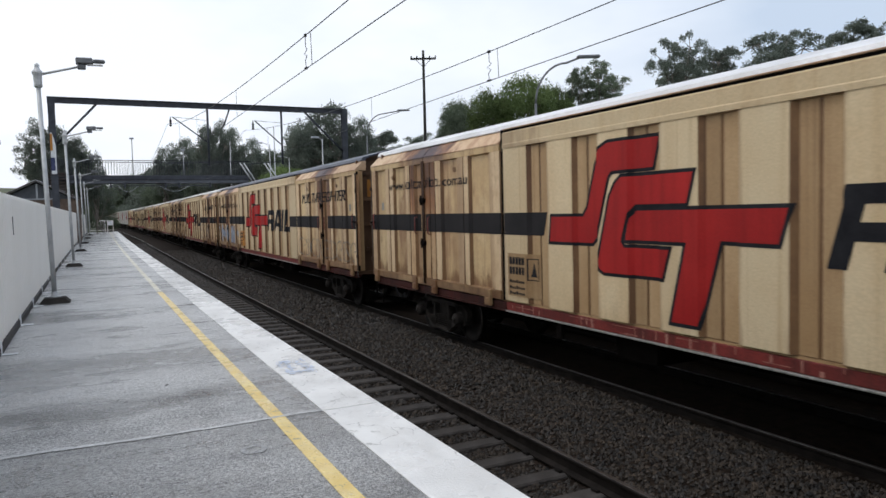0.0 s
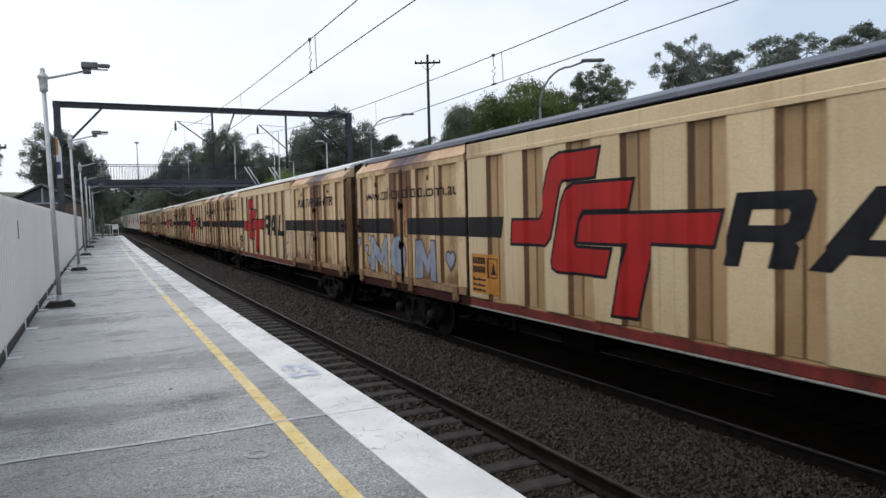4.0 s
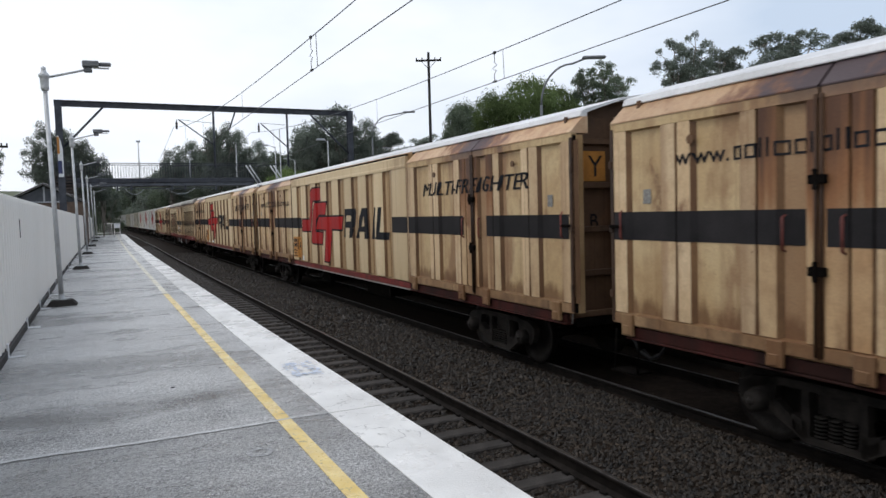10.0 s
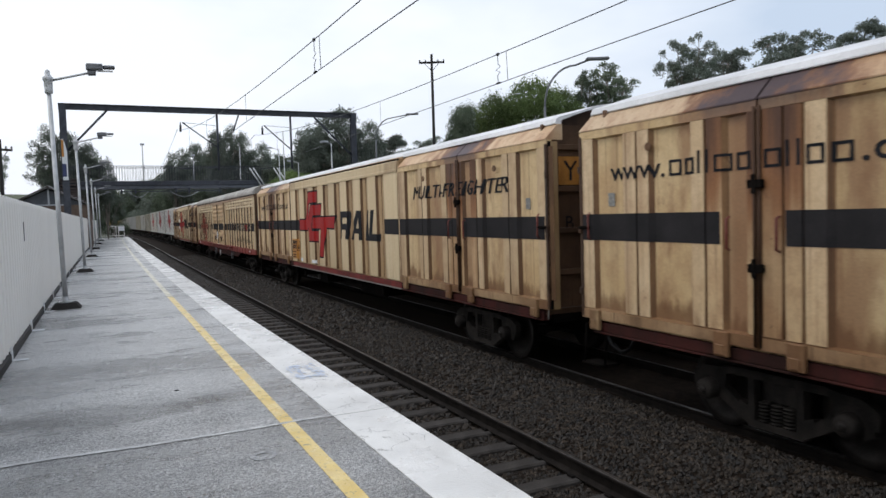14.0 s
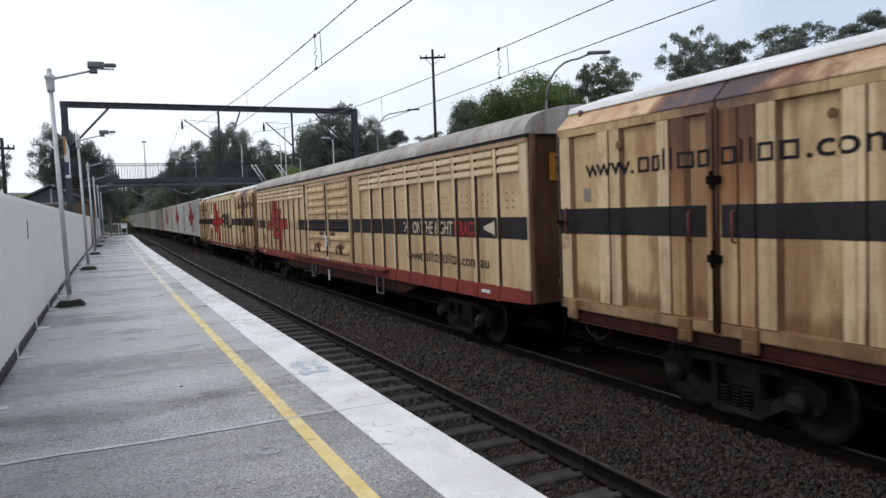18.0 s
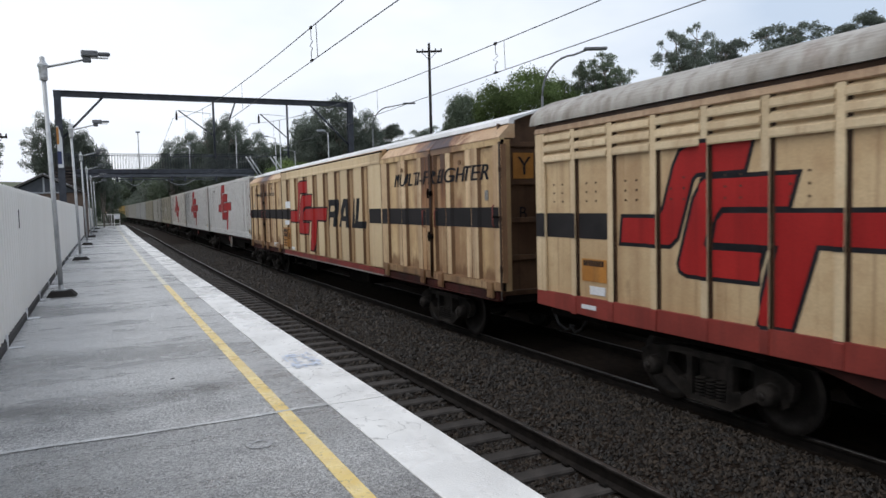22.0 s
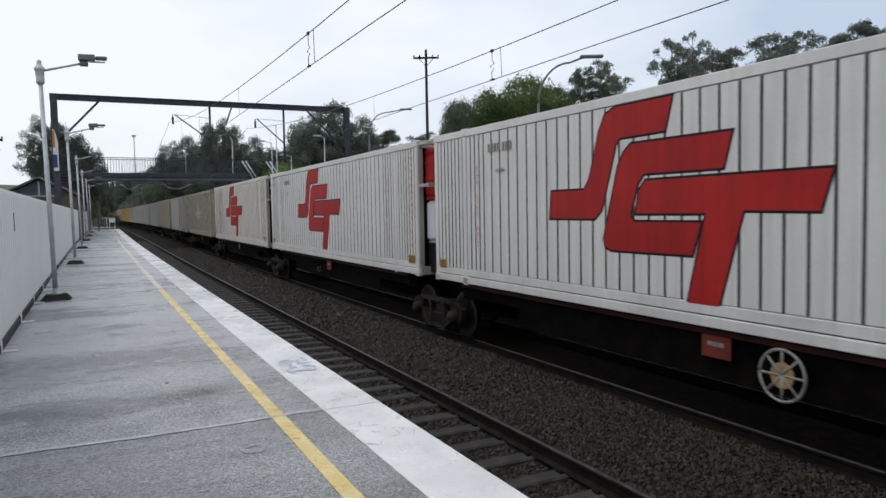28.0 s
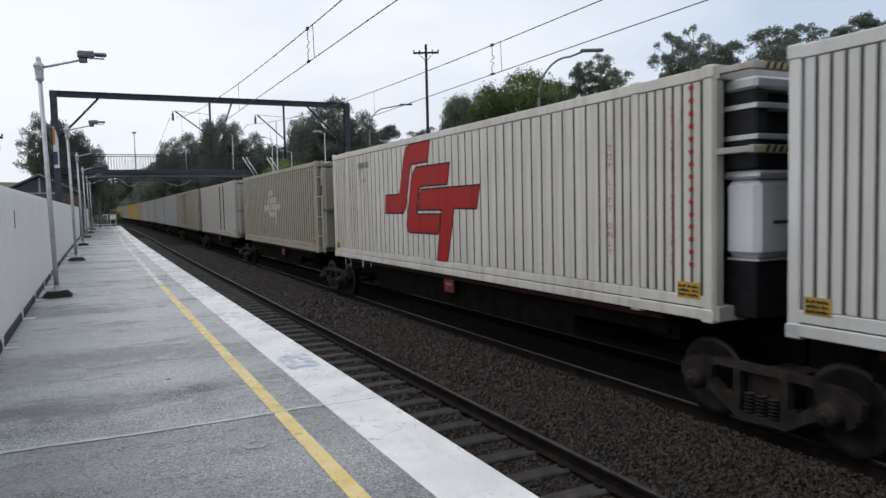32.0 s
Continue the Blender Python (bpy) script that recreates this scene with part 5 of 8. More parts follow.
                for zh in (1.5, 2.36, 3.2):
                    part("hinge", boxes((-FW - 0.035, -FW, Y(e + 0.03), Y(e - 0.03), zh - 0.05, zh + 0.05), bevel=0.008), M_SEAM, leaf)
                latch = bmesh.new()
                yl = Y(e + s1 * 0.22)
                pipe(latch, [(-FW - 0.02, yl, 2.60), (-FW - 0.05, yl, 2.56), (-FW - 0.05, yl, 2.26), (-FW - 0.02, yl, 2.22)], 0.014, 6)
                part("latch", latch, M_REDHANDLE, leaf, "dull red handle of the end latch")
                part("latch_bar", boxes((-FW - 0.06, -FW - 0.01, min(yl, Y(e)), max(yl, Y(e)), 2.375, 2.415), bevel=0.008), M_UNDER, leaf, "dark latch bar")
                part("data_panel", paint(rect(e + s1 * 0.62 - 0.07, e + s1 * 0.62 + 0.07, 2.68, 2.86), F_STRIPS, FL, 0.007), M_DATA, leaf, "small grey data panel")
            part("vent_plug", lathe(bmesh.new(), [(0.055, -FW - 0.02), (0.05, -FW - 0.014), (0.05, -FW)], (0, Y((a + b) / 2 - 0.1), 3.40), "X", 12), M_FLANK, leaf)
        seam = Y(u0 + 3.045)
        part("lock_bar", tubes(((-FW - 0.02, seam + 0.032, 1.15), (-FW - 0.02, seam + 0.032, 3.66), 0.017, 0.017), ((-FW - 0.02, seam - 0.032, 1.15), (-FW - 0.02, seam - 0.032, 3.66), 0.017, 0.017), sides=8), M_SEAM, w, "dark vertical locking bars")
        for z in (1.98, 2.86):
            part("lock", boxes((-FW - 0.07, -FW, seam - 0.09, seam + 0.09, z - 0.045, z + 0.045), (-FW - 0.085, -FW - 0.06, seam - 0.03, seam + 0.03, z - 0.10, z + 0.10), bevel=0.01), M_UNDER, w, "rusted door lock")
        gap = Y(6.16) if nm == 0 else Y(16.66)
        if nm == 0:
            part("door_seal", boxes((-FW + 0.0, -SKIN, gap - 0.02, gap + 0.02, 1.12, 3.95)), M_UNDER, w)
        else:
            part("door_jamb", boxes((-FW + 0.010, -SKIN, Y(16.716), Y(16.626), 1.12, 3.72)), M_DOORRIB, w, "cream jamb beside the door")
            part("door_seal", boxes((-FW + 0.006, -FW + 0.0105, Y(16.704), Y(16.692), 1.12, 3.72)), M_CREASE, w)
    # roof
    prof = [(-1.262, 3.972), (-1.266, 3.985), (-1.235, 4.055), (-1.19, 4.078), (-0.9, 4.155), (-0.5, 4.275), (0, 4.35), (0.5, 4.275), (0.9, 4.155), (1.235, 4.075), (1.235, 4.04), (0.9, 4.115), (0.5, 4.235), (0, 4.31), (-0.5, 4.235), (-0.9, 4.115), (-1.15, 4.03), (-1.15, 3.972)]
    part("roof", extrude_profile(bmesh.new(), prof, [(Y(FL - 0.04), 0), (Y(0.04), 0)]), M_ROOF, w, "pale curved metal roof")
    gable = [(-1.15, 3.86), (-1.15, 4.025), (-0.9, 4.112), (-0.5, 4.232), (0, 4.307), (0.5, 4.232), (0.9, 4.112), (1.15, 4.025), (1.15, 3.86)]
    for e in (0.42, FL - 0.42):
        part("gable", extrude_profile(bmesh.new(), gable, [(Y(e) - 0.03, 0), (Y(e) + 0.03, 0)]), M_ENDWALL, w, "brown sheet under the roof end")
    eave = [(-FW + 0.005, 3.945), (-FW, 3.958), (-1.268, 4.000), (-1.268, 3.945)]
    part("eave", extrude_profile(bmesh.new(), eave, [(Y(16.62), 0), (Y(6.20), 0)]), M_RUSTY, w, "stained cream sloping roof edge")
    part("far_side_top", boxes((1.15, 1.44, Y(FL), Y(0), 3.68, 4.03)), M_CREAM, w)
    # end walls with frames
    for s in (-1, 1):
        ye = s * (FL / 2 - 0.40)
        ew = part("end_wall", boxes((-1.30, 1.30, min(ye, ye + s * 0.05), max(ye, ye + s * 0.05), 1.0, 4.0)), M_ENDWALL, w, "brown-stained framed end wall with gap shade in its colour")
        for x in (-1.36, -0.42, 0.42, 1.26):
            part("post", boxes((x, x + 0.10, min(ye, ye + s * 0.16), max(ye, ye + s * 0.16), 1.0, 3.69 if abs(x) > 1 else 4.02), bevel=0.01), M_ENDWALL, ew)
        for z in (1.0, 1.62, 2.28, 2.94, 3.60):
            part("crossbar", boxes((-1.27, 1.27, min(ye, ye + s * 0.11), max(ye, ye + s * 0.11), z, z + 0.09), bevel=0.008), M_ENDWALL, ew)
    # sill and underframe
    for a, b, me in ((0.25, 6.17, M_SILL), (6.19, 16.63, M_MIDSILL), (16.65, FL - 0.25, M_SILL)):
        part("sill", boxes((-1.42, -1.26, Y(b), Y(a), 0.953, 1.09), bevel=0.008), me, w, "dirty red side sill")
        part("sill_flange", boxes((-1.445, -1.30, Y(b), Y(a), 0.925, 0.95), bevel=0.005), M_DATA if me is M_MIDSILL else M_SILL, w, "worn lower flange of the sill")
    part("underframe", boxes((-1.2, 1.3, Y(FL - 0.3), Y(0.3), 0.86, 1.02), (-0.25, 0.25, Y(FL - 0.3), Y(0.3), 0.55, 0.86), (-0.95, -0.35, Y(14.2), Y(12.4), 0.50, 0.86), (-1.1, -0.3, Y(9.4), Y(8.6), 0.55, 0.86)), M_UNDER, w, "grimy steel underframe darkened for shade")
    for u in (7.6, 15.2):
        part("lifting_lug", boxes((-1.37, -1.31, Y(u + 0.06), Y(u - 0.06), 0.66, 0.94), bevel=0.01), M_UNDER, w)
    grab = bmesh.new()
    yn = Y(FL - 0.12)
    pipe(grab, [(-1.40, yn + 0.02, 0.97), (-1.44, yn - 0.04, 0.97), (-1.44, yn - 0.06, 1.20), (-1.40, yn - 0.08, 1.22), (-1.30, yn - 0.10, 1.22)], 0.012, 6)
    part("grab_handle", grab, M_DATA, w, "worn pale grab handle")
    step = bmesh.new()
    pipe(step, [(-1.30, Y(0.35), 1.0), (-1.34, Y(0.35), 0.45), (-1.34, Y(-0.10), 0.45), (-1.30, Y(-0.10), 1.0)], 0.018, 6)
    box(step, -1.40, -1.12, Y(0.36), Y(-0.1), 0.44, 0.465)
    part("footstep", step, M_UNDER, w, "steel footstep at the wagon end")
    for y in (FL / 2 - 2.9, -FL / 2 + 2.9):
        bogie(w, y)
    coupler(w, FL)
    return w


FREIGHT_FAR = [16.40, 40.30, 64.06, 87.69, 111.28, 158.26]


def train_travel(t):
    """Metres that the train has run by t seconds."""
    return 5.60 * t + 0.00475 * t * t


def train_pose(s, t):
    """The pose of a wagon whose middle was at s when the clip began."""
    y = s - train_travel(t)
    return along(TRACK_2, y, RAIL_Z)


def sticker(w, strips, length, u0, u1, z0, z1, material, label, name="placard", lift=0.009):
    return part(name, paint(rect(u0, u1, z0, z1), strips, length, lift), material, w, label)


def placards(w, orange):
    """The code panel beside the door; the writing is plain bars."""
    mo = M_ORANGE if orange > 0.4 else M_CREAM2
    sticker(w, F_STRIPS, FL, 6.32, 7.22, 1.22, 1.92, mo, "orange code placard" if orange > 0.4 else "faded code placard")
    for i, z in enumerate((1.74, 1.58, 1.44, 1.34, 1.25)):
        glyph_bars(w, F_STRIPS, FL, 6.38, z, 0.12 if i < 2 else 0.05, 0.46, (1.2, 1.2, 1.2, 1.2, 1.2) if i < 2 else (1.2, 1, 1, 1.2, 1, 1, 1), M_LETTER, "code written in plain bars", "code")
    frame_tris = rect(6.90, 7.16, 1.50, 1.515) + rect(6.90, 7.16, 1.835, 1.85) + rect(6.90, 6.92, 1.515, 1.835) + rect(7.14, 7.16, 1.515, 1.835) + poly_tris([(6.95, 1.56), (7.11, 1.56), (7.03, 1.79)])
    part("warning_sign", paint(frame_tris, F_STRIPS, FL, 0.013), M_LETTER, w, "framed warning triangle")


def heart(u, z, s):
    pts = []
    for i in range(28):
        a = 2 * math.pi * i / 28
        pts.append((u + s * 16 * math.sin(a) ** 3 / 17, z + s * (13 * math.cos(a) - 5 * math.cos(2 * a) - 2 * math.cos(3 * a) - math.cos(4 * a)) / 17))
    return pts


def letter_m(u, z, w, h):
    return [(u, z), (u + 0.24 * w, z), (u + 0.27 * w, z + 0.5 * h), (u + 0.5 * w, z + 0.12 * h), (u + 0.73 * w, z + 0.5 * h), (u + 0.76 * w, z), (u + w, z), (u + 0.95 * w, z + h), (u + 0.76 * w, z + h), (u + 0.5 * w, z + 0.50 * h), (u + 0.24 * w, z + h), (u + 0.05 * w, z + h)]


def graffiti_big(w):
    ring = [(2.78 + 0.44 * math.cos(a), 1.74 + 0.44 * math.sin(a)) for a in [2 * math.pi * k / 28 for k in range(28)]]
    for pts in (letter_m(0.99, 1.31, 1.13, 0.82), ring, letter_m(3.75, 1.29, 1.05, 0.80), heart(0.13, 1.98, 0.13), heart(0.58, 1.80, 0.12), heart(0.74, 1.535, 0.14), heart(0.79, 2.09, 0.09), heart(5.35, 1.75, 0.2)):
        part("graffiti_outline", paint(poly_tris(grown(pts, 0.045)), F_STRIPS, FL, 0.007), M_GRAFLINE, w, "brown outline of sprayed graffiti")
        part("graffiti_fill", paint(poly_tris(pts), F_STRIPS, FL, 0.010), M_GRAFFITI, w, "blue-grey sprayed letters and hearts")


def line_tris(pts, width):
    out = []
    for a, b in zip(pts[:-1], pts[1:]):
        d = Vector(b) - Vector(a)
        if d.length < 1e-6:
            continue
        n = Vector((-d.y, d.x)).normalized() * width / 2
        a2, b2 = Vector(a) - d.normalized() * width * 0.3, Vector(b) + d.normalized() * width * 0.3
        out += poly_tris([tuple(a2 - n), tuple(b2 - n), tuple(b2 + n), tuple(a2 + n)])
    return out


def graffiti_scrawl(w, u0, u1, z0, z1, seed, material=None, width=0.022):
    """Broad illegible spray strokes: open loops, hooks and slashes."""
    rng = random.Random(seed)
    tris = []
    u = u0
    k = 0
    while u < u1:
        wd = rng.uniform(0.55, 0.95)
        zc, hh = (z0 + z1) / 2, (z1 - z0) / 2
        a0 = rng.uniform(0.3, 1.2) + (math.pi if k % 2 else 0)
        sweep = rng.uniform(3.4, 4.9)
        loop = [(u + wd / 2 + wd * 0.5 * math.cos(a0 + sweep * i / 16), zc + hh * math.sin(a0 + sweep * i / 16)) for i in range(17)]
        tris += line_tris(loop, width)
        if k % 2:
            tris += line_tris([(u + wd * 0.2, z0), (u + wd * 0.45, z1 * 0.98), (u + wd * 0.75, z0 + hh * 0.3)], width * 0.8)
        else:
            tris += line_tris([(u + wd * 0.5, zc), (u + wd * 0.95, zc + hh * 0.2), (u + wd * 1.05, z1)], width * 0.7)
        u += wd * 0.95
        k += 1
    part("graffiti_stroke", paint(tris, F_STRIPS, FL, 0.008), material or M_TAG, w, "thin illegible sprayed lines")


def shortened(w, start=15.6, less=0.5):
    """The last wagon is a little shorter towards its near end."""
    def at(y):
        u = FL / 2 - y
        return y if u < start else FL / 2 - (u - less * (u - start) / (FL - start))

    for ob in w.children_recursive:
        if ob.name.split(".")[0] in ("bogie_frame", "wheelset", "spring", "axle_box", "bearing_cap"):
            # its near bogie stands further in
            if ob.parent == w and ob.location.y < 0:
                ob.location.y += 0.76
            continue
        if abs(ob.location.y) > 0.01:
            ob.location.y = at(ob.location.y)
        elif min(v.co.y for v in ob.data.vertices) < FL / 2 - start:
            ob.data = ob.data.copy()
            for v in ob.data.vertices:
                v.co.y = at(v.co.y)


def build_freighters():
    first = build_freighter(train_pose(FREIGHT_FAR[0] - FL / 2, 0))
    wagons = [first] + [copy_thing(first, train_pose(f - FL / 2, 0)) for f in FREIGHT_FAR[1:]]
    for i, (w, far) in enumerate(zip(wagons, FREIGHT_FAR)):
        MOVERS.append((w, far - FL / 2, 0.46))
        eu, es, tail, ez, eh = ((7.54, 0.86, 0.02, 1.25, 0.895), (7.72, 0.885, 0.2, 1.25, 0.895), (7.52, 0.873, 0.2, 1.25, 0.895), (7.55, 0.873, 0.23, 1.25, 0.895), (7.38, 0.865, 0.2, 1.42, 0.825), (7.50, 0.873, 0.25, 1.25, 0.895))[i]
        emblem(w, F_STRIPS, FL, eu, ez, es, eh, 0.045, 0.22, -0.03, tail)
        placards(w, (0.2, 0.5, 0.2, 0.8, 0.8, 0.9)[i])
        block_rail(w, F_STRIPS, FL, (11.99, 12.10, 11.99, 11.92, 11.99, 11.99)[i], (2.01, 2.01, 1.98, 2.01, 2.01, 2.05)[i], 0.79, (1.0, 1.07, 1.0, 1.045, 1.0, 1.0)[i])
        # some stripes stop short of the door meetings, where the grab handles are
        c0, c1 = (2.54, 3.38) if i in (1, 3) else (2.88, 3.12)
        d0, d1 = (19.36, 20.14) if i in (1, 3) else (19.68, 19.92)
        for piece in (rect(0.04, c0, 2.22, 2.58), rect(c1, 6.10, 2.22, 2.58), rect(6.22, 7.30, 2.22, 2.58, 0, 0.10), rect(15.60, 16.70, 2.20, 2.56, 0.12), rect(16.72, d0, 2.20, 2.56), rect(d1, FL - 0.1, 2.20, 2.56)):
            part("stripe", paint(piece, F_STRIPS, FL), M_STRIPE, w, "charcoal stripe along the side")
        mu, mz, mh, mw, thick = (17.26, 2.97, 0.30, 4.72, 0.035) if i == 1 else (17.46, 3.05, 0.28, 4.88, 0.035) if i == 5 else (17.42, 2.98, 0.27, 4.28, 0.027)
        letters(w, F_STRIPS, FL, "MULTI-FREIGHTER", mu, mz, mh, mw, shear=0.28, heavy=thick)
        end_letters(w, FL, FL / 2 - 0.40)
        if i in (1, 3, 4):
            web_address(w, F_STRIPS, FL, 0.62, 3.02, 0.26, 5.1)
        else:
            web_address(w, F_STRIPS, FL, 1.18, 3.12, 0.20, 3.76)
        if i in (1,):
            for ob in w.children:
                if ob.name.split(".")[0] in ("roof", "eave"):
                    ob.material_slots[0].link = "OBJECT"
                    ob.material_slots[0].material = M_NAVYROOF
    shortened(wagons[5])
    tagged(wagons[1], "weathered cream ribbed freight wagon with graffiti hearts and scrawl")
    tagged(wagons[2], "weathered cream ribbed freight wagon with scrawled graffiti along the door")
    graffiti_scrawl(wagons[1], 16.9, 22.4, 1.32, 1.85, 3)
    graffiti_big(wagons[1])
    graffiti_scrawl(wagons[2], 15.5, 19.6, 1.25, 2.12, 11, M_TAG, 0.026)
    graffiti_scrawl(wagons[2], 15.35, 15.7, 1.20, 2.2, 5, M_TAGBLUE, 0.05)
    graffiti_scrawl(wagons[2], 19.0, 19.5, 1.4, 2.1, 8, M_TAGBLUE, 0.05)
    for word, z in (("INDEPENDANT", 1.74), ("BRAKE", 1.62)):
        letters(wagons[2], F_STRIPS, FL, word, 8.72 if z > 1.7 else 8.9, z, 0.08, 0.62 if z > 1.7 else 0.30, label="thin faded words INDEPENDANT BRAKE", material=M_TAG)
    sticker(wagons[2], F_STRIPS, FL, 8.74, 8.95, 1.36, 1.48, M_PALELINE, "pale framed notice", "paper_label")
    sticker(wagons[2], F_STRIPS, FL, 6.35, 6.86, 1.18, 1.30, M_LABEL, "white destination card", "paper_label")
    scuffs = random.Random(21)
    for i in (2, 0):
        tris = []
        for k in range(60):
            u, z = scuffs.uniform(6.3, 16.5), scuffs.uniform(0.96, 1.08)
            tall = scuffs.uniform(0.02, 0.12)
            if k % 3:
                tris += rect(u, u + scuffs.uniform(0.01, 0.05), max(0.956, z - tall), min(1.086, z + tall))
            else:
                tris += rect(u, u + scuffs.uniform(0.1, 0.6), z, min(1.086, z + 0.008))
        part("scuff_marks", paint(tris, [(0, FL, -1.42, -1.42)], FL, 0.003), M_SCUFF, wagons[i], "pale scuffs along the red sill")
    sticker(wagons[5], F_STRIPS, FL, 6.75, 7.25, 2.62, 2.86, M_LABEL, "white paper sticker", "paper_label")
    sticker(wagons[5], F_STRIPS, FL, 6.6, 7.05, 2.02, 2.18, M_LABEL, "white paper sticker", "paper_label")
    sticker(wagons[3], F_STRIPS, FL, 7.26, 7.70, 1.16, 1.30, M_LABEL, "white destination card", "paper_label")
    sticker(wagons[4], F_STRIPS, FL, 7.30, 7.76, 1.16, 1.28, M_LABEL, "white destination card", "paper_label")
    sticker(wagons[4], F_STRIPS, FL, 8.9, 9.35, 1.17, 1.27, M_LABEL, "white destination card", "paper_label")
    sticker(wagons[5], F_STRIPS, FL, 7.5, 7.95, 1.16, 1.26, M_LABEL, "white destination card", "paper_label")
    sticker(wagons[5], F_STRIPS, FL, 4.6, 5.2, 1.14, 1.30, M_LABEL, "white destination card", "paper_label")


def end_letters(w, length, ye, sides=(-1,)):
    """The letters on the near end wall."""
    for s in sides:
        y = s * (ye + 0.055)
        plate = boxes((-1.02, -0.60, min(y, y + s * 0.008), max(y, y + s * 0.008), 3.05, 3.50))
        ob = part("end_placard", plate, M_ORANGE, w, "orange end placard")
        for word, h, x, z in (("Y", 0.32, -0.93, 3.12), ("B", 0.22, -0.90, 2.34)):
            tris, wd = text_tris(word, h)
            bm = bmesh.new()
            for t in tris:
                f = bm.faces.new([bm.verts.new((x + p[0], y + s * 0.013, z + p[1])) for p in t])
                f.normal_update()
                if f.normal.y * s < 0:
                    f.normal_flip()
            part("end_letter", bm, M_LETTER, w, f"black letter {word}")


build_freighters()


# ---- the older louvred van
LV_LEN, LV_FAR = 22.78, 134.92
LV_POSTS = [0.12] + [0.95 + 0.82 * i for i in range(10)] + [9.0, 13.78] + [14.34 + 0.82 * i for i in range(10)] + [LV_LEN - 0.12]


def build_louvre_van():
    W, SK = 1.45, 1.40
    w = empty("louvre_van", train_pose(LV_FAR - LV_LEN / 2, 0), "cream louvred van with red sill, ribbed panels and curved grey roof", "wagon", "wagons of the goods train")
    Y = lambda u: LV_LEN / 2 - u
    ribs = [(u - 0.055, u + 0.055) for u in LV_POSTS[1:-1] if abs(u - 14.34) > 0.01] + [(13.87, 14.35), (0.0, 0.24), (LV_LEN - 0.24, LV_LEN)]
    strips = rib_strips(ribs, -W - 0.005, -SK, LV_LEN)
    part("body", boxes((-SK, SK, Y(LV_LEN - 0.04), Y(0.04), 1.05, 3.78)), M_LVCREAM, w, "cream flat side sheets")
    rib = mesh_of("post", boxes((-W, -SK, -0.055, 0.055, 1.26, 3.70), bevel=0.012), [M_LVPOST, M_SEAM])
    # each post's near face is darkened too, as shade in the colour
    for f in rib.polygons:
        f.material_index = 1 if f.normal.y < -0.9 else 0
    wide = mesh_of("corner_post", boxes((-W, -SK, -0.12, 0.12, 1.26, 3.70), bevel=0.012), M_LVPOST)
    # each post's shadow on the sheet, drawn as a dark strip
    shadow_me = mesh_of("rust_seam", boxes((-SK - 0.008, -SK, -0.018, 0.018, 1.27, 3.66)), M_SEAM)
    for u in LV_POSTS:
        end = u < 0.5 or u > LV_LEN - 0.5
        if abs(u - 14.34) < 0.01:
            part("door_pocket", boxes((-W, -SK, Y(14.35), Y(13.87), 1.26, 3.70), bevel=0.012), M_LVCREAM, w)
            continue
        ob = part("corner_post" if end else "post", wide if end else rib, None, w)
        ob.matrix_basis = pose(0, Y(u), 0)
        if not end:
            part("rust_seam", shadow_me, None, w).matrix_basis = pose(0, Y(u + 0.074), 0)
    slat = bmesh.new()
    v = [(-SK, -0.355, 0.03), (-SK - 0.055, -0.355, 0.0), (-SK - 0.062, -0.355, 0.02), (-SK - 0.055, -0.355, 0.085), (-SK, -0.355, 0.125)]
    a = [slat.verts.new(p) for p in v]
    b = [slat.verts.new((p[0], 0.355, p[2])) for p in v]
    for i in range(4):
        slat.faces.new([a[i], b[i], b[i + 1], a[i + 1]])
    slat.faces.new(a)
    slat.faces.new(list(reversed(b)))
    bmesh.ops.recalc_face_normals(slat, faces=slat.faces)
    slat = mesh_of("louvre_slat", slat, M_LVPOST)
    rivet = bmesh.new()
    for dy in (-0.07, 0.14):
        for dz in (2.63, 2.755, 2.88):
            lathe(rivet, [(0.016, -SK - 0.008), (0.016, -SK - 0.003), (0.016, -SK)], (0, dy, dz), "X", 6)
    rivet = mesh_of("rivet_field", rivet, M_SEAM)
    mids = [(LV_POSTS[i] + LV_POSTS[i + 1]) / 2 + (0.04 if i == 0 else 0) for i in range(len(LV_POSTS) - 1) if 0.8 < LV_POSTS[i + 1] - LV_POSTS[i] < 2]
    for u in mids:
        for z in (3.225, 3.375, 3.525):
            ob = part("louvre_slat", slat, None, w)
            ob.matrix_basis = pose(0, Y(u), z)
        if u > 13 or u < 5:
            ob = part("rivet_field", rivet, None, w)
            ob.matrix_basis = pose(0, Y(u), 0)
    part("cant_rail", boxes((-W - 0.01, -SK, Y(LV_LEN), Y(0), 3.66, 3.745), bevel=0.012), M_LVRAIL, w, "rust-streaked rail under the roof")
    # the roof underside's shadow, laid in as a dark strip
    part("gutter", boxes((-W + 0.012, -SK, Y(LV_LEN), Y(0), 3.747, 3.80)), M_SEAM, w, "dark rust-brown strip as shadow under the roof edge")
    # the pair of doors with pressed ridges
    for a, b in ((9.12, 11.36), (11.44, 13.70)):
        d = part("door", boxes((-W - 0.05, -SK, Y(b), Y(a), 1.24, 3.62), bevel=0.012), M_LVDOOR, w, "cream sliding door with pressed ridges")
        for z in (1.46, 1.84, 2.62, 2.86, 3.09, 3.33):
            part("ridge", box(bmesh.new(), -W - 0.10, -W - 0.05, Y(b - 0.10), Y(a + 0.10), z, z + 0.13, bevel=0.025), M_LVDOOR, d)
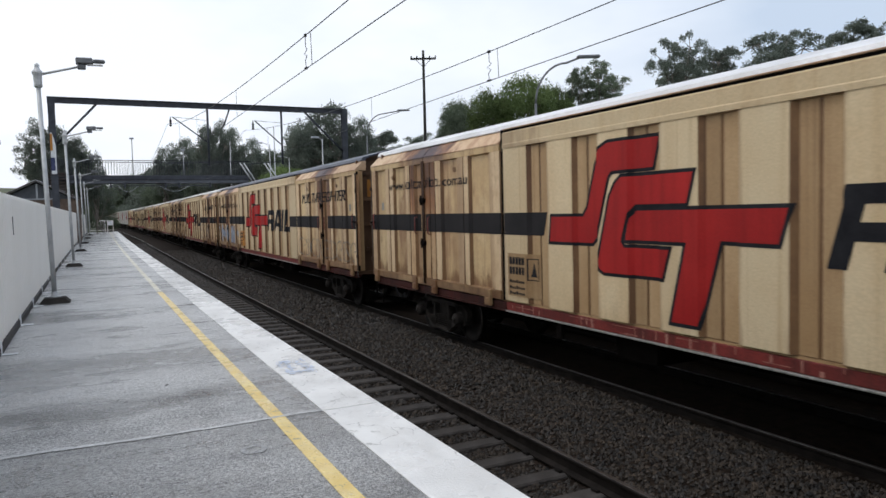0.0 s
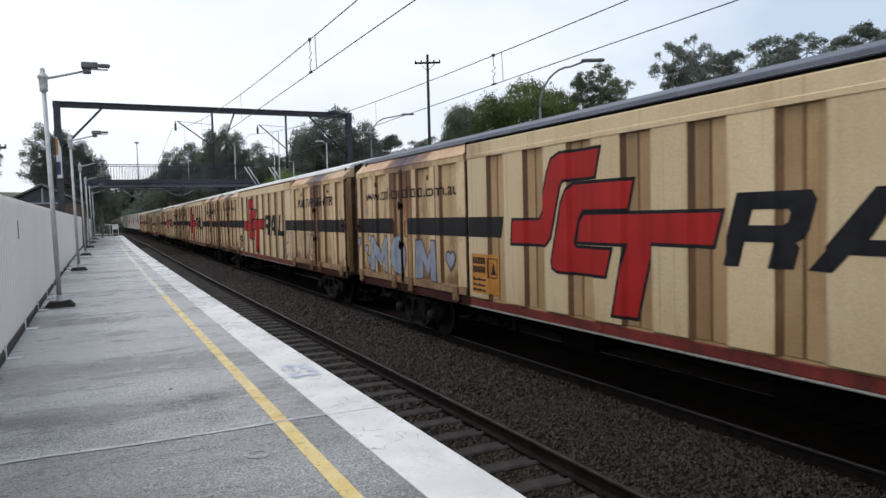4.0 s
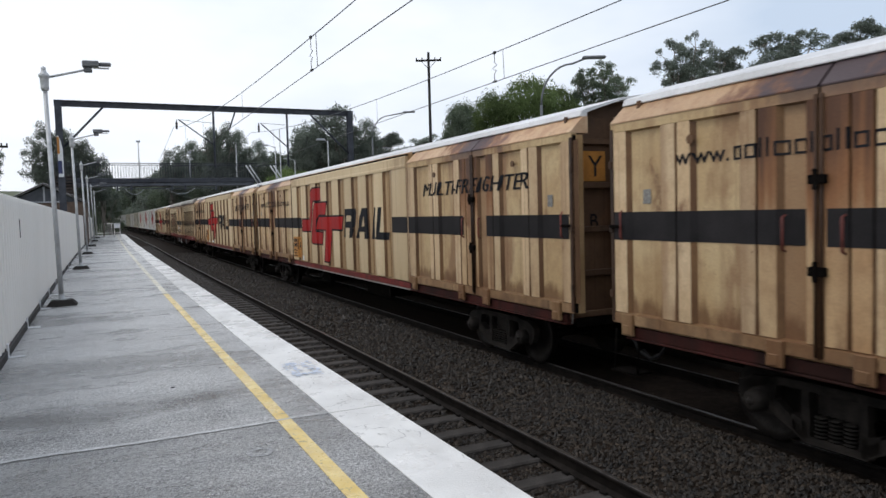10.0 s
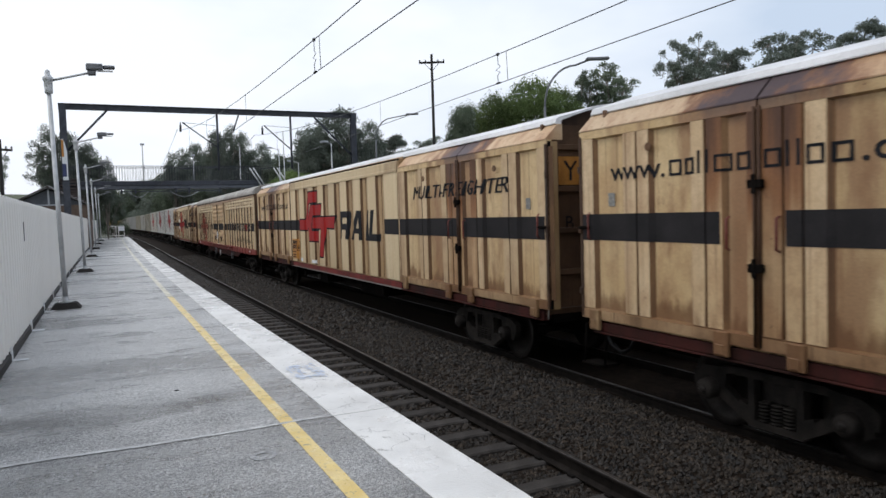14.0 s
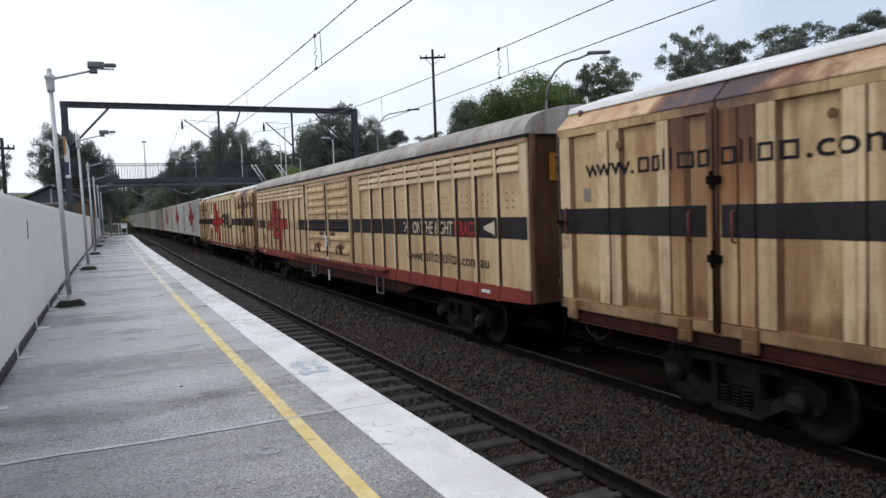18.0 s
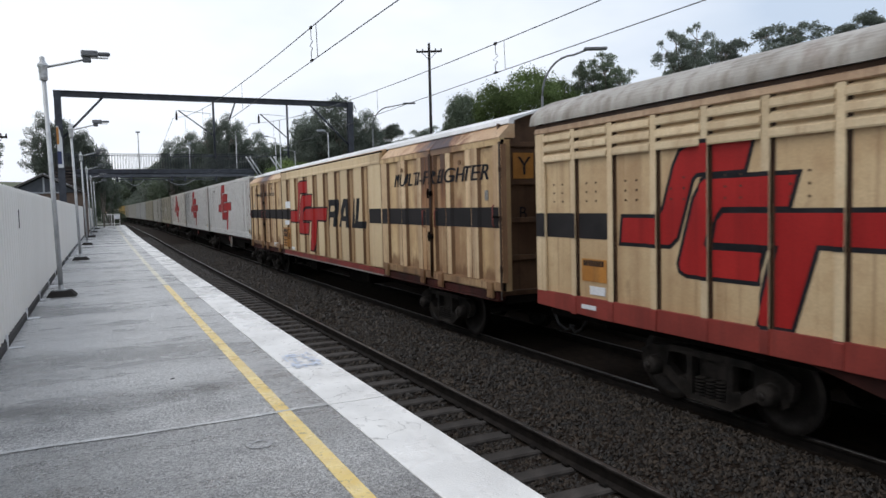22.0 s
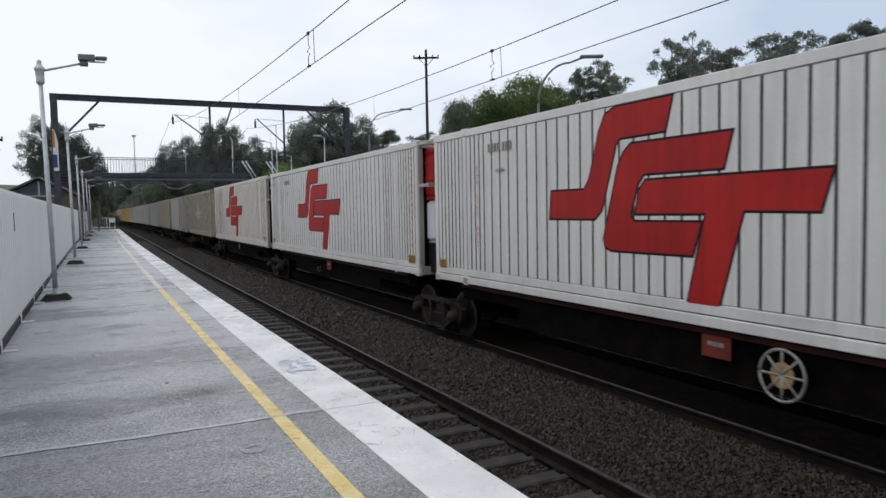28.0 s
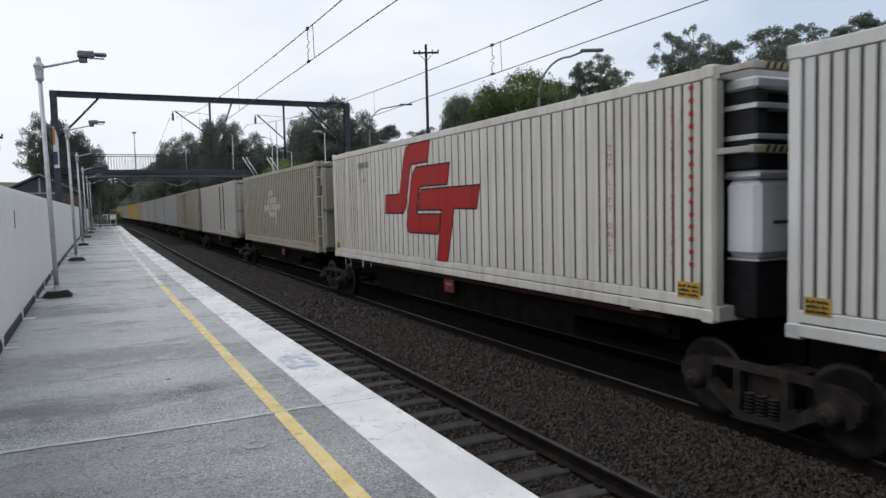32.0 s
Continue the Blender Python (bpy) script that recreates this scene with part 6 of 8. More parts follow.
        for u in (a + 0.01, b - 0.09):
            part("door_stile", boxes((-W - 0.09, -W - 0.05, Y(u + 0.08), Y(u), 1.24, 3.53), bevel=0.01), M_LVPOST, d)
        part("door_header", boxes((-W - 0.085, -W - 0.05, Y(b), Y(a), 3.535, 3.62), bevel=0.01), M_LVRAIL, d, "orange-stained top rail of the door")
        u = (a + b) / 2 + 0.1
        door_face = [(0, 30, -W - 0.05, -W - 0.05)]
        for k, (su, sz, ru, rz, me) in enumerate(((u, 1.63, 0.36, 0.17, M_LVSTAIN), (u + 0.02, 1.64, 0.22, 0.09, M_FLANK))):
            rr = random.Random(31 + k)
            blob = [(su + ru * rr.uniform(0.7, 1.1) * math.cos(2 * math.pi * j / 18), sz + rz * rr.uniform(0.7, 1.1) * math.sin(2 * math.pi * j / 18)) for j in range(18)]
            part("rust_stain", paint(poly_tris(blob), door_face, LV_LEN, 0.003 + 0.003 * k), me, d, "rust stain behind the handle")
        hp = bmesh.new()
        pipe(hp, [(-W - 0.115, Y(u - 0.20), 1.44), (-W - 0.13, Y(u - 0.24), 1.56), (-W - 0.13, Y(u - 0.14), 1.68), (-W - 0.13, Y(u + 0.06), 1.70), (-W - 0.13, Y(u + 0.20), 1.60), (-W - 0.115, Y(u + 0.27), 1.46)], 0.026, 6)
        part("handle", hp, M_SILL, d, "rusty curved door handle")
        lever = bmesh.new()
        pipe(lever, [(-W - 0.125, Y(u - 0.02), 1.72), (-W - 0.15, Y(u - 0.05), 1.58), (-W - 0.12, Y(u - 0.16), 1.44)], 0.02, 6)
        part("lever", lever, M_LVPOST, d, "cream lever on the handle")
        pull = bmesh.new()
        pipe(pull, [(-W - 0.06, Y(u - 0.1), 2.50), (-W - 0.12, Y(u - 0.1), 2.53), (-W - 0.12, Y(u - 0.1), 2.72), (-W - 0.06, Y(u - 0.1), 2.75)], 0.016, 6)
        part("pull", pull, M_LVDOOR, d, "upright pull above the stripe")
        for z in (2.16, 2.36):
            part("stripe_ridge", box(bmesh.new(), -W - 0.085, -W - 0.05, Y(b - 0.10), Y(a + 0.10), z, z + 0.075, bevel=0.02), M_STRIPE, d, "charcoal painted ridge")
        p0 = b - 0.86 if a < 10 else a + 0.28
        part("rust_patch", boxes((-W - 0.075, -W - 0.05, Y(p0 + 0.26), Y(p0), 1.95, 2.07), bevel=0.008), M_SEAM, d, "dark rusted hasp")
        part("rust_stain", paint(rect(p0 - 0.03, p0 + 0.52, 1.97, 2.09, 0.02, -0.1), door_face, LV_LEN, 0.005), M_FLANK, d, "rust stain beside the hasp")
    part("lock_bar", tubes(((-W - 0.09, Y(11.4), 1.2), (-W - 0.09, Y(11.4), 3.55), 0.025, 0.025), sides=8), M_UNDER, w)
    gear = boxes((-W - 0.13, -W - 0.06, Y(11.50), Y(11.30), 1.78, 1.86), (-W - 0.15, -W - 0.12, Y(11.39), Y(11.33), 1.55, 2.05), (-W - 0.15, -W - 0.12, Y(11.49), Y(11.44), 1.66, 1.98), (-W - 0.14, -W - 0.11, Y(11.56), Y(11.24), 1.90, 1.945), bevel=0.012)
    part("lock_gear", gear, M_LABEL, w, "white painted door lock gear")
    part("lock_foot", boxes((-W - 0.12, -W - 0.06, Y(11.50), Y(11.28), 1.17, 1.24), bevel=0.012), M_RED, w, "bright red lock foot")
    part("lock_pin", boxes((-W - 0.12, -W - 0.07, Y(11.44), Y(11.36), 1.245, 1.33), bevel=0.01), M_LABEL, w)
    for u in (9.065, 13.735):
        part("door_edge_seam", boxes((-W - 0.02, -SK, Y(u + 0.03), Y(u - 0.03), 1.24, 3.64)), M_SEAM, w, "dark gap beside the door")
    for z in (1.20, 3.675):
        part("door_track", boxes((-W - (0.14 if z < 2 else 0.045), -SK, Y(16.38), Y(6.9), z - 0.035, z + 0.045), bevel=0.008), M_MIDSILL if z < 2 else M_LVRAIL, w, "scuffed red door track" if z < 2 else "rust-flecked top door track")
    # sill, deeper between the bogies
    out = [(0.0, 1.05), (1.6, 1.0), (LV_LEN - 1.6, 1.0), (LV_LEN, 1.05), (LV_LEN, 1.27), (0.0, 1.27)]
    belly = [(4.6, 0.99), (5.8, 0.72), (LV_LEN - 5.8, 0.72), (LV_LEN - 4.6, 0.99)]
    bm = bmesh.new()
    q0 = [bm.verts.new((-W + 0.09, Y(u), z)) for u, z in belly]
    q1 = [bm.verts.new((-W + 0.16, Y(u), z)) for u, z in belly]
    for i in range(4):
        bm.faces.new([q0[i], q0[(i + 1) % 4], q1[(i + 1) % 4], q1[i]])
    bm.faces.new(q0)
    bm.faces.new(list(reversed(q1)))
    bmesh.ops.recalc_face_normals(bm, faces=bm.faces)
    # shade below the red sill is put into this darker maroon
    part("belly_girder", bm, M_SILL, w, "dirty maroon girder between the bogies, darkened for shade")
    bm = bmesh.new()
    r0 = [bm.verts.new((-W + 0.005, Y(u), z)) for u, z in out]
    r1 = [bm.verts.new((-W + 0.10, Y(u), z)) for u, z in out]
    for i in range(len(out)):
        bm.faces.new([r0[i], r0[(i + 1) % len(out)], r1[(i + 1) % len(out)], r1[i]])
    bm.faces.new(r0)
    bm.faces.new(list(reversed(r1)))
    bmesh.ops.recalc_face_normals(bm, faces=bm.faces)
    part("sill", bm, M_REDSILL, w, "red oxide side sill")
    gus = mesh_of("gusset", boxes((-W - 0.012, -W + 0.006, -0.06, 0.06, 1.0, 1.26), bevel=0.008), M_REDSILL)
    for u in LV_POSTS[1:-1]:
        ob = part("gusset", gus, None, w)
        ob.matrix_basis = pose(0, Y(u), 0)
    part("underframe", boxes((-1.3, 1.4, Y(LV_LEN - 0.2), Y(0.2), 0.90, 1.06), (-0.25, 0.25, Y(LV_LEN - 0.2), Y(0.2), 0.55, 0.9), (-1.0, -0.3, Y(13.4), Y(12.2), 0.45, 0.9)), M_UNDER, w)
    for u in (9.2, 15.59):
        st = bmesh.new()
        pipe(st, [(-1.40, Y(u - 0.24), 0.98), (-1.40, Y(u - 0.24), 0.58), (-1.40, Y(u + 0.24), 0.58), (-1.40, Y(u + 0.24), 0.98)], 0.022, 6)
        part("footstep", st, M_LANTERN, w, "steel footstep")
    part("hanging_hook", boxes((-1.42, -1.38, Y(11.03), Y(10.93), 0.56, 0.90), bevel=0.01), M_LABEL, w)
    # corrugated arched roof
    k, R0 = 72, 1.50
    bm = bmesh.new()
    n = 12
    rings = []
    for j in range(n + 1):
        u = -0.06 + (LV_LEN + 0.12) * j / n
        rings.append([bm.verts.new((R0 * math.cos(math.pi * i / k) * -1, Y(u), 3.80 + (0.50 + (0.012 if i % 2 else 0.0)) * math.sin(math.pi * i / k) ** 0.8)) for i in range(k + 1)])
    for a, b in zip(rings[:-1], rings[1:]):
        for i in range(k):
            bm.faces.new([a[i], a[i + 1], b[i + 1], b[i]])
    bm.faces.new(rings[0])
    bm.faces.new(list(reversed(rings[-1])))
    bmesh.ops.recalc_face_normals(bm, faces=bm.faces)
    part("roof", bm, M_VANROOF, w, "arched grey roof with lengthwise corrugations")
    for s in (-1, 1):
        ye = s * (LV_LEN / 2 - 0.04)
        ew = part("end_wall", boxes((-1.38, 1.38, min(ye, ye + s * 0.03), max(ye, ye + s * 0.03), 1.05, 3.80)), M_ENDWALL, w, "brown-stained framed end wall with gap shade in its colour")
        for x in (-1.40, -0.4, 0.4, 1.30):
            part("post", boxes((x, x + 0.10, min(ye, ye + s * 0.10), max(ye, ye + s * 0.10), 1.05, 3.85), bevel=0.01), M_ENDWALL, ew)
    end_letters(w, LV_LEN, LV_LEN / 2 - 0.04)
    for y in (LV_LEN / 2 - 3.1, -LV_LEN / 2 + 3.25):
        bogie(w, y)
    coupler(w, LV_LEN)
    # paint
    allstrips = [s for s in strips if s[1] <= 9.0] + [(9.06, 9.12, -SK, -SK), (9.12, 13.70, -W - 0.05, -W - 0.05), (13.70, 13.72, -SK, -SK)] + [s for s in strips if s[0] >= 13.7]
    for piece in (rect(0.02, 1.66, 2.10, 2.46, 0, 0.08), rect(7.42, 9.05, 2.10, 2.47, 0.1), rect(13.72, LV_LEN - 0.02, 2.10, 2.47)):
        part("stripe", paint(piece, allstrips, LV_LEN), M_STRIPE, w, "charcoal stripe along the side")
    for a, b in ((9.22, 11.26), (11.54, 13.60)):
        part("door_stripe", box(bmesh.new(), -W - 0.058, -W - 0.051, Y(b), Y(a), 2.1, 2.47), M_STRIPE, w, "charcoal stripe across the door")
    emblem(w, allstrips, LV_LEN, 1.95, 1.30, 0.80, 0.78, 0.05, 0.24, 0.12)
    letters(w, allstrips, LV_LEN, "RAIL", 5.92, 2.12, 0.34, 1.25, shear=0.15, spacing=1.5)
    letters(w, allstrips, LV_LEN, "ON THE RIGHT", 17.86, 2.14, 0.26, 2.05, bold=0.015, shear=0.1, material=M_PALELINE)
    letters(w, allstrips, LV_LEN, "TRACK", 20.02, 2.13, 0.27, 0.95, bold=0.03, shear=0.1, material=M_RED)
    arrow = poly_tris([(17.35, 2.16), (17.72, 2.28), (17.35, 2.40), (17.35, 2.36), (17.58, 2.28), (17.35, 2.20)]) + poly_tris([(21.2, 2.25), (21.7, 2.14), (21.7, 2.42), (21.2, 2.31)])
    part("arrow_mark", paint(arrow, allstrips, LV_LEN, 0.006), M_PALELINE, w, "pale arrow marks on the stripe")
    web_address(w, allstrips, LV_LEN, 17.6, 1.55, 0.22, 3.75)
    sticker(w, allstrips, LV_LEN, 1.1, 1.65, 1.50, 1.82, M_ORANGE, "orange code placard")
    glyph_bars(w, allstrips, LV_LEN, 1.14, 1.72, 0.08, 0.46, (1.2,) * 8, M_LETTER, "code written in plain bars", "code")
    sticker(w, allstrips, LV_LEN, 1.28, 1.62, 1.32, 1.44, M_LABEL, "white destination card", "paper_label")
    for u in (1.3, LV_LEN - 1.5, 14.6, 8.0):
        part("reflector", boxes((-W - 0.004, -W + 0.006, Y(u + 0.16), Y(u - 0.16), 1.11, 1.17)), M_LABEL, w, "white reflector strip")
    MOVERS.append((w, LV_FAR - LV_LEN / 2, 0.46))


build_louvre_van()


# ---- containers on their flats
C_W = 1.24


def container_body(length, z0, z1, pitch, material):
    """Ribbed box: flat sheets with narrow grooves between them."""
    bm = bmesh.new()
    box(bm, -C_W + 0.035, C_W, -length / 2 + 0.03, length / 2 - 0.03, z0 + 0.02, z1 - 0.03)
    return mesh_of("box_core", bm, material)


def build_container(name, length, z0, z1, main, label, pitch, groove, emblem_at=None, emblem_scale=(1.1, 1.0), end_unit=True, detail=True, m=None, red_unit=False, housing=False):
    """One container: corrugated side panels, frame posts, rails, corner castings, cooling unit at its near end."""
    c = empty(name, m, label, "container", "containers on the goods train")
    Y = lambda u: length / 2 - u
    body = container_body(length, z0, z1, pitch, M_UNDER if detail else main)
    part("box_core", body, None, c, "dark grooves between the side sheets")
    if detail and length > 13 and pitch < 1:
        zones = [(0.16, 1.22, 0.152), (1.38, 2.04, 0.15), (2.04, length - 2.04, 0.288), (length - 2.04, length - 1.38, 0.15), (length - 1.22, length - 0.16, 0.152)]
    else:
        zones = [(0.15, length - 0.15, pitch)]
    joined = bmesh.new()
    for z_a, z_b, p in zones:
        n = max(2, round((z_b - z_a) / p))
        step = (z_b - z_a) / n
        hw = step / 2 - groove / 2
        if detail:
            sheet = mesh_of("side_panel", box(bmesh.new(), -C_W, -C_W + 0.045, -hw, hw, z0 + 0.28, z1 - 0.14, bevel=0.008), [main, M_GROOVE])
            # sheet edges take a darker colour that stands in for distant shade
            for f in sheet.polygons:
                f.material_index = 1 if abs(f.normal.y) > 0.6 else 0
        for i in range(n):
            y = Y(z_a + step * (i + 0.5))
            if detail:
                ob = part("side_panel", sheet, None, c)
                ob.matrix_basis = pose(0, y, 0)
            else:
                box(joined, -C_W, -C_W + 0.045, y - hw, y + hw, z0 + 0.28, z1 - 0.14)
    if detail:
        joined.free()
    else:
        tagged(part("side_sheeting", joined, main, c), kind="stuff")
    part("bottom_rail", boxes((-C_W - 0.020, -C_W + 0.05, Y(length), Y(0), z0, z0 + 0.13), (-C_W - 0.004, -C_W + 0.05, Y(length), Y(0), z0 + 0.142, z0 + 0.275), bevel=0.01), main, c)
    part("top_rail", boxes((-C_W - 0.012, -C_W + 0.06, Y(length), Y(0), z1 - 0.135, z1), bevel=0.01), main, c)
    part("roof", boxes((-C_W + 0.065, C_W, Y(length), Y(0), z1 - 0.03, z1 - 0.005)), main, c)
    posts = [0.07, length - 0.07]
    if length > 13:
        posts += [1.30, length - 1.30]
    for u in posts:
        part("post", boxes((-C_W - 0.008, -C_W + 0.06, Y(u + 0.07), Y(u - 0.07), z0, z1), bevel=0.012), main, c)
        if detail:
            for z in (z0 - 0.03, z1 - 0.13):
                part("corner_casting", boxes((-C_W - 0.02, -C_W + 0.10, Y(u + 0.09), Y(u - 0.09), z, z + 0.15), bevel=0.015), main, c)
    strips = [(0, length, -C_W, -C_W)]
    if emblem_at is not None:
        u, z = emblem_at
        emblem(c, strips, length, u, z, emblem_scale[0], emblem_scale[1], 0.03 if detail else 0.0)
    # near end: frame and machinery
    ye = Y(length)
    part("end_frame", boxes((-C_W, -C_W + 0.12, ye - 0.06, ye + 0.05, z0, z1), (C_W - 0.12, C_W, ye - 0.10, ye + 0.05, z0, z1), (-C_W, C_W, ye - 0.10, ye + 0.05, z1 - 0.16, z1), (-C_W, C_W, ye - 0.10, ye + 0.05, z0, z0 + 0.18), bevel=0.01), main if not end_unit else M_OFFWHITE, c, "steel end frame")
    part("end_panel", boxes((-C_W + 0.1, C_W - 0.1, ye + 0.03, ye + 0.06, z0 + 0.1, z1 - 0.1)), M_UNDER if end_unit else main, c)
    if end_unit:
        un = part("cooling_unit", boxes((-1.04, 1.04, ye - 0.46, ye + 0.02, z0 + 0.74, z0 + 1.62), bevel=0.07), M_UNIT, c, "white cooling unit with louvred top")
        hood = M_RED if red_unit else M_SILVER
        for x0, x1 in ((-1.05, -0.84), (0.84, 1.05)):
            part("hood_side", boxes((x0, x1, ye - 0.44, ye + 0.02, z0 + 1.725, z1 - 0.305), bevel=0.03), hood if red_unit else M_BLACK, un, "rounded hood frame")
        part("hood_top", boxes((-1.05, 1.05, ye - 0.44, ye + 0.02, z1 - 0.30, z1 - 0.16), bevel=0.03), hood, un)
        part("hood_lip", boxes((-1.05, 1.05, ye - 0.47, ye + 0.02, z0 + 1.625, z0 + 1.72), bevel=0.03), hood, un)
        part("grille_recess", boxes((-0.84, 0.84, ye - 0.20, ye + 0.02, z0 + 1.72, z1 - 0.30)), M_BLACK, un)
        for i in range(2):
            z = z0 + 2.06 + 0.34 * i
            part("grille_slat", boxes((-1.07, 1.07, ye - 0.47, ye - 0.20, z, z + 0.06), (-1.07, -1.052, ye - 0.20, ye + 0.02, z, z + 0.06), bevel=0.006), hood if red_unit else M_SILVER, un)
        for z in (z0 + 1.90, z1 - 0.12):
            bar = part("guard_bar", boxes((-C_W, C_W, ye - 0.56, ye - 0.50, z, z + 0.09), bevel=0.01), M_OFFWHITE, c, "striped guard bar across the cooling unit")
            part("hazard_band", boxes((-1.08, -0.42, ye - 0.5635, ye - 0.5605, z + 0.004, z + 0.086)), M_HAZARD, bar, "yellow band of the guard bar")
            for k in range(6):
                x = -1.06 + 0.105 * k
                bm = bmesh.new()
                bm.faces.new([bm.verts.new(p) for p in ((x, ye - 0.5665, z + 0.006), (x + 0.05, ye - 0.5665, z + 0.006), (x + 0.09, ye - 0.5665, z + 0.084), (x + 0.04, ye - 0.5665, z + 0.084))])
                part("hazard_stripe", bm, M_BLACK, bar)
            part("guard_stay", boxes((-C_W, -C_W + 0.07, ye - 0.50, ye - 0.062, z + 0.01, z + 0.08), bevel=0.008), M_OFFWHITE, bar)
        part("maker_bar", boxes((-0.80, -0.42, ye - 0.466, ye - 0.461, z0 + 1.12, z0 + 1.16)), M_DARKSTEEL, un, "plain bar of small writing")
        part("unit_foot", boxes((-1.0, 1.0, ye - 0.44, ye + 0.0, z0 + 0.705, z0 + 0.735)), M_SILVER, un)
        part("battery_box", boxes((-1.0, 1.0, ye - 0.40, ye + 0.02, z0 + 0.05, z0 + 0.70), bevel=0.02), M_BLACK, c)
    if housing:
        hs = part("end_housing", boxes((-1.12, 1.12, ye - 0.62, ye - 0.062, z0 + 0.16, z1 - 0.22), bevel=0.03), main, c, "plain painted machinery housing at the box end")
        for z in (z0 + 1.30, z1 - 0.19):
            part("guard_bar", boxes((-C_W, C_W, ye - 0.72, ye - 0.63, z, z + 0.07), bevel=0.01), M_DATA, hs, "dark cross bar over the housing")
        part("inspection_hatch", boxes((-1.126, -1.121, ye - 0.30, ye - 0.14, z0 + 1.82, z0 + 2.10)), M_UNDER, hs, "small dark hatch")
        part("top_duct", boxes((-1.0, 1.0, ye - 0.55, ye - 0.062, z1 - 0.105, z1 - 0.03), bevel=0.02), M_OFFWHITE, hs)
        for k in range(4):
            part("rung", boxes((-C_W, -C_W + 0.03, ye - 0.60, ye - 0.062, z0 + 0.5 + 0.62 * k, z0 + 0.53 + 0.62 * k)), M_OFFWHITE, hs)
        part("guard_post", boxes((-C_W, -C_W + 0.06, ye - 0.70, ye - 0.64, z0, z1 - 0.02), bevel=0.008), M_OFFWHITE, hs)
    if detail:
        sticker(c, strips, length, length - 0.54, length - 0.17, z0 + 0.23, z0 + 0.43, M_OCHRE, "yellow warning plate")
        sticker(c, strips, length, 0.20, 0.50, z0 + 0.24, z0 + 0.42, M_OCHRE, "yellow warning plate")
        for u0, u1 in ((length - 0.52, length - 0.20), (0.22, 0.47)):
            for k in range(3):
                glyph_bars(c, strips, length, u0, z0 + 0.26 + 0.05 * k, 0.034, u1 - u0, (1.2, 1, 1.2, 0, 1.1, 1, 1.2, 1) if k != 1 else (1, 1.2, 1.2, 1, 0, 1.2, 1), M_LETTER, "small bars on the plate", "plate_code")
        col = []
        word = "CAUTION REFRIGERATION UNIT"
        for i, ch in enumerate(word):
            if ch == " ":
                continue
            t1, w1 = text_tris(ch, 0.062)
            col += moved(t1, length - 0.62 - w1 / 2, z1 - 0.42 - 0.082 * i)
        part("lettering", paint(col, strips, length, 0.006), M_RED, c, "small red words CAUTION REFRIGERATION UNIT down the side")
        for uc, drop in ((length - 1.80, 0.82), (1.80, 0.82)):
            lift = []
            for i, ch in enumerate("TOP LIFT ONLY"):
                if ch != " ":
                    t1, w1 = text_tris(ch, 0.085)
                    lift += moved(t1, uc - w1 / 2, z1 - drop - 0.118 * i)
            part("lettering", paint(lift, strips, length, 0.006), M_RED, c, "red words TOP LIFT ONLY down the side")
        flags = []
        for i in range(15):
            z = z0 + 0.62 + 0.148 * i
            flags += rect(length - 0.35, length - 0.275, z, z + 0.05)
        part("red_marking", paint(flags, strips, length, 0.006), M_RED, c, "column of small red marks")
        glyph_bars(c, strips, length, 2.22, z1 - 0.50, 0.15, 0.82, (1.2, 1.2, 1.2, 1.2, 0, 1.2, 1.2, 1.2), M_DATA, "code written in plain bars", "code")
        glyph_bars(c, strips, length, 2.5, z1 - 0.86, 0.06, 0.3, (1.2, 1.2, 1.2, 1.2), M_DATA, "small code bars", "code")
    return c


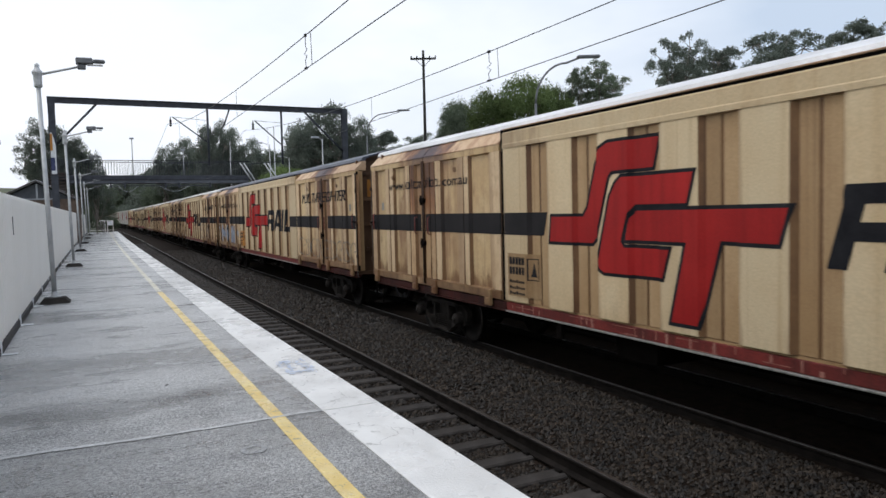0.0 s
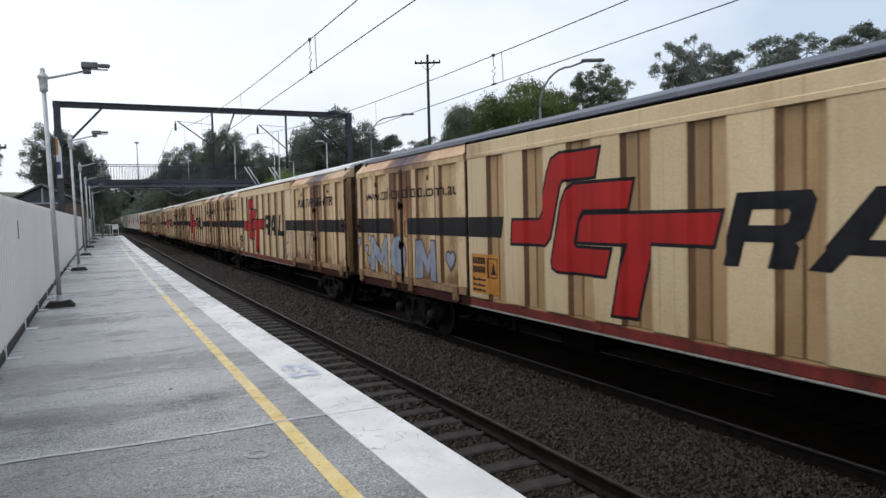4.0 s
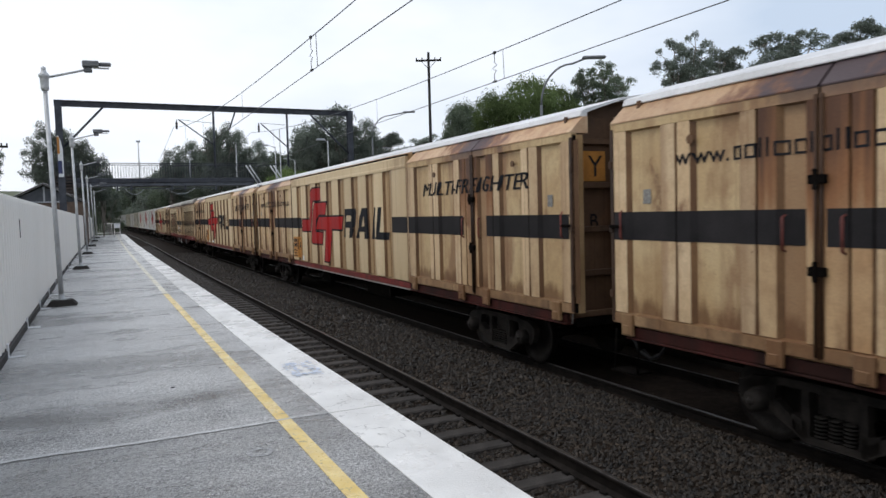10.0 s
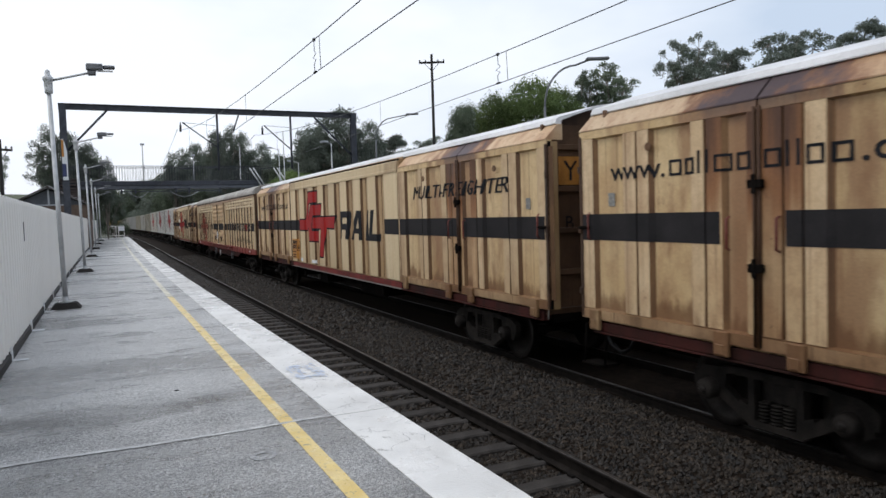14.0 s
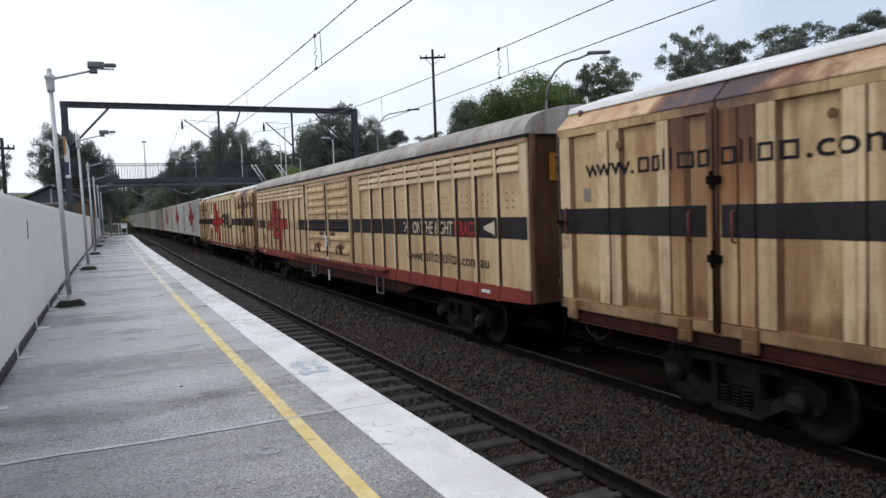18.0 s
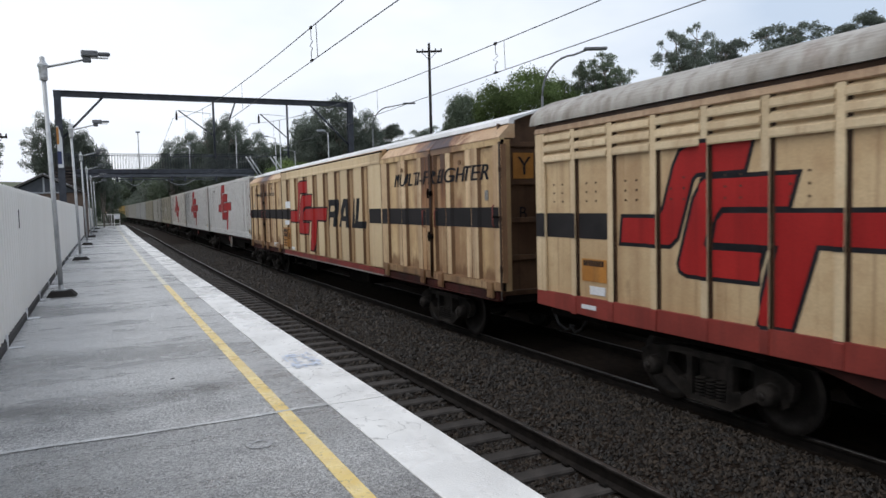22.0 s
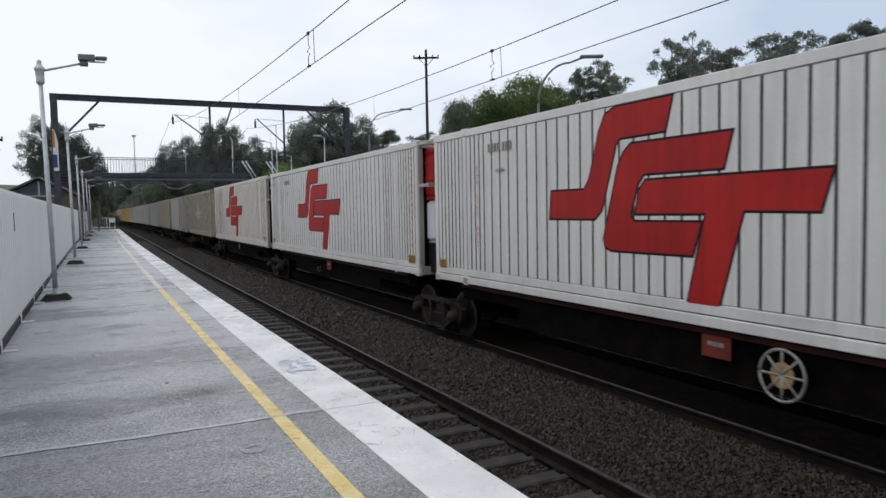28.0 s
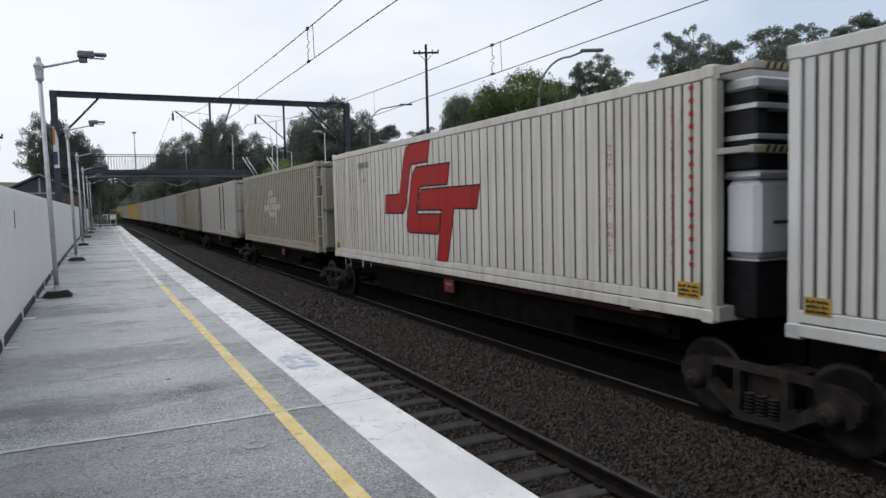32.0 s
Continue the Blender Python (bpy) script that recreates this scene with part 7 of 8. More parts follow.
def build_flat(length, s_far, gap, handwheel=False, near=True):
    """One platform of the articulated container flat, with the bogie shared at its near end."""
    f = empty("container_flat", train_pose(s_far - length / 2, 0), "dark red skeletal container flat with a shared bogie", "wagon", "wagons of the goods train")
    Y = lambda u: length / 2 - u
    part("side_sill", boxes((-1.15, -1.02, Y(length - 0.9), Y(0.9), 1.12, 1.19), bevel=0.008), M_SILL, f, "dirty red side sill")
    part("sill_web", boxes((-1.06, -1.03, Y(length - 0.9), Y(0.9), 0.92, 1.118), (-1.055, -1.03, Y(length - 2.9), Y(2.9), 0.60, 0.92)), M_UNDER, f, "dark fish-belly web")
    part("centre_sill", boxes((-0.3, 0.3, Y(length + gap / 2), Y(-gap / 2), 0.62, 1.10), bevel=0.01), M_UNDER, f, "grimy centre sill darkened for shade")
    part("far_sill", boxes((1.0, 1.12, Y(length - 0.9), Y(0.9), 0.98, 1.19)), M_SILL, f)
    for u in (1.0, length / 2, length - 1.0):
        part("crossbeam", boxes((-1.018, 0.998, Y(u + 0.25), Y(u - 0.25), 0.86, 1.18), bevel=0.01), M_UNDER, f)
    if near:
        part("air_tank", tubes(((-0.7, Y(length / 2 + 2.4), 0.80), (-0.7, Y(length / 2 + 1.0), 0.80), 0.2, 0.2), sides=14), M_UNDER, f)
        part("number_board", boxes((-1.17, -1.14, Y(7.55), Y(7.12), 0.86, 1.12), bevel=0.006), M_MIDSILL, f, "red board with plain bars")
        part("board_bar", boxes((-1.176, -1.171, Y(7.46), Y(7.22), 1.0, 1.05)), M_DATA, f)
    bogie(f, Y(length + gap / 2), near)
    if handwheel:
        hw = bmesh.new()
        R1 = 0.275
        seg = 28
        pts = [(-1.22, R1 * math.cos(2 * math.pi * i / seg) + Y(8.27), 0.85 + R1 * math.sin(2 * math.pi * i / seg)) for i in range(seg + 1)]
        pipe(hw, pts, 0.018, 6)
        for i in range(8):
            a = 2 * math.pi * i / 8
            tube(hw, (-1.22, Y(8.27), 0.85), (-1.22, Y(8.27) + R1 * math.cos(a), 0.85 + R1 * math.sin(a)), 0.014, 0.014, 6)
        part("handbrake_wheel", hw, M_DATA, f, "spoked handbrake wheel")
        part("handbrake_disc", lathe(bmesh.new(), [(0.14, -1.225), (0.14, -1.205), (0.12, -1.20)], (0, Y(8.27), 0.85), "X", 18), M_CREAM2, f, "tan disc behind the spokes")
        part("handbrake_shaft", tubes(((-1.22, Y(8.27), 0.85), (-0.9, Y(8.27), 0.85), 0.02, 0.02)), M_UNDER, f)
    MOVERS.append((f, s_far - length / 2, 0.46))
    return f


CONTAINER_ROWS = [
    # near end, far end, paint, look, pitch, groove, emblem u, cooling unit, close
    (159.55, 173.87, M_WHITE, "white refrigerated container with large red emblem", 0.372, 0.026, 4.12, True, True),
    (174.76, 189.08, M_WHITE, "white refrigerated container with large red emblem and code", 0.372, 0.026, 4.12, True, True),
    (190.07, 204.40, M_CREAMWHITE, "rust-streaked white refrigerated container with red emblem", 0.372, 0.026, 4.12, True, True),
    (206.28, 218.72, M_BEIGE, "faded beige container with ghosted emblem", 0.28, 0.085, None, False, True),
    (221.15, 234.75, M_OFFWHITE, "off-white container with two dark bands", 1.2, 0.01, None, False, True),
    (236.70, 251.80, M_BEIGE, "faded beige container on a flat wagon", 0.30, 0.09, None, False, False),
    (252.70, 267.60, M_GREYBOX, "pale grey container on a flat wagon", 0.35, 0.03, None, False, False),
    (268.50, 282.60, M_GREYBOX, "pale grey container on a flat wagon", 0.35, 0.03, None, False, False),
]
s_at = 283.6
FAR_PAINTS = (M_OFFWHITE, M_OFFWHITE, M_BEIGE, M_OCHRE, M_OCHRE, M_OFFWHITE, M_BEIGE, M_OCHRE, M_OFFWHITE, M_CREAM, M_CREAM, M_BEIGE, M_OFFWHITE, M_CREAM)
for i, fp in enumerate(FAR_PAINTS):
    CONTAINER_ROWS.append((s_at, s_at + 13.2, fp, {M_OCHRE: "ochre yellow container on a flat wagon", M_BEIGE: "faded beige container on a flat wagon", M_CREAM: "cream container on a flat wagon", M_OFFWHITE: "off-white container on a flat wagon"}[fp], 0.4, 0.10, None, False, False))
    s_at += 14.2

for i, (near, far, paintwork, look_of, pitch, groove, emb, unit, close) in enumerate(CONTAINER_ROWS):
    length = far - near
    gap = (CONTAINER_ROWS[i + 1][0] - far) if i + 1 < len(CONTAINER_ROWS) else 1.0
    prev_gap = near - (CONTAINER_ROWS[i - 1][1] if i else FREIGHT_FAR[-1])
    flat = build_flat(length, far, prev_gap if i else 1.4, handwheel=(i == 0), near=close)
    if i == 0:
        part("headstock", boxes((-1.1, 1.1, -length / 2 - 0.62, -length / 2 - 0.45, 0.70, 1.12), bevel=0.01), M_SILL, flat)
        coupler(flat, length + 0.2)
    box_m = train_pose(far - length / 2, 0) @ pose(0, 0, 0)
    con = build_container("container", length, 1.225, 4.14 if length > 14 else 4.10, paintwork, look_of, pitch, groove, None if emb is None else (emb, 1.48), (1.0, 1.0), unit, close, train_pose(far - length / 2, 0), red_unit=i < 2, housing=i in (3, 4))
    MOVERS.append((con, far - length / 2, 0))
    if i == 1:
        tag = random.Random(4)
        for k in range(6):
            uc, zc, r = 5.62 + 0.085 * k, 0.77 + tag.uniform(-0.03, 0.03), tag.uniform(0.05, 0.085)
            a0 = tag.uniform(0, 6)
            ring = [(uc + r * 0.7 * math.cos(a0 + q * 0.45), zc + r * math.sin(a0 + q * 0.45)) for q in range(11)]
            part("sprayed_loop", paint(line_tris(ring, 0.009), [(0, 30, -1.062, -1.062)], length, 0.004), M_GALV, flat, "small pale scrawl on the sill web")
    if i == 2:
        runs = random.Random(9)
        for k in range(26):
            u, top = 0.9 + 2.9 * runs.random() ** 1.3, runs.uniform(3.0, 3.95)
            part("rust_run", paint(rect(u, u + runs.uniform(0.02, 0.07), top - runs.uniform(0.8, 2.2), top), [(0, 30, -C_W, -C_W)], length, 0.0035), M_RUSTRUN, con, "pale brown rust run down the side")
    if i == 3:
        ghost = []
        for pts in (HOOK_A, HOOK_B, HAMMER):
            ghost += poly_tris([(4.6 + x * 0.62, 2.0 + y * 0.55) for x, y in pts])
        part("ghost_emblem", paint(ghost, [(0, 30, -C_W, -C_W)], length, 0.004), M_OFFWHITE, con, "pale ghost of a removed emblem")
    if i == 4:
        for u in (8.3, 9.6):
            part("dark_band", paint(rect(u, u + 0.3, 1.5, 3.95), [(0, 30, -C_W, -C_W)], length, 0.004), M_UNDER, con, "dark vertical band")


# ---------------------------------------------------------------- platform lamps
def build_platform_lamp(m):
    ob = empty("platform_lamp", m, "grey galvanised platform lamp post with side arm", "lamp post", "lamp posts along the platform")
    bm = bmesh.new()
    a = [bm.verts.new((x, y, 0.003)) for x, y in ((-0.25, -0.25), (0.25, -0.25), (0.25, 0.25), (-0.25, 0.25))]
    b = [bm.verts.new((x, y, 0.10)) for x, y in ((-0.17, -0.17), (0.17, -0.17), (0.17, 0.17), (-0.17, 0.17))]
    for i in range(4):
        bm.faces.new([a[i], a[(i + 1) % 4], b[(i + 1) % 4], b[i]])
    bm.faces.new(b)
    part("base", bm, M_DARKCONCRETE, ob, "dark tapered base block")
    part("flange", lathe(bmesh.new(), [(0.10, 0.101), (0.10, 0.118), (0.052, 0.128), (0.05, 0.20), (0.044, 0.21)], (0, 0, 0), "Z", 14), M_GALV, ob, "bolted foot flange")
    part("pole", tubes(((0, 0, 0.10), (0, 0, 3.86), 0.043, 0.036), sides=14), M_GALV, ob)
    part("collar", lathe(bmesh.new(), [(0.05, 3.84), (0.068, 3.86), (0.066, 3.90), (0.072, 4.06), (0.088, 4.09), (0.088, 4.12), (0.06, 4.15), (0.045, 4.17), (0.038, 4.21), (0.042, 4.24), (0.01, 4.27)], (0, 0, 0), "Z", 16), M_GALV, ob, "finned cap with finial")
    part("arm", tubes(((0.06, 0, 4.08), (0.70, 0, 4.24), 0.022, 0.018), sides=8), M_GALV, ob)
    hd = part("lantern", boxes((0.62, 0.90, -0.10, 0.10, 4.28, 4.39), (0.90, 1.10, -0.07, 0.07, 4.31, 4.37), bevel=0.02), M_LANTERN, ob, "flat grey lantern")
    part("control_gear", boxes((0.64, 0.78, -0.06, 0.06, 4.19, 4.28), bevel=0.015), M_LANTERN, hd)
    part("lens", boxes((0.80, 1.06, -0.05, 0.05, 4.265, 4.278)), M_LENS, hd)
    return ob


lamp = build_platform_lamp(along(-0.64, 14.6) @ pose(0, 0, 0, 0, -1.2, 0))
for y in (25.3, 36.8, 48.2, 59.6, 71.0):
    copy_thing(lamp, along(-0.56, y) @ pose(0, 0, 0, 0, -1.0, 0))


# ---------------------------------------------------------------- overhead line gantry
GY = 41.2


def build_gantry():
    g = empty("overhead_gantry", pose(0, GY, 0), "dark steel portal gantry carrying the overhead wires", "gantry")
    for x, nm in ((-1.42, "leg"), (13.98, "leg")):
        leg = part("leg", boxes((x - 0.16, x + 0.16, -0.14, -0.11, -1.6, 7.63), (x - 0.16, x + 0.16, 0.11, 0.14, -1.6, 7.63), (x - 0.02, x + 0.02, -0.11, 0.11, -1.6, 7.63)), M_DARKSTEEL, g, "dark steel joist leg")
    part("beam", boxes((-1.6, 14.2, -0.13, 0.13, 7.63, 7.665), (-1.6, 14.2, -0.13, 0.13, 7.365, 7.40), (-1.6, 14.2, -0.03, 0.03, 7.40, 7.63)), M_DARKSTEEL, g, "dark steel joist beam")
    part("brace", tubes(((-1.25, 0, 5.30), (0.62, 0, 7.365), 0.06, 0.06), sides=6), M_DARKSTEEL, g)
    part("brace", tubes(((13.85, 0, 5.15), (11.6, 0, 7.365), 0.06, 0.06), sides=6), M_DARKSTEEL, g)
    for x, zb, tip, zt in ((6.12, 4.25, 4.20, 6.86), (10.20, 4.35, 8.58, 6.80)):
        part("drop_post", tubes(((x, 0, 7.37), (x, 0, zb), 0.06, 0.06), sides=8), M_DARKSTEEL, g)
        part("cantilever", tubes(((x, 0, zt - 1.35), (tip + 0.1, 0, zt), 0.035, 0.035), ((x, 0, 6.72), (tip + 0.1, 0, zt), 0.012, 0.012), ((x, 0, zb + 0.2), (tip - 0.35, 0, 4.34), 0.02, 0.02), sides=6), M_DARKSTEEL, g)
        part("insulator", lathe(bmesh.new(), [(0.03, zt - 0.52), (0.07, zt - 0.47), (0.04, zt - 0.40), (0.07, zt - 0.35), (0.04, zt - 0.28), (0.07, zt - 0.22), (0.03, zt - 0.12), (0.02, zt)], (tip, 0, 0), "Z", 12), M_BLACK, g)
    part("stay", tubes(((7.30, 0, 7.365), (6.95, 0, 6.4), 0.045, 0.045), sides=6), M_DARKSTEEL, g)
    board = bmesh.new()
    out = [(-0.10, 3.78), (0.14, 3.78), (0.14, 5.2), (0.06, 5.6), (-0.02, 5.85), (-0.10, 5.85)]
    r0 = [board.verts.new((-1.44 + x, -0.19, z)) for x, z in out]
    r1 = [board.verts.new((-1.44 + x, -0.15, z)) for x, z in out]
    for i in range(len(out)):
        board.faces.new([r0[i], r0[(i + 1) % len(out)], r1[(i + 1) % len(out)], r1[i]])
    board.faces.new(r0)
    board.faces.new(list(reversed(r1)))
    bmesh.ops.recalc_face_normals(board, faces=board.faces)
    part("marker_board", board, M_LABEL, g, "tall white marker board")
    part("orange_panel", boxes((-1.545, -1.44, -0.20, -0.192, 4.95, 5.80)), M_ORANGE, g, "faded orange panel")
    part("blue_panel", boxes((-1.54, -1.36, -0.20, -0.192, 3.95, 4.60)), M_TAGBLUE, g, "dark blue patch on the marker board")


build_gantry()


def build_wires():
    """Two catenary pairs with droppers."""
    for x0, sup, name in ((3.90, 6.45, "overhead_wire"), (8.00, 6.25, "overhead_wire")):
        ob = empty(name, None, "dark overhead contact wire hung from a messenger wire", "wire", "overhead wires")

        def mz(y):
            d = (y - 8.0) / (GY - 8.0)
            return 4.92 + (sup - 4.92) * max(0.0, d) ** 2.6 if y > 8 else 4.92 + 0.0004 * (y - 8) ** 2

        ys = [-20 + 3.0 * i for i in range(21)] + [GY]
        cen = lambda y: x0 + bend(y) * 0.6
        part("messenger_wire", pipe(bmesh.new(), [(cen(y), y, mz(y)) for y in ys], 0.010, 5), M_WIRE, ob)
        ahead = [GY + (95 - GY) * i / 12 for i in range(13)]
        part("messenger_wire", pipe(bmesh.new(), [(cen(y), y, sup - (sup - 5.0) * (1 - ((y - (GY + 27)) / 27) ** 2)) for y in ahead], 0.010, 5), M_WIRE, ob)
        part("contact_wire", pipe(bmesh.new(), [(cen(y), y, 4.31) for y in (-20, 10, GY, 95)], 0.009, 5), M_WIRE, ob)
        for y in (21.0, 29.4, 35.5, 52, 66, 80):
            if y < GY:
                part("dropper", tubes(((cen(y), y, 4.32), (cen(y), y, mz(y)), 0.005, 0.005), sides=4), M_WIRE, ob)
            else:
                part("dropper", tubes(((cen(y), y, 4.32), (cen(y), y, sup - (sup - 5.0) * (1 - ((y - (GY + 27)) / 27) ** 2)), 0.005, 0.005), sides=4), M_WIRE, ob)
        yk = 13.7
        bm = bmesh.new()
        zig = [(cen(yk), yk, mz(yk)), (cen(yk), yk, 4.72), (cen(yk), yk - 0.10, 4.66), (cen(yk), yk + 0.10, 4.60), (cen(yk), yk - 0.08, 4.54), (cen(yk), yk + 0.03, 4.47), (cen(yk), yk, 4.32)]
        pipe(bm, zig, 0.008, 5)
        part("jumper_loop", bm, M_WIRE, ob, "zigzag jumper between the wires")
        part("dropper", tubes(((cen(yk), yk - 0.40, 4.32), (cen(yk), yk - 0.36, mz(yk - 0.36)), 0.007, 0.007), sides=4), M_WIRE, ob)
        part("clamp", boxes((cen(yk) - 0.018, cen(yk) + 0.018, yk - 0.045, yk + 0.045, mz(yk) - 0.025, mz(yk) + 0.03)), M_BLACK, ob)
        part("clamp", boxes((cen(yk) - 0.018, cen(yk) + 0.018, yk - 0.07, yk + 0.07, 4.295, 4.33)), M_BLACK, ob)


build_wires()


# ---------------------------------------------------------------- footbridge
BY = 62.0


def build_footbridge():
    b = empty("footbridge", pose(0, BY, 0), "dark footbridge with thin railings crossing the line", "footbridge")
    part("deck", boxes((-3.0, 12.4, -1.0, 1.0, 4.42, 4.78), bevel=0.03), M_DARKSTEEL, b, "dark bridge deck girder")
    part("soffit_beam", boxes((-3.0, 12.2, -0.9, 0.9, 4.18, 4.42)), M_SLATE, b, "blue-grey lower flange")
    for x in (1.6, 2.6, 5.6, 6.6, 9.0):
        part("hanger", boxes((x, x + 0.12, -1.02, -0.9, 3.78, 4.2)), M_DARKSTEEL, b)
    part("cable_tray", boxes((1.6, 9.1, -1.0, -0.92, 3.93, 4.0)), M_DARKSTEEL, b)
    bm = bmesh.new()
    for a, c in ((2.2, 3.6), (5.2, 7.4)):
        pts = [(a + (c - a) * i / 8, -1.05, 3.95 - 0.45 * math.sin(math.pi * i / 8)) for i in range(9)]
        pipe(bm, pts, 0.02, 5)
    part("loose_cable", bm, M_GREYPAINT, b, "sagging cable loops")
    for sy in (-0.98, 0.98):
        part("top_rail", boxes((-3.0, 12.4, sy - 0.03, sy + 0.03, 5.92, 5.97)), M_DARKSTEEL, b)
        bar = mesh_of("baluster", boxes((-0.012, 0.012, -0.012, 0.012, 4.78, 5.92)), M_DARKSTEEL)
        for i in range(78):
            ob = part("baluster", bar, None, b)
            ob.matrix_basis = pose(-3.0 + 0.2 * i, sy, 0)
    for x in (-2.6, 11.8):
        for sy in (-0.8, 0.8):
            part("pier", boxes((x - 0.2, x + 0.2, sy - 0.15, sy + 0.15, -1.6, 4.18)), M_DARKSTEEL, b)
    # stair on the far side of the line
    for k, (x0, x1) in enumerate(((12.4, 15.6), (14.4, 17.4))):
        st = part("stair_rail", tubes(((x0 - 0.9, -1.1, 5.8), (x0 + 0.2, -1.1, 4.0), 0.06, 0.06), ((x0 - 0.6, -1.1, 5.8), (x0 + 0.5, -1.1, 4.0), 0.06, 0.06), sides=8), M_GALV, b, "sloping stair handrails")
    part("stair", boxes(*[(12.4 + 0.28 * i, 12.7 + 0.28 * i, -1.0, 1.0, 4.45 - 0.17 * i, 4.62 - 0.17 * i) for i in range(24)]), M_DARKSTEEL, b, "steel stair down from the bridge")
    return b


build_footbridge()


def build_bridge_lamp(x, y, z0, z1, arm=0.0, head=True):
    ob = empty("street_lamp", pose(x, y, z0), "slim grey lamp pole beside the line", "lamp post", "slim lamp poles")
    h = z1 - z0
    part("pole", tubes(((0, 0, 0), (0, 0, h), 0.05, 0.035), sides=8), M_GALV, ob)
    if arm:
        part("arm", tubes(((0, 0, h - 0.05), (-arm, 0, h + 0.12), 0.025, 0.025), sides=6), M_GALV, ob)
        part("lantern", boxes((-arm - 0.45, -arm + 0.05, -0.1, 0.1, h + 0.05, h + 0.17), bevel=0.03), M_GREYPAINT, ob)
    elif head:
        part("lantern", boxes((-0.16, 0.16, -0.1, 0.1, h, h + 0.14), bevel=0.03), M_GREYPAINT, ob)
    return ob


build_bridge_lamp(3.4, BY + 0.7, 4.78, 7.75)
build_bridge_lamp(7.27, BY + 0.7, 4.78, 6.9)
build_bridge_lamp(11.3, BY + 2.0, ground_height(11.3, BY + 2), 7.85, 0, False)
build_bridge_lamp(13.1, 57, ground_height(13.1, 57), 7.0, 0.6)
build_bridge_lamp(15.4, 60, ground_height(15.4, 60), 6.2, 0.5)
build_bridge_lamp(13.2, 43.2, ground_height(13.2, 43.2), 6.05, 0.25)
build_bridge_lamp(12.3, 52, ground_height(12.3, 52), 7.8, 0, False)


def build_curved_lamp(x, y, top, reach, turn=0.0):
    z0 = ground_height(x, y)
    ob = empty("curved_street_lamp", pose(x, y, z0, 0, 0, turn), "grey street lamp with a long curved arm", "street lamp", "curved street lamps")
    h = top - z0
    pts = [(0, 0, h - 1.6)]
    for i in range(1, 9):
        a = math.pi / 2 * i / 8
        pts.append((1.15 * (1 - math.cos(a)), 0, h - 1.6 + 1.45 * math.sin(a)))
    pts.append((reach - 0.4, 0, h + 0.02))
    part("pole", tubes(((0, 0, -0.2), (0, 0, h - 1.6), 0.085, 0.045), sides=10), M_LANTERN, ob)
    part("arm", pipe(bmesh.new(), pts, 0.036, 8), M_LANTERN, ob)
    part("lantern", boxes((reach - 0.5, reach + 0.35, -0.11, 0.11, h, h + 0.11), bevel=0.04), M_LANTERN, ob)


build_curved_lamp(17.2, 46.0, 8.25, 2.6, -26)
build_curved_lamp(14.80, 22.0, 6.88, 2.02, -26)


def build_power_pole(x, y, top, arm=2.0, turn=-26):
    z0 = ground_height(x, y)
    ob = empty("power_pole", pose(x, y, z0, 0, 0, turn), "dark weathered timber power pole with crossarm", "power pole", "timber power poles")
    h = top - z0
    part("pole", tubes(((0, 0, -0.3), (0, 0, h), 0.125, 0.085), sides=10), M_TIMBER, ob)
    part("crossarm", boxes((-arm / 2, arm / 2, -0.06, 0.06, h - 0.62, h - 0.50)), M_TIMBER, ob)
    part("brace", tubes(((-arm * 0.3, -0.07, h - 0.6), (0, -0.07, h - 1.15), 0.02, 0.02), ((arm * 0.3, -0.07, h - 0.6), (0, -0.07, h - 1.15), 0.02, 0.02), sides=5), M_TIMBER, ob)
    for k in (-0.95, -0.5, 0.5, 0.95):
        part("insulator", lathe(bmesh.new(), [(0.03, h - 0.5), (0.05, h - 0.42), (0.03, h - 0.36)], (k * arm / 2, 0, 0), "Z", 8), M_BLACK, ob)


build_power_pole(21.1, 45.0, 12.45, 1.75)
build_power_pole(-4.72, 46.0, 6.3, 1.2, 20)


def build_signal_mast():
    ob = empty("platform_mast", along(-0.72, 82.0), "slim pale mast with a double bracket at the platform end", "mast")
    part("pole", tubes(((0, 0, 0), (0, 0, 4.4), 0.055, 0.045), sides=8), M_GALV, ob)
    part("arm", tubes(((0, 0, 4.3), (0.9, 0, 4.5), 0.03, 0.03), ((-0.7, 0, 4.35), (0.5, 0, 3.6), 0.03, 0.03), sides=6), M_GALV, ob)


build_signal_mast()


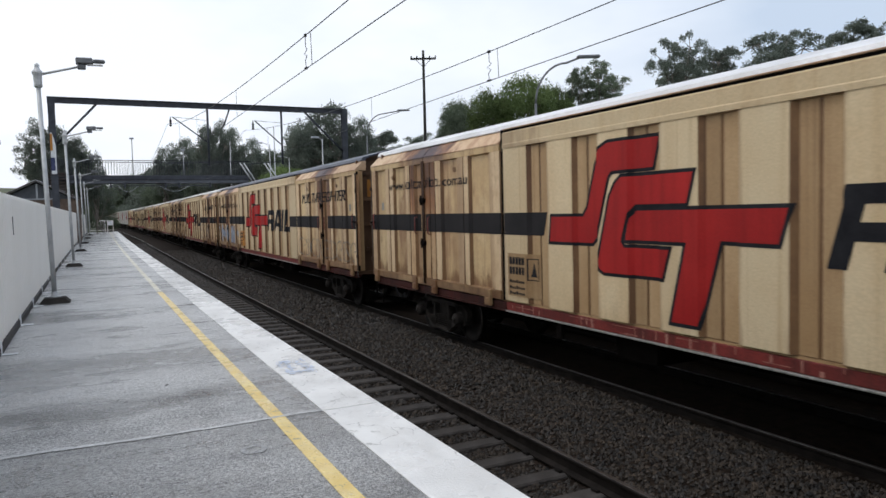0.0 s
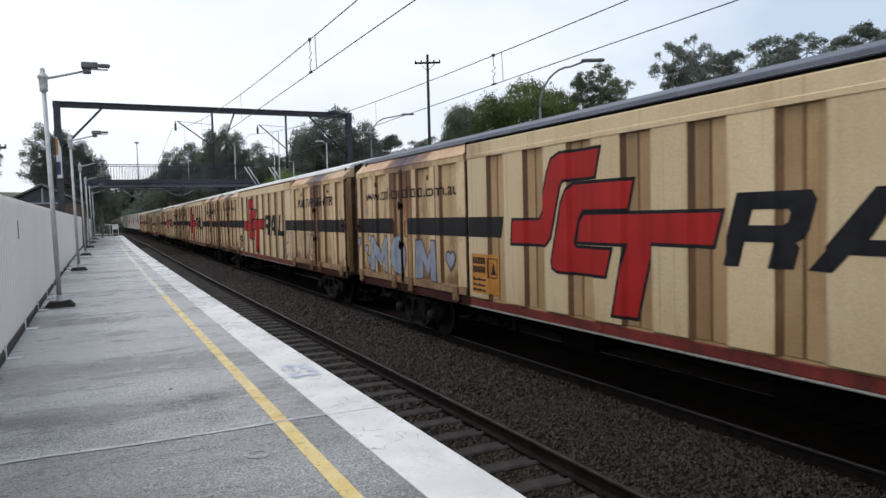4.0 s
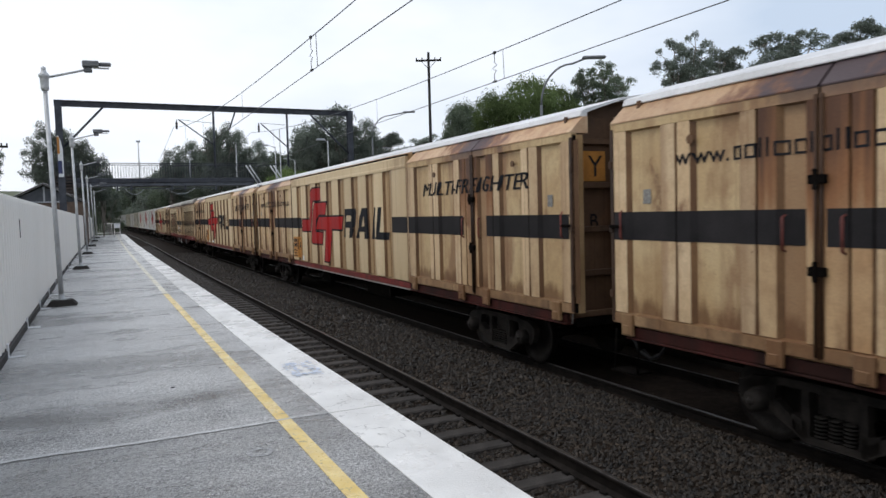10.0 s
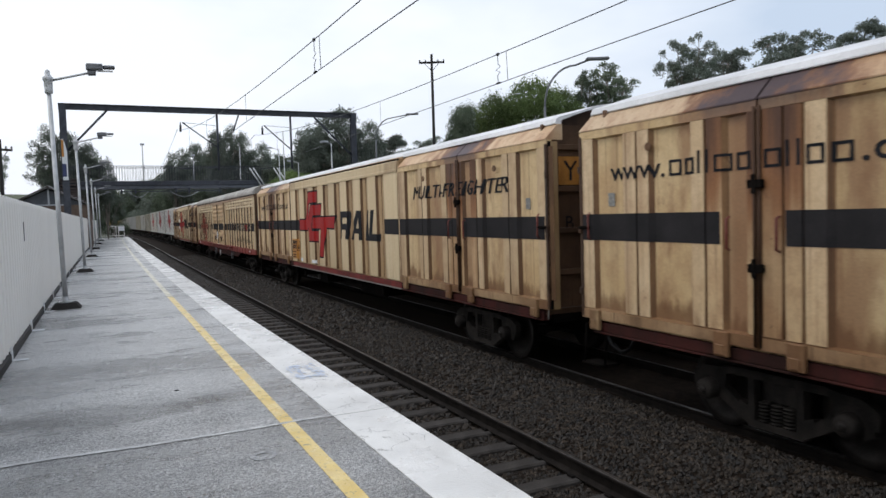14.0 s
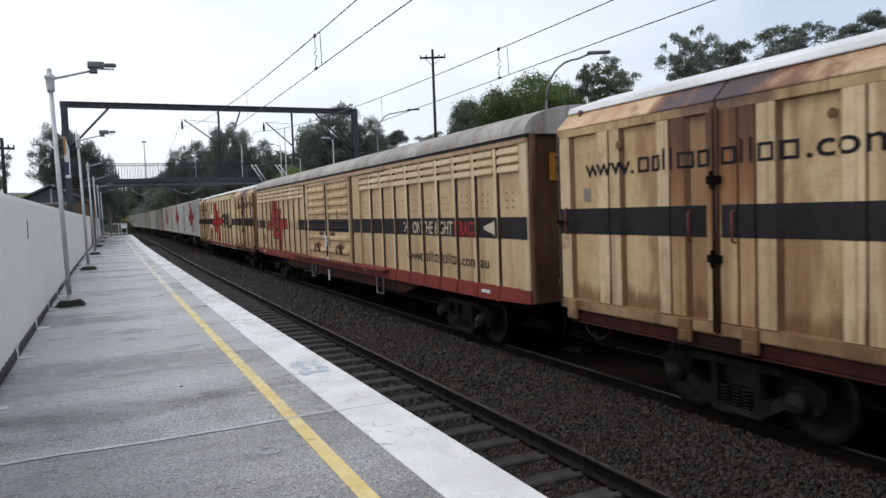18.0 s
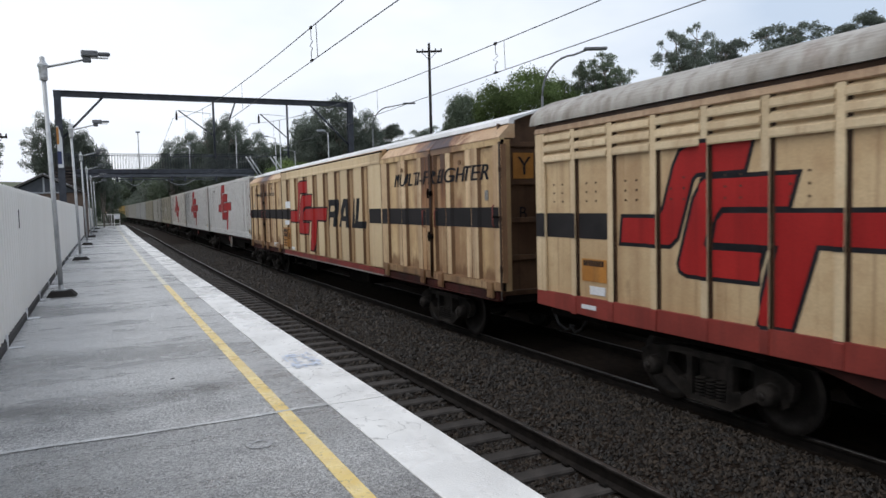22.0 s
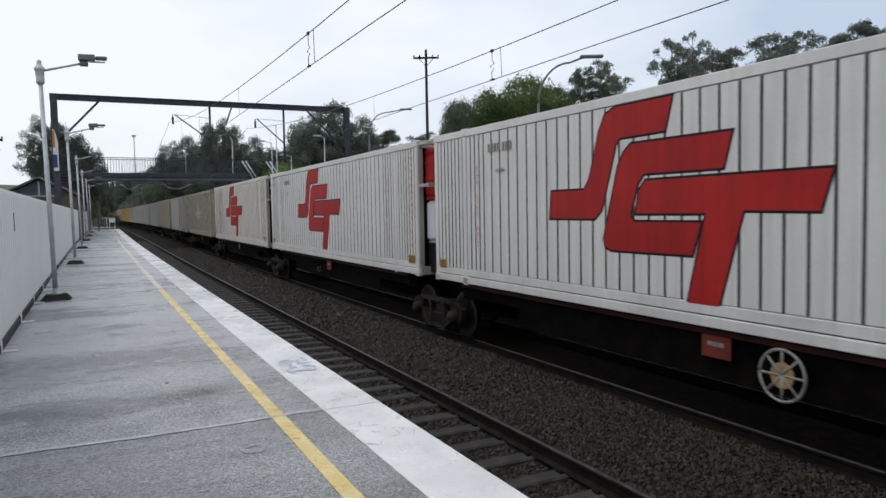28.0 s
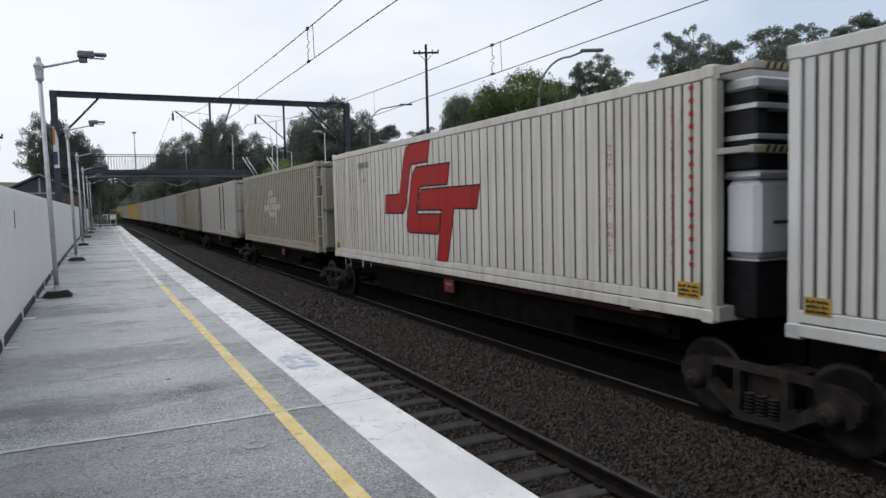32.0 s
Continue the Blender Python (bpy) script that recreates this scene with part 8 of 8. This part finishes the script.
# ---------------------------------------------------------------- house behind the fence
def build_house():
    x0, y0 = -2.75, 50.0
    z0 = ground_height(-5, 52)
    h = empty("house", pose(x0, y0, 0), "dark gabled house with tiled roof behind the fence", "house")
    part("wall", boxes((-2.3, 2.3, 0.3, 9.0, z0 - 0.5, 2.75)), M_WALLBRICK, h, "dark brick wall")
    gab = bmesh.new()
    r0 = [gab.verts.new((x, 0.26, z)) for x, z in ((-2.0, 2.76), (2.0, 2.76), (0, 3.72))]
    r1 = [gab.verts.new((x, 0.6, z)) for x, z in ((-2.0, 2.76), (2.0, 2.76), (0, 3.72))]
    for i in range(3):
        gab.faces.new([r0[i], r0[(i + 1) % 3], r1[(i + 1) % 3], r1[i]])
    gab.faces.new(r0)
    gab.faces.new(list(reversed(r1)))
    bmesh.ops.recalc_face_normals(gab, faces=gab.faces)
    part("gable", gab, M_SLATE, h, "blue-grey painted gable")
    for a, b in (((-2.35, 0.0, 2.70), (0, 0.0, 3.88)), ((2.35, 0.0, 2.70), (0, 0.0, 3.88))):
        part("bargeboard", tubes((a, b, 0.07, 0.07), sides=6), M_GREYPAINT, h)
    part("gable_strut", boxes((-0.05, 0.05, 0.18, 0.25, 2.76, 3.7), (-1.2, 1.2, 0.18, 0.25, 2.72, 2.80)), M_GREYPAINT, h)
    for s in (-1, 1):
        roof = bmesh.new()
        v = [roof.verts.new(p) for p in ((s * 2.5, -0.1, 2.68), (s * 2.5, 9.2, 2.68), (0, 9.2, 3.92), (0, -0.1, 3.92), (s * 2.5, -0.1, 2.60), (s * 2.5, 9.2, 2.60), (0, 9.2, 3.84), (0, -0.1, 3.84))]
        for f in ((0, 1, 2, 3), (7, 6, 5, 4), (0, 3, 7, 4), (1, 5, 6, 2), (0, 4, 5, 1)):
            roof.faces.new([v[i] for i in f])
        bmesh.ops.recalc_face_normals(roof, faces=roof.faces)
        r = part("roof", roof, M_TILE, h, "dark tiled roof slope")
    h2 = empty("tiled_roof_house", pose(-0.3, 58.5, 0), "brown tiled hip roof house behind the fence", "house")
    part("wall", boxes((-4.0, -0.6, 0.3, 7.0, z0 - 0.5, 3.0)), M_WALLBRICK, h2)
    for i in range(9):
        part("tile_course", boxes((-2.9 + 0.08 * i, -0.5 - 0.06 * i, 0.0 + 0.3 * i, 0.36 + 0.3 * i, 3.0 + 0.24 * i, 3.07 + 0.24 * i)), M_TILE, h2)
    part("roof", boxes((-2.2, -1.0, 2.6, 7.2, 2.95, 5.0)), M_TILE, h2)


build_house()


# ---------------------------------------------------------------- trees
def leaf_cloud(rng, clumps, leaves, size, flat):
    """Small leaf quads scattered in clumps, thicker on the upper side: array of vertices."""
    V = []
    for cx, cy, cz, r in clumps:
        k = int(leaves * r * r) + 4
        d = rng.normal(size=(k, 3))
        d /= np.linalg.norm(d, axis=1)[:, None]
        d[:, 2] = np.where(rng.rand(k) < 0.6, np.abs(d[:, 2]), d[:, 2])
        lump = 1 + 0.35 * np.sin(5 * d[:, :1] + cx * 9) * np.sin(4 * d[:, 1:2] + cy * 7)
        p = d * lump * (r * rng.uniform(0.25, 1.1, (k, 1)) ** 0.6) * np.array([1.0, 1.0, flat]) + np.array([cx, cy, cz])
        n = rng.normal(size=(k, 3)) + d * 0.5
        n /= np.linalg.norm(n, axis=1)[:, None]
        a = np.cross(n, rng.normal(size=(k, 3)))
        a /= np.linalg.norm(a, axis=1)[:, None]
        b = np.cross(n, a)
        s = size * rng.uniform(0.55, 1.4, (k, 1))
        V.append(np.stack([p - a * s, p - b * s * 0.5, p + a * s, p + b * s * 0.5], 1))
    return np.concatenate(V).reshape(-1, 3)


def crooked(bm, a, b, r0, r1, rr, sag, sides=5):
    """A limb in three bent pieces."""
    a, b = Vector(a), Vector(b)
    pts = [a]
    for k in (0.35, 0.7):
        pts.append(a.lerp(b, k) + Vector((rr.uniform(-sag, sag), rr.uniform(-sag, sag), rr.uniform(-sag, sag * 0.4))))
    pts.append(b)
    for k in range(3):
        tube(bm, pts[k], pts[k + 1], r0 + (r1 - r0) * k / 3, r0 + (r1 - r0) * (k + 1) / 3, sides)
    return pts


def tree_meshes(seed, height, spread, style, far=False):
    """Trunk, limbs and twigs that carry leaf clumps. style: gum (open, umbrella clumps), lumpy (full crown of many heads) or dense."""
    rr = random.Random(seed)
    rng = np.random.RandomState(seed)
    bm = bmesh.new()
    clumps = []
    gum, lumpy = style == "gum", style == "lumpy"
    fork = height * (rr.uniform(0.30, 0.42) if gum else rr.uniform(0.22, 0.32) if lumpy else 0.2)
    lean = rr.uniform(-0.06, 0.06) * height
    base = (lean * 0.5, rr.uniform(-0.3, 0.3), fork)
    crooked(bm, (0, 0, -0.6), base, height * 0.022, height * 0.015, rr, height * 0.008, 8)
    limbs = rr.randint(6, 8) if gum else rr.randint(10, 12) if lumpy else 12
    for i in range(limbs):
        a = 2 * math.pi * i / limbs + rr.uniform(-0.5, 0.5)
        rad = spread * 0.5 * (rr.uniform(0.15, 0.86) if gum else rr.uniform(0.1, 0.84) if lumpy else rr.uniform(0.3, 0.8))
        k = rad / (spread * 0.5)
        if gum:
            z = height * (0.95 - 0.42 * k ** 2 + rr.uniform(-0.16, 0.02))
        elif lumpy:
            z = height * (0.93 - 0.40 * k ** 2 + rr.uniform(-0.30, 0.0))
        else:
            z = height * (0.34 + 0.54 * rr.random() * math.sqrt(max(0.05, 1 - k * k * 0.8)))
        end = (base[0] + rad * math.cos(a), rad * math.sin(a), z)
        limb = crooked(bm, (base[0], base[1], fork * rr.uniform(0.8, 1.0)), end, height * (0.0095 if gum or lumpy else 0.007), height * 0.0035, rr, height * 0.018)
        for j in range(9 if gum else 8):
            root = limb[3] if j < 5 else limb[2]
            o = spread * (0.15 if gum or lumpy else 0.17)
            e2 = (root[0] + rr.uniform(-o, o), root[1] + rr.uniform(-o, o), root[2] + (rr.uniform(-0.075, 0.07) if gum else rr.uniform(-0.09, 0.08)) * height)
            tube(bm, root, e2, height * 0.0032, height * 0.0012, 4)
            clumps.append((*e2, spread * (rr.uniform(0.045, 0.095) if gum else rr.uniform(0.06, 0.125) if lumpy else rr.uniform(0.115, 0.175))))
    if not gum:
        for j in range(30 if lumpy else 40):
            a, q = rr.uniform(0, 2 * math.pi), rr.uniform(-0.35, 1.0)
            w = math.sqrt(max(0.0, 1 - q * q)) * spread * (0.30 if lumpy else 0.36)
            clumps.append((base[0] + w * math.cos(a), w * math.sin(a), height * (0.58 + 0.30 * q if lumpy else 0.58 + 0.35 * q), spread * (rr.uniform(0.07, 0.13) if lumpy else rr.uniform(0.12, 0.18))))
    area = sum(c[3] ** 2 for c in clumps)
    count, size = (22000, 0.115) if gum else (30000, 0.125) if lumpy else (46000, 0.16)
    if far:
        count, size = 3600, 0.33
    V = leaf_cloud(rng, clumps, count / area, size, 0.8 if gum else 0.85)
    crown = bpy.data.meshes.new("crown")
    k = len(V) // 4
    crown.from_pydata(V.tolist(), [], np.arange(k * 4).reshape(-1, 4).tolist())
    return mesh_of("trunk", bm, M_BARK), crown


TREE_KINDS = {}


def tree_kind(key, seed, style, leaf, far=False):
    trunk, crown = tree_meshes(seed, 18.0, 12.0, style, far)
    crown.materials.append(leaf)
    top = max(v.co.z for v in crown.vertices)
    wide = max(v.co.x for v in crown.vertices) - min(v.co.x for v in crown.vertices)
    TREE_KINDS[key] = (trunk, crown, top, wide)


for i in range(6):
    tree_kind(f"gum{i}", 120 + i, "gum", M_GUM)
for i in range(2):
    tree_kind(f"dense{i}", 40 + i, "dense", M_LEAF)
    tree_kind(f"dark{i}", 50 + i, "dense", M_DARKLEAF)
tree_kind("olive0", 127, "gum", M_DARKLEAF)
for i in range(3):
    tree_kind(f"lumpy{i}", 160 + i, "lumpy", M_GUM)
    tree_kind(f"distant{i}", 180 + i, "lumpy", M_GUM if i else M_DARKLEAF, True)
TREE_LOOKS = {"lumpy": ("full-crowned dark grey-green eucalyptus", "eucalyptus trees"), "distant": ("hazy dark eucalyptus far along the line", "eucalyptus trees"), "gum": ("tall grey-green eucalyptus with open layered crown", "eucalyptus trees"), "olive": ("dark eucalyptus with open ragged crown", "eucalyptus trees"), "dense": ("bushy fresh green broadleaf tree", "broadleaf trees"), "dark": ("dense dark green tree", "broadleaf trees")}


def tree(key, x, y, top, width, turn=0.0):
    trunk, crown, tall, wide = TREE_KINDS[key]
    z0 = ground_height(x, y)
    lab, grp = TREE_LOOKS[key.rstrip("0123456789")]
    ob = empty("eucalyptus_tree" if grp.startswith("euc") else "broadleaf_tree", None, lab, "tree", grp)
    ws = width / wide
    ob.matrix_basis = pose(x, y, z0, 0, 0, turn) @ Matrix.Diagonal((ws, ws, (top - z0) / tall, 1))
    part("trunk", trunk, None, ob)
    part("crown", crown, None, ob)
    return ob


# kind, x, y, height of the top, width, turn: the gums above the train
tree("gum0", 79.5, 80, 26.3, 9.5, 0)
tree("gum1", 89.5, 83, 26.6, 11, 40)
tree("gum2", 101.4, 80, 30.0, 14, 80)
tree("gum3", 122.5, 84, 33.4, 15, 10)
tree("gum4", 141, 88, 36.6, 14, 200)
tree("gum5", 108, 90, 27.5, 12, 120)
tree("gum0", 96.5, 92, 26.5, 11, 150)
tree("gum2", 133, 95, 33, 14, 300)
# the bright tree and its neighbours
tree("dense0", 37.6, 58, 14.5, 8.6, 0)
tree("dense1", 34.2, 59, 13.2, 6.0, 90)
tree("dense0", 41.6, 59, 13.8, 6.0, 200)
tree("dark0", 31.2, 60, 12.0, 4.6, 30)
tree("dark1", 33.0, 62, 12.6, 5.0, 75)
tree("olive0", 50.4, 62, 17.4, 8.0, 0)
tree("olive0", 47.0, 63, 16.4, 5.5, 130)
tree("gum1", 40.7, 90, 12.2, 6.5, 0)
tree("gum2", 47.0, 98, 13.0, 8, 50)
tree("gum3", 34.0, 86, 11.9, 6.5, 50)
# the rise beyond the gantry
tree("lumpy0", 23.7, 74, 13.5, 10.0, 20)
tree("lumpy1", 27.3, 75, 12.3, 6.4, 80)
tree("lumpy2", 20.2, 73, 10.9, 5.6, 140)
tree("lumpy1", 21.6, 77, 12.0, 7.0, 200)
tree("dark1", 23.0, 78, 11.4, 8, 10)
tree("dark0", 27.0, 79, 10.6, 8, 60)
tree("gum3", 31.2, 78, 10.9, 5.4, 10)
tree("dark1", 30.4, 78, 9.0, 6.5, 160)
tree("dark0", 34.0, 82, 9.6, 7, 190)
tree("dense1", 17.0, 68, 6.4, 6, 30)
tree("dense0", 14.6, 72, 5.2, 5, 70)
tree("lumpy2", 15.2, 100, 14.7, 6.4, 0)
tree("lumpy0", 18.0, 101, 13.9, 6.2, 45)
tree("lumpy1", 20.6, 100, 12.4, 6.0, 90)
tree("dark1", 15.4, 103, 11.6, 7, 30)
tree("dark0", 19.4, 104, 10.8, 8, 60)
tree("dark0", 23.6, 98, 10.4, 8, 80)
tree("lumpy1", 12.9, 138, 14.6, 7.5, 0)
tree("lumpy0", 16.4, 140, 16.4, 9, 70)
tree("dark1", 14.4, 146, 12.6, 9, 30)
tree("dark0", 20.0, 144, 15.0, 12, 110)
# behind the fence
tree("lumpy2", -2.9, 75, 10.9, 5.6, 200)
tree("lumpy0", -0.9, 76, 9.6, 4.6, 90)
tree("lumpy1", 0.7, 77, 8.2, 3.4, 30)
tree("dark1", -1.6, 78, 7.2, 5.0, 70)
tree("dark1", 1.6, 96, 6.4, 4.0, 20)
tree("gum3", -5.9, 50, 6.9, 2.2, 20)
tree("dark0", -8.4, 80, 4.6, 4.0, 0)

# the woods further along the line
rng_far = random.Random(12)
FAR_KINDS = ("distant0", "distant1", "distant2")
for i in range(110):
    y = rng_far.uniform(120, 345)
    side = rng_far.choice((-1, 1, 1))
    lo = 8.5
    off = rng_far.uniform(lo, 13 + (y * 0.17 if side > 0 else (y - 120) * 0.12))
    x = 5.7 + bend(min(y, 330)) + side * off
    if x < 0.03 * y:
        continue
    tree(rng_far.choice(FAR_KINDS), x, y, ground_height(x, y) + rng_far.uniform(9, 14) + (y - 125) * 0.02, rng_far.uniform(8, 13), rng_far.uniform(0, 360))
for i in range(26):
    x, y = 9 + 3.4 * i, 352 + rng_far.uniform(0, 18)
    tree(rng_far.choice(FAR_KINDS), x, y, ground_height(x, y) + rng_far.uniform(15, 20), rng_far.uniform(11, 15), rng_far.uniform(0, 360))


# woods along the left side, mostly hidden; added to shade the far train
rng_near = random.Random(31)
for i in range(24):
    y = 92 + 7.2 * i
    x = 5.7 + bend(y) - rng_near.uniform(8.0, 13.0)
    tree(rng_near.choice(FAR_KINDS), x, y, 5.0 + 0.056 * y, rng_near.uniform(6, 9), rng_near.uniform(0, 360))


def build_far_woods():
    """Closed undergrowth at the end of the view."""
    rng = np.random.RandomState(77)
    clumps = []
    for i in range(230):
        x, y = rng.uniform(12, 90), rng.uniform(372, 392)
        clumps.append((x, y, ground_height(x, y) + rng.uniform(0, 13), rng.uniform(2.2, 4.2)))
    for i in range(900):
        y = rng.uniform(105, 370)
        side = 1 if rng.rand() < 0.72 else -1
        x = 5.7 + bend(min(y, 330)) + side * (9.0 + rng.uniform(0, 5 + 0.11 * (y - 90)))
        if x > 0.03 * y:
            r = rng.uniform(1.4, 2.8)
            clumps.append((x, y, ground_height(x, y) + rng.uniform(0.3, 1.6 + 0.022 * (y - 100)), r))
    V = leaf_cloud(rng, clumps, 26, 0.36, 0.85)
    me = bpy.data.meshes.new("far_woods")
    me.from_pydata(V.tolist(), [], np.arange(len(V)).reshape(-1, 4).tolist())
    me.materials.append(M_GUM)
    tagged(new("far_woods", me), "hazy grey-green woods and undergrowth beyond the line", "woods", kind="stuff")


build_far_woods()



# ---------------------------------------------------------------- movement
def motions():
    """The train runs in from far ahead and passes; its wheels turn."""
    times = [1.0 * i for i in range(33)]
    fine = [0.1 * i for i in range(321)]
    for ob, middle, radius in MOVERS:
        walk(ob, [(t, train_pose(middle, t)) for t in times])
        if radius and middle < 260:
            for w in [c for c in ob.children if c.name.split(".")[0] == "wheelset"]:
                base = w.matrix_basis.translation.copy()
                walk(w, [(t, pose(base.x, base.y, base.z, math.degrees(train_travel(t) / radius) % 360.0)) for t in fine])


motions()
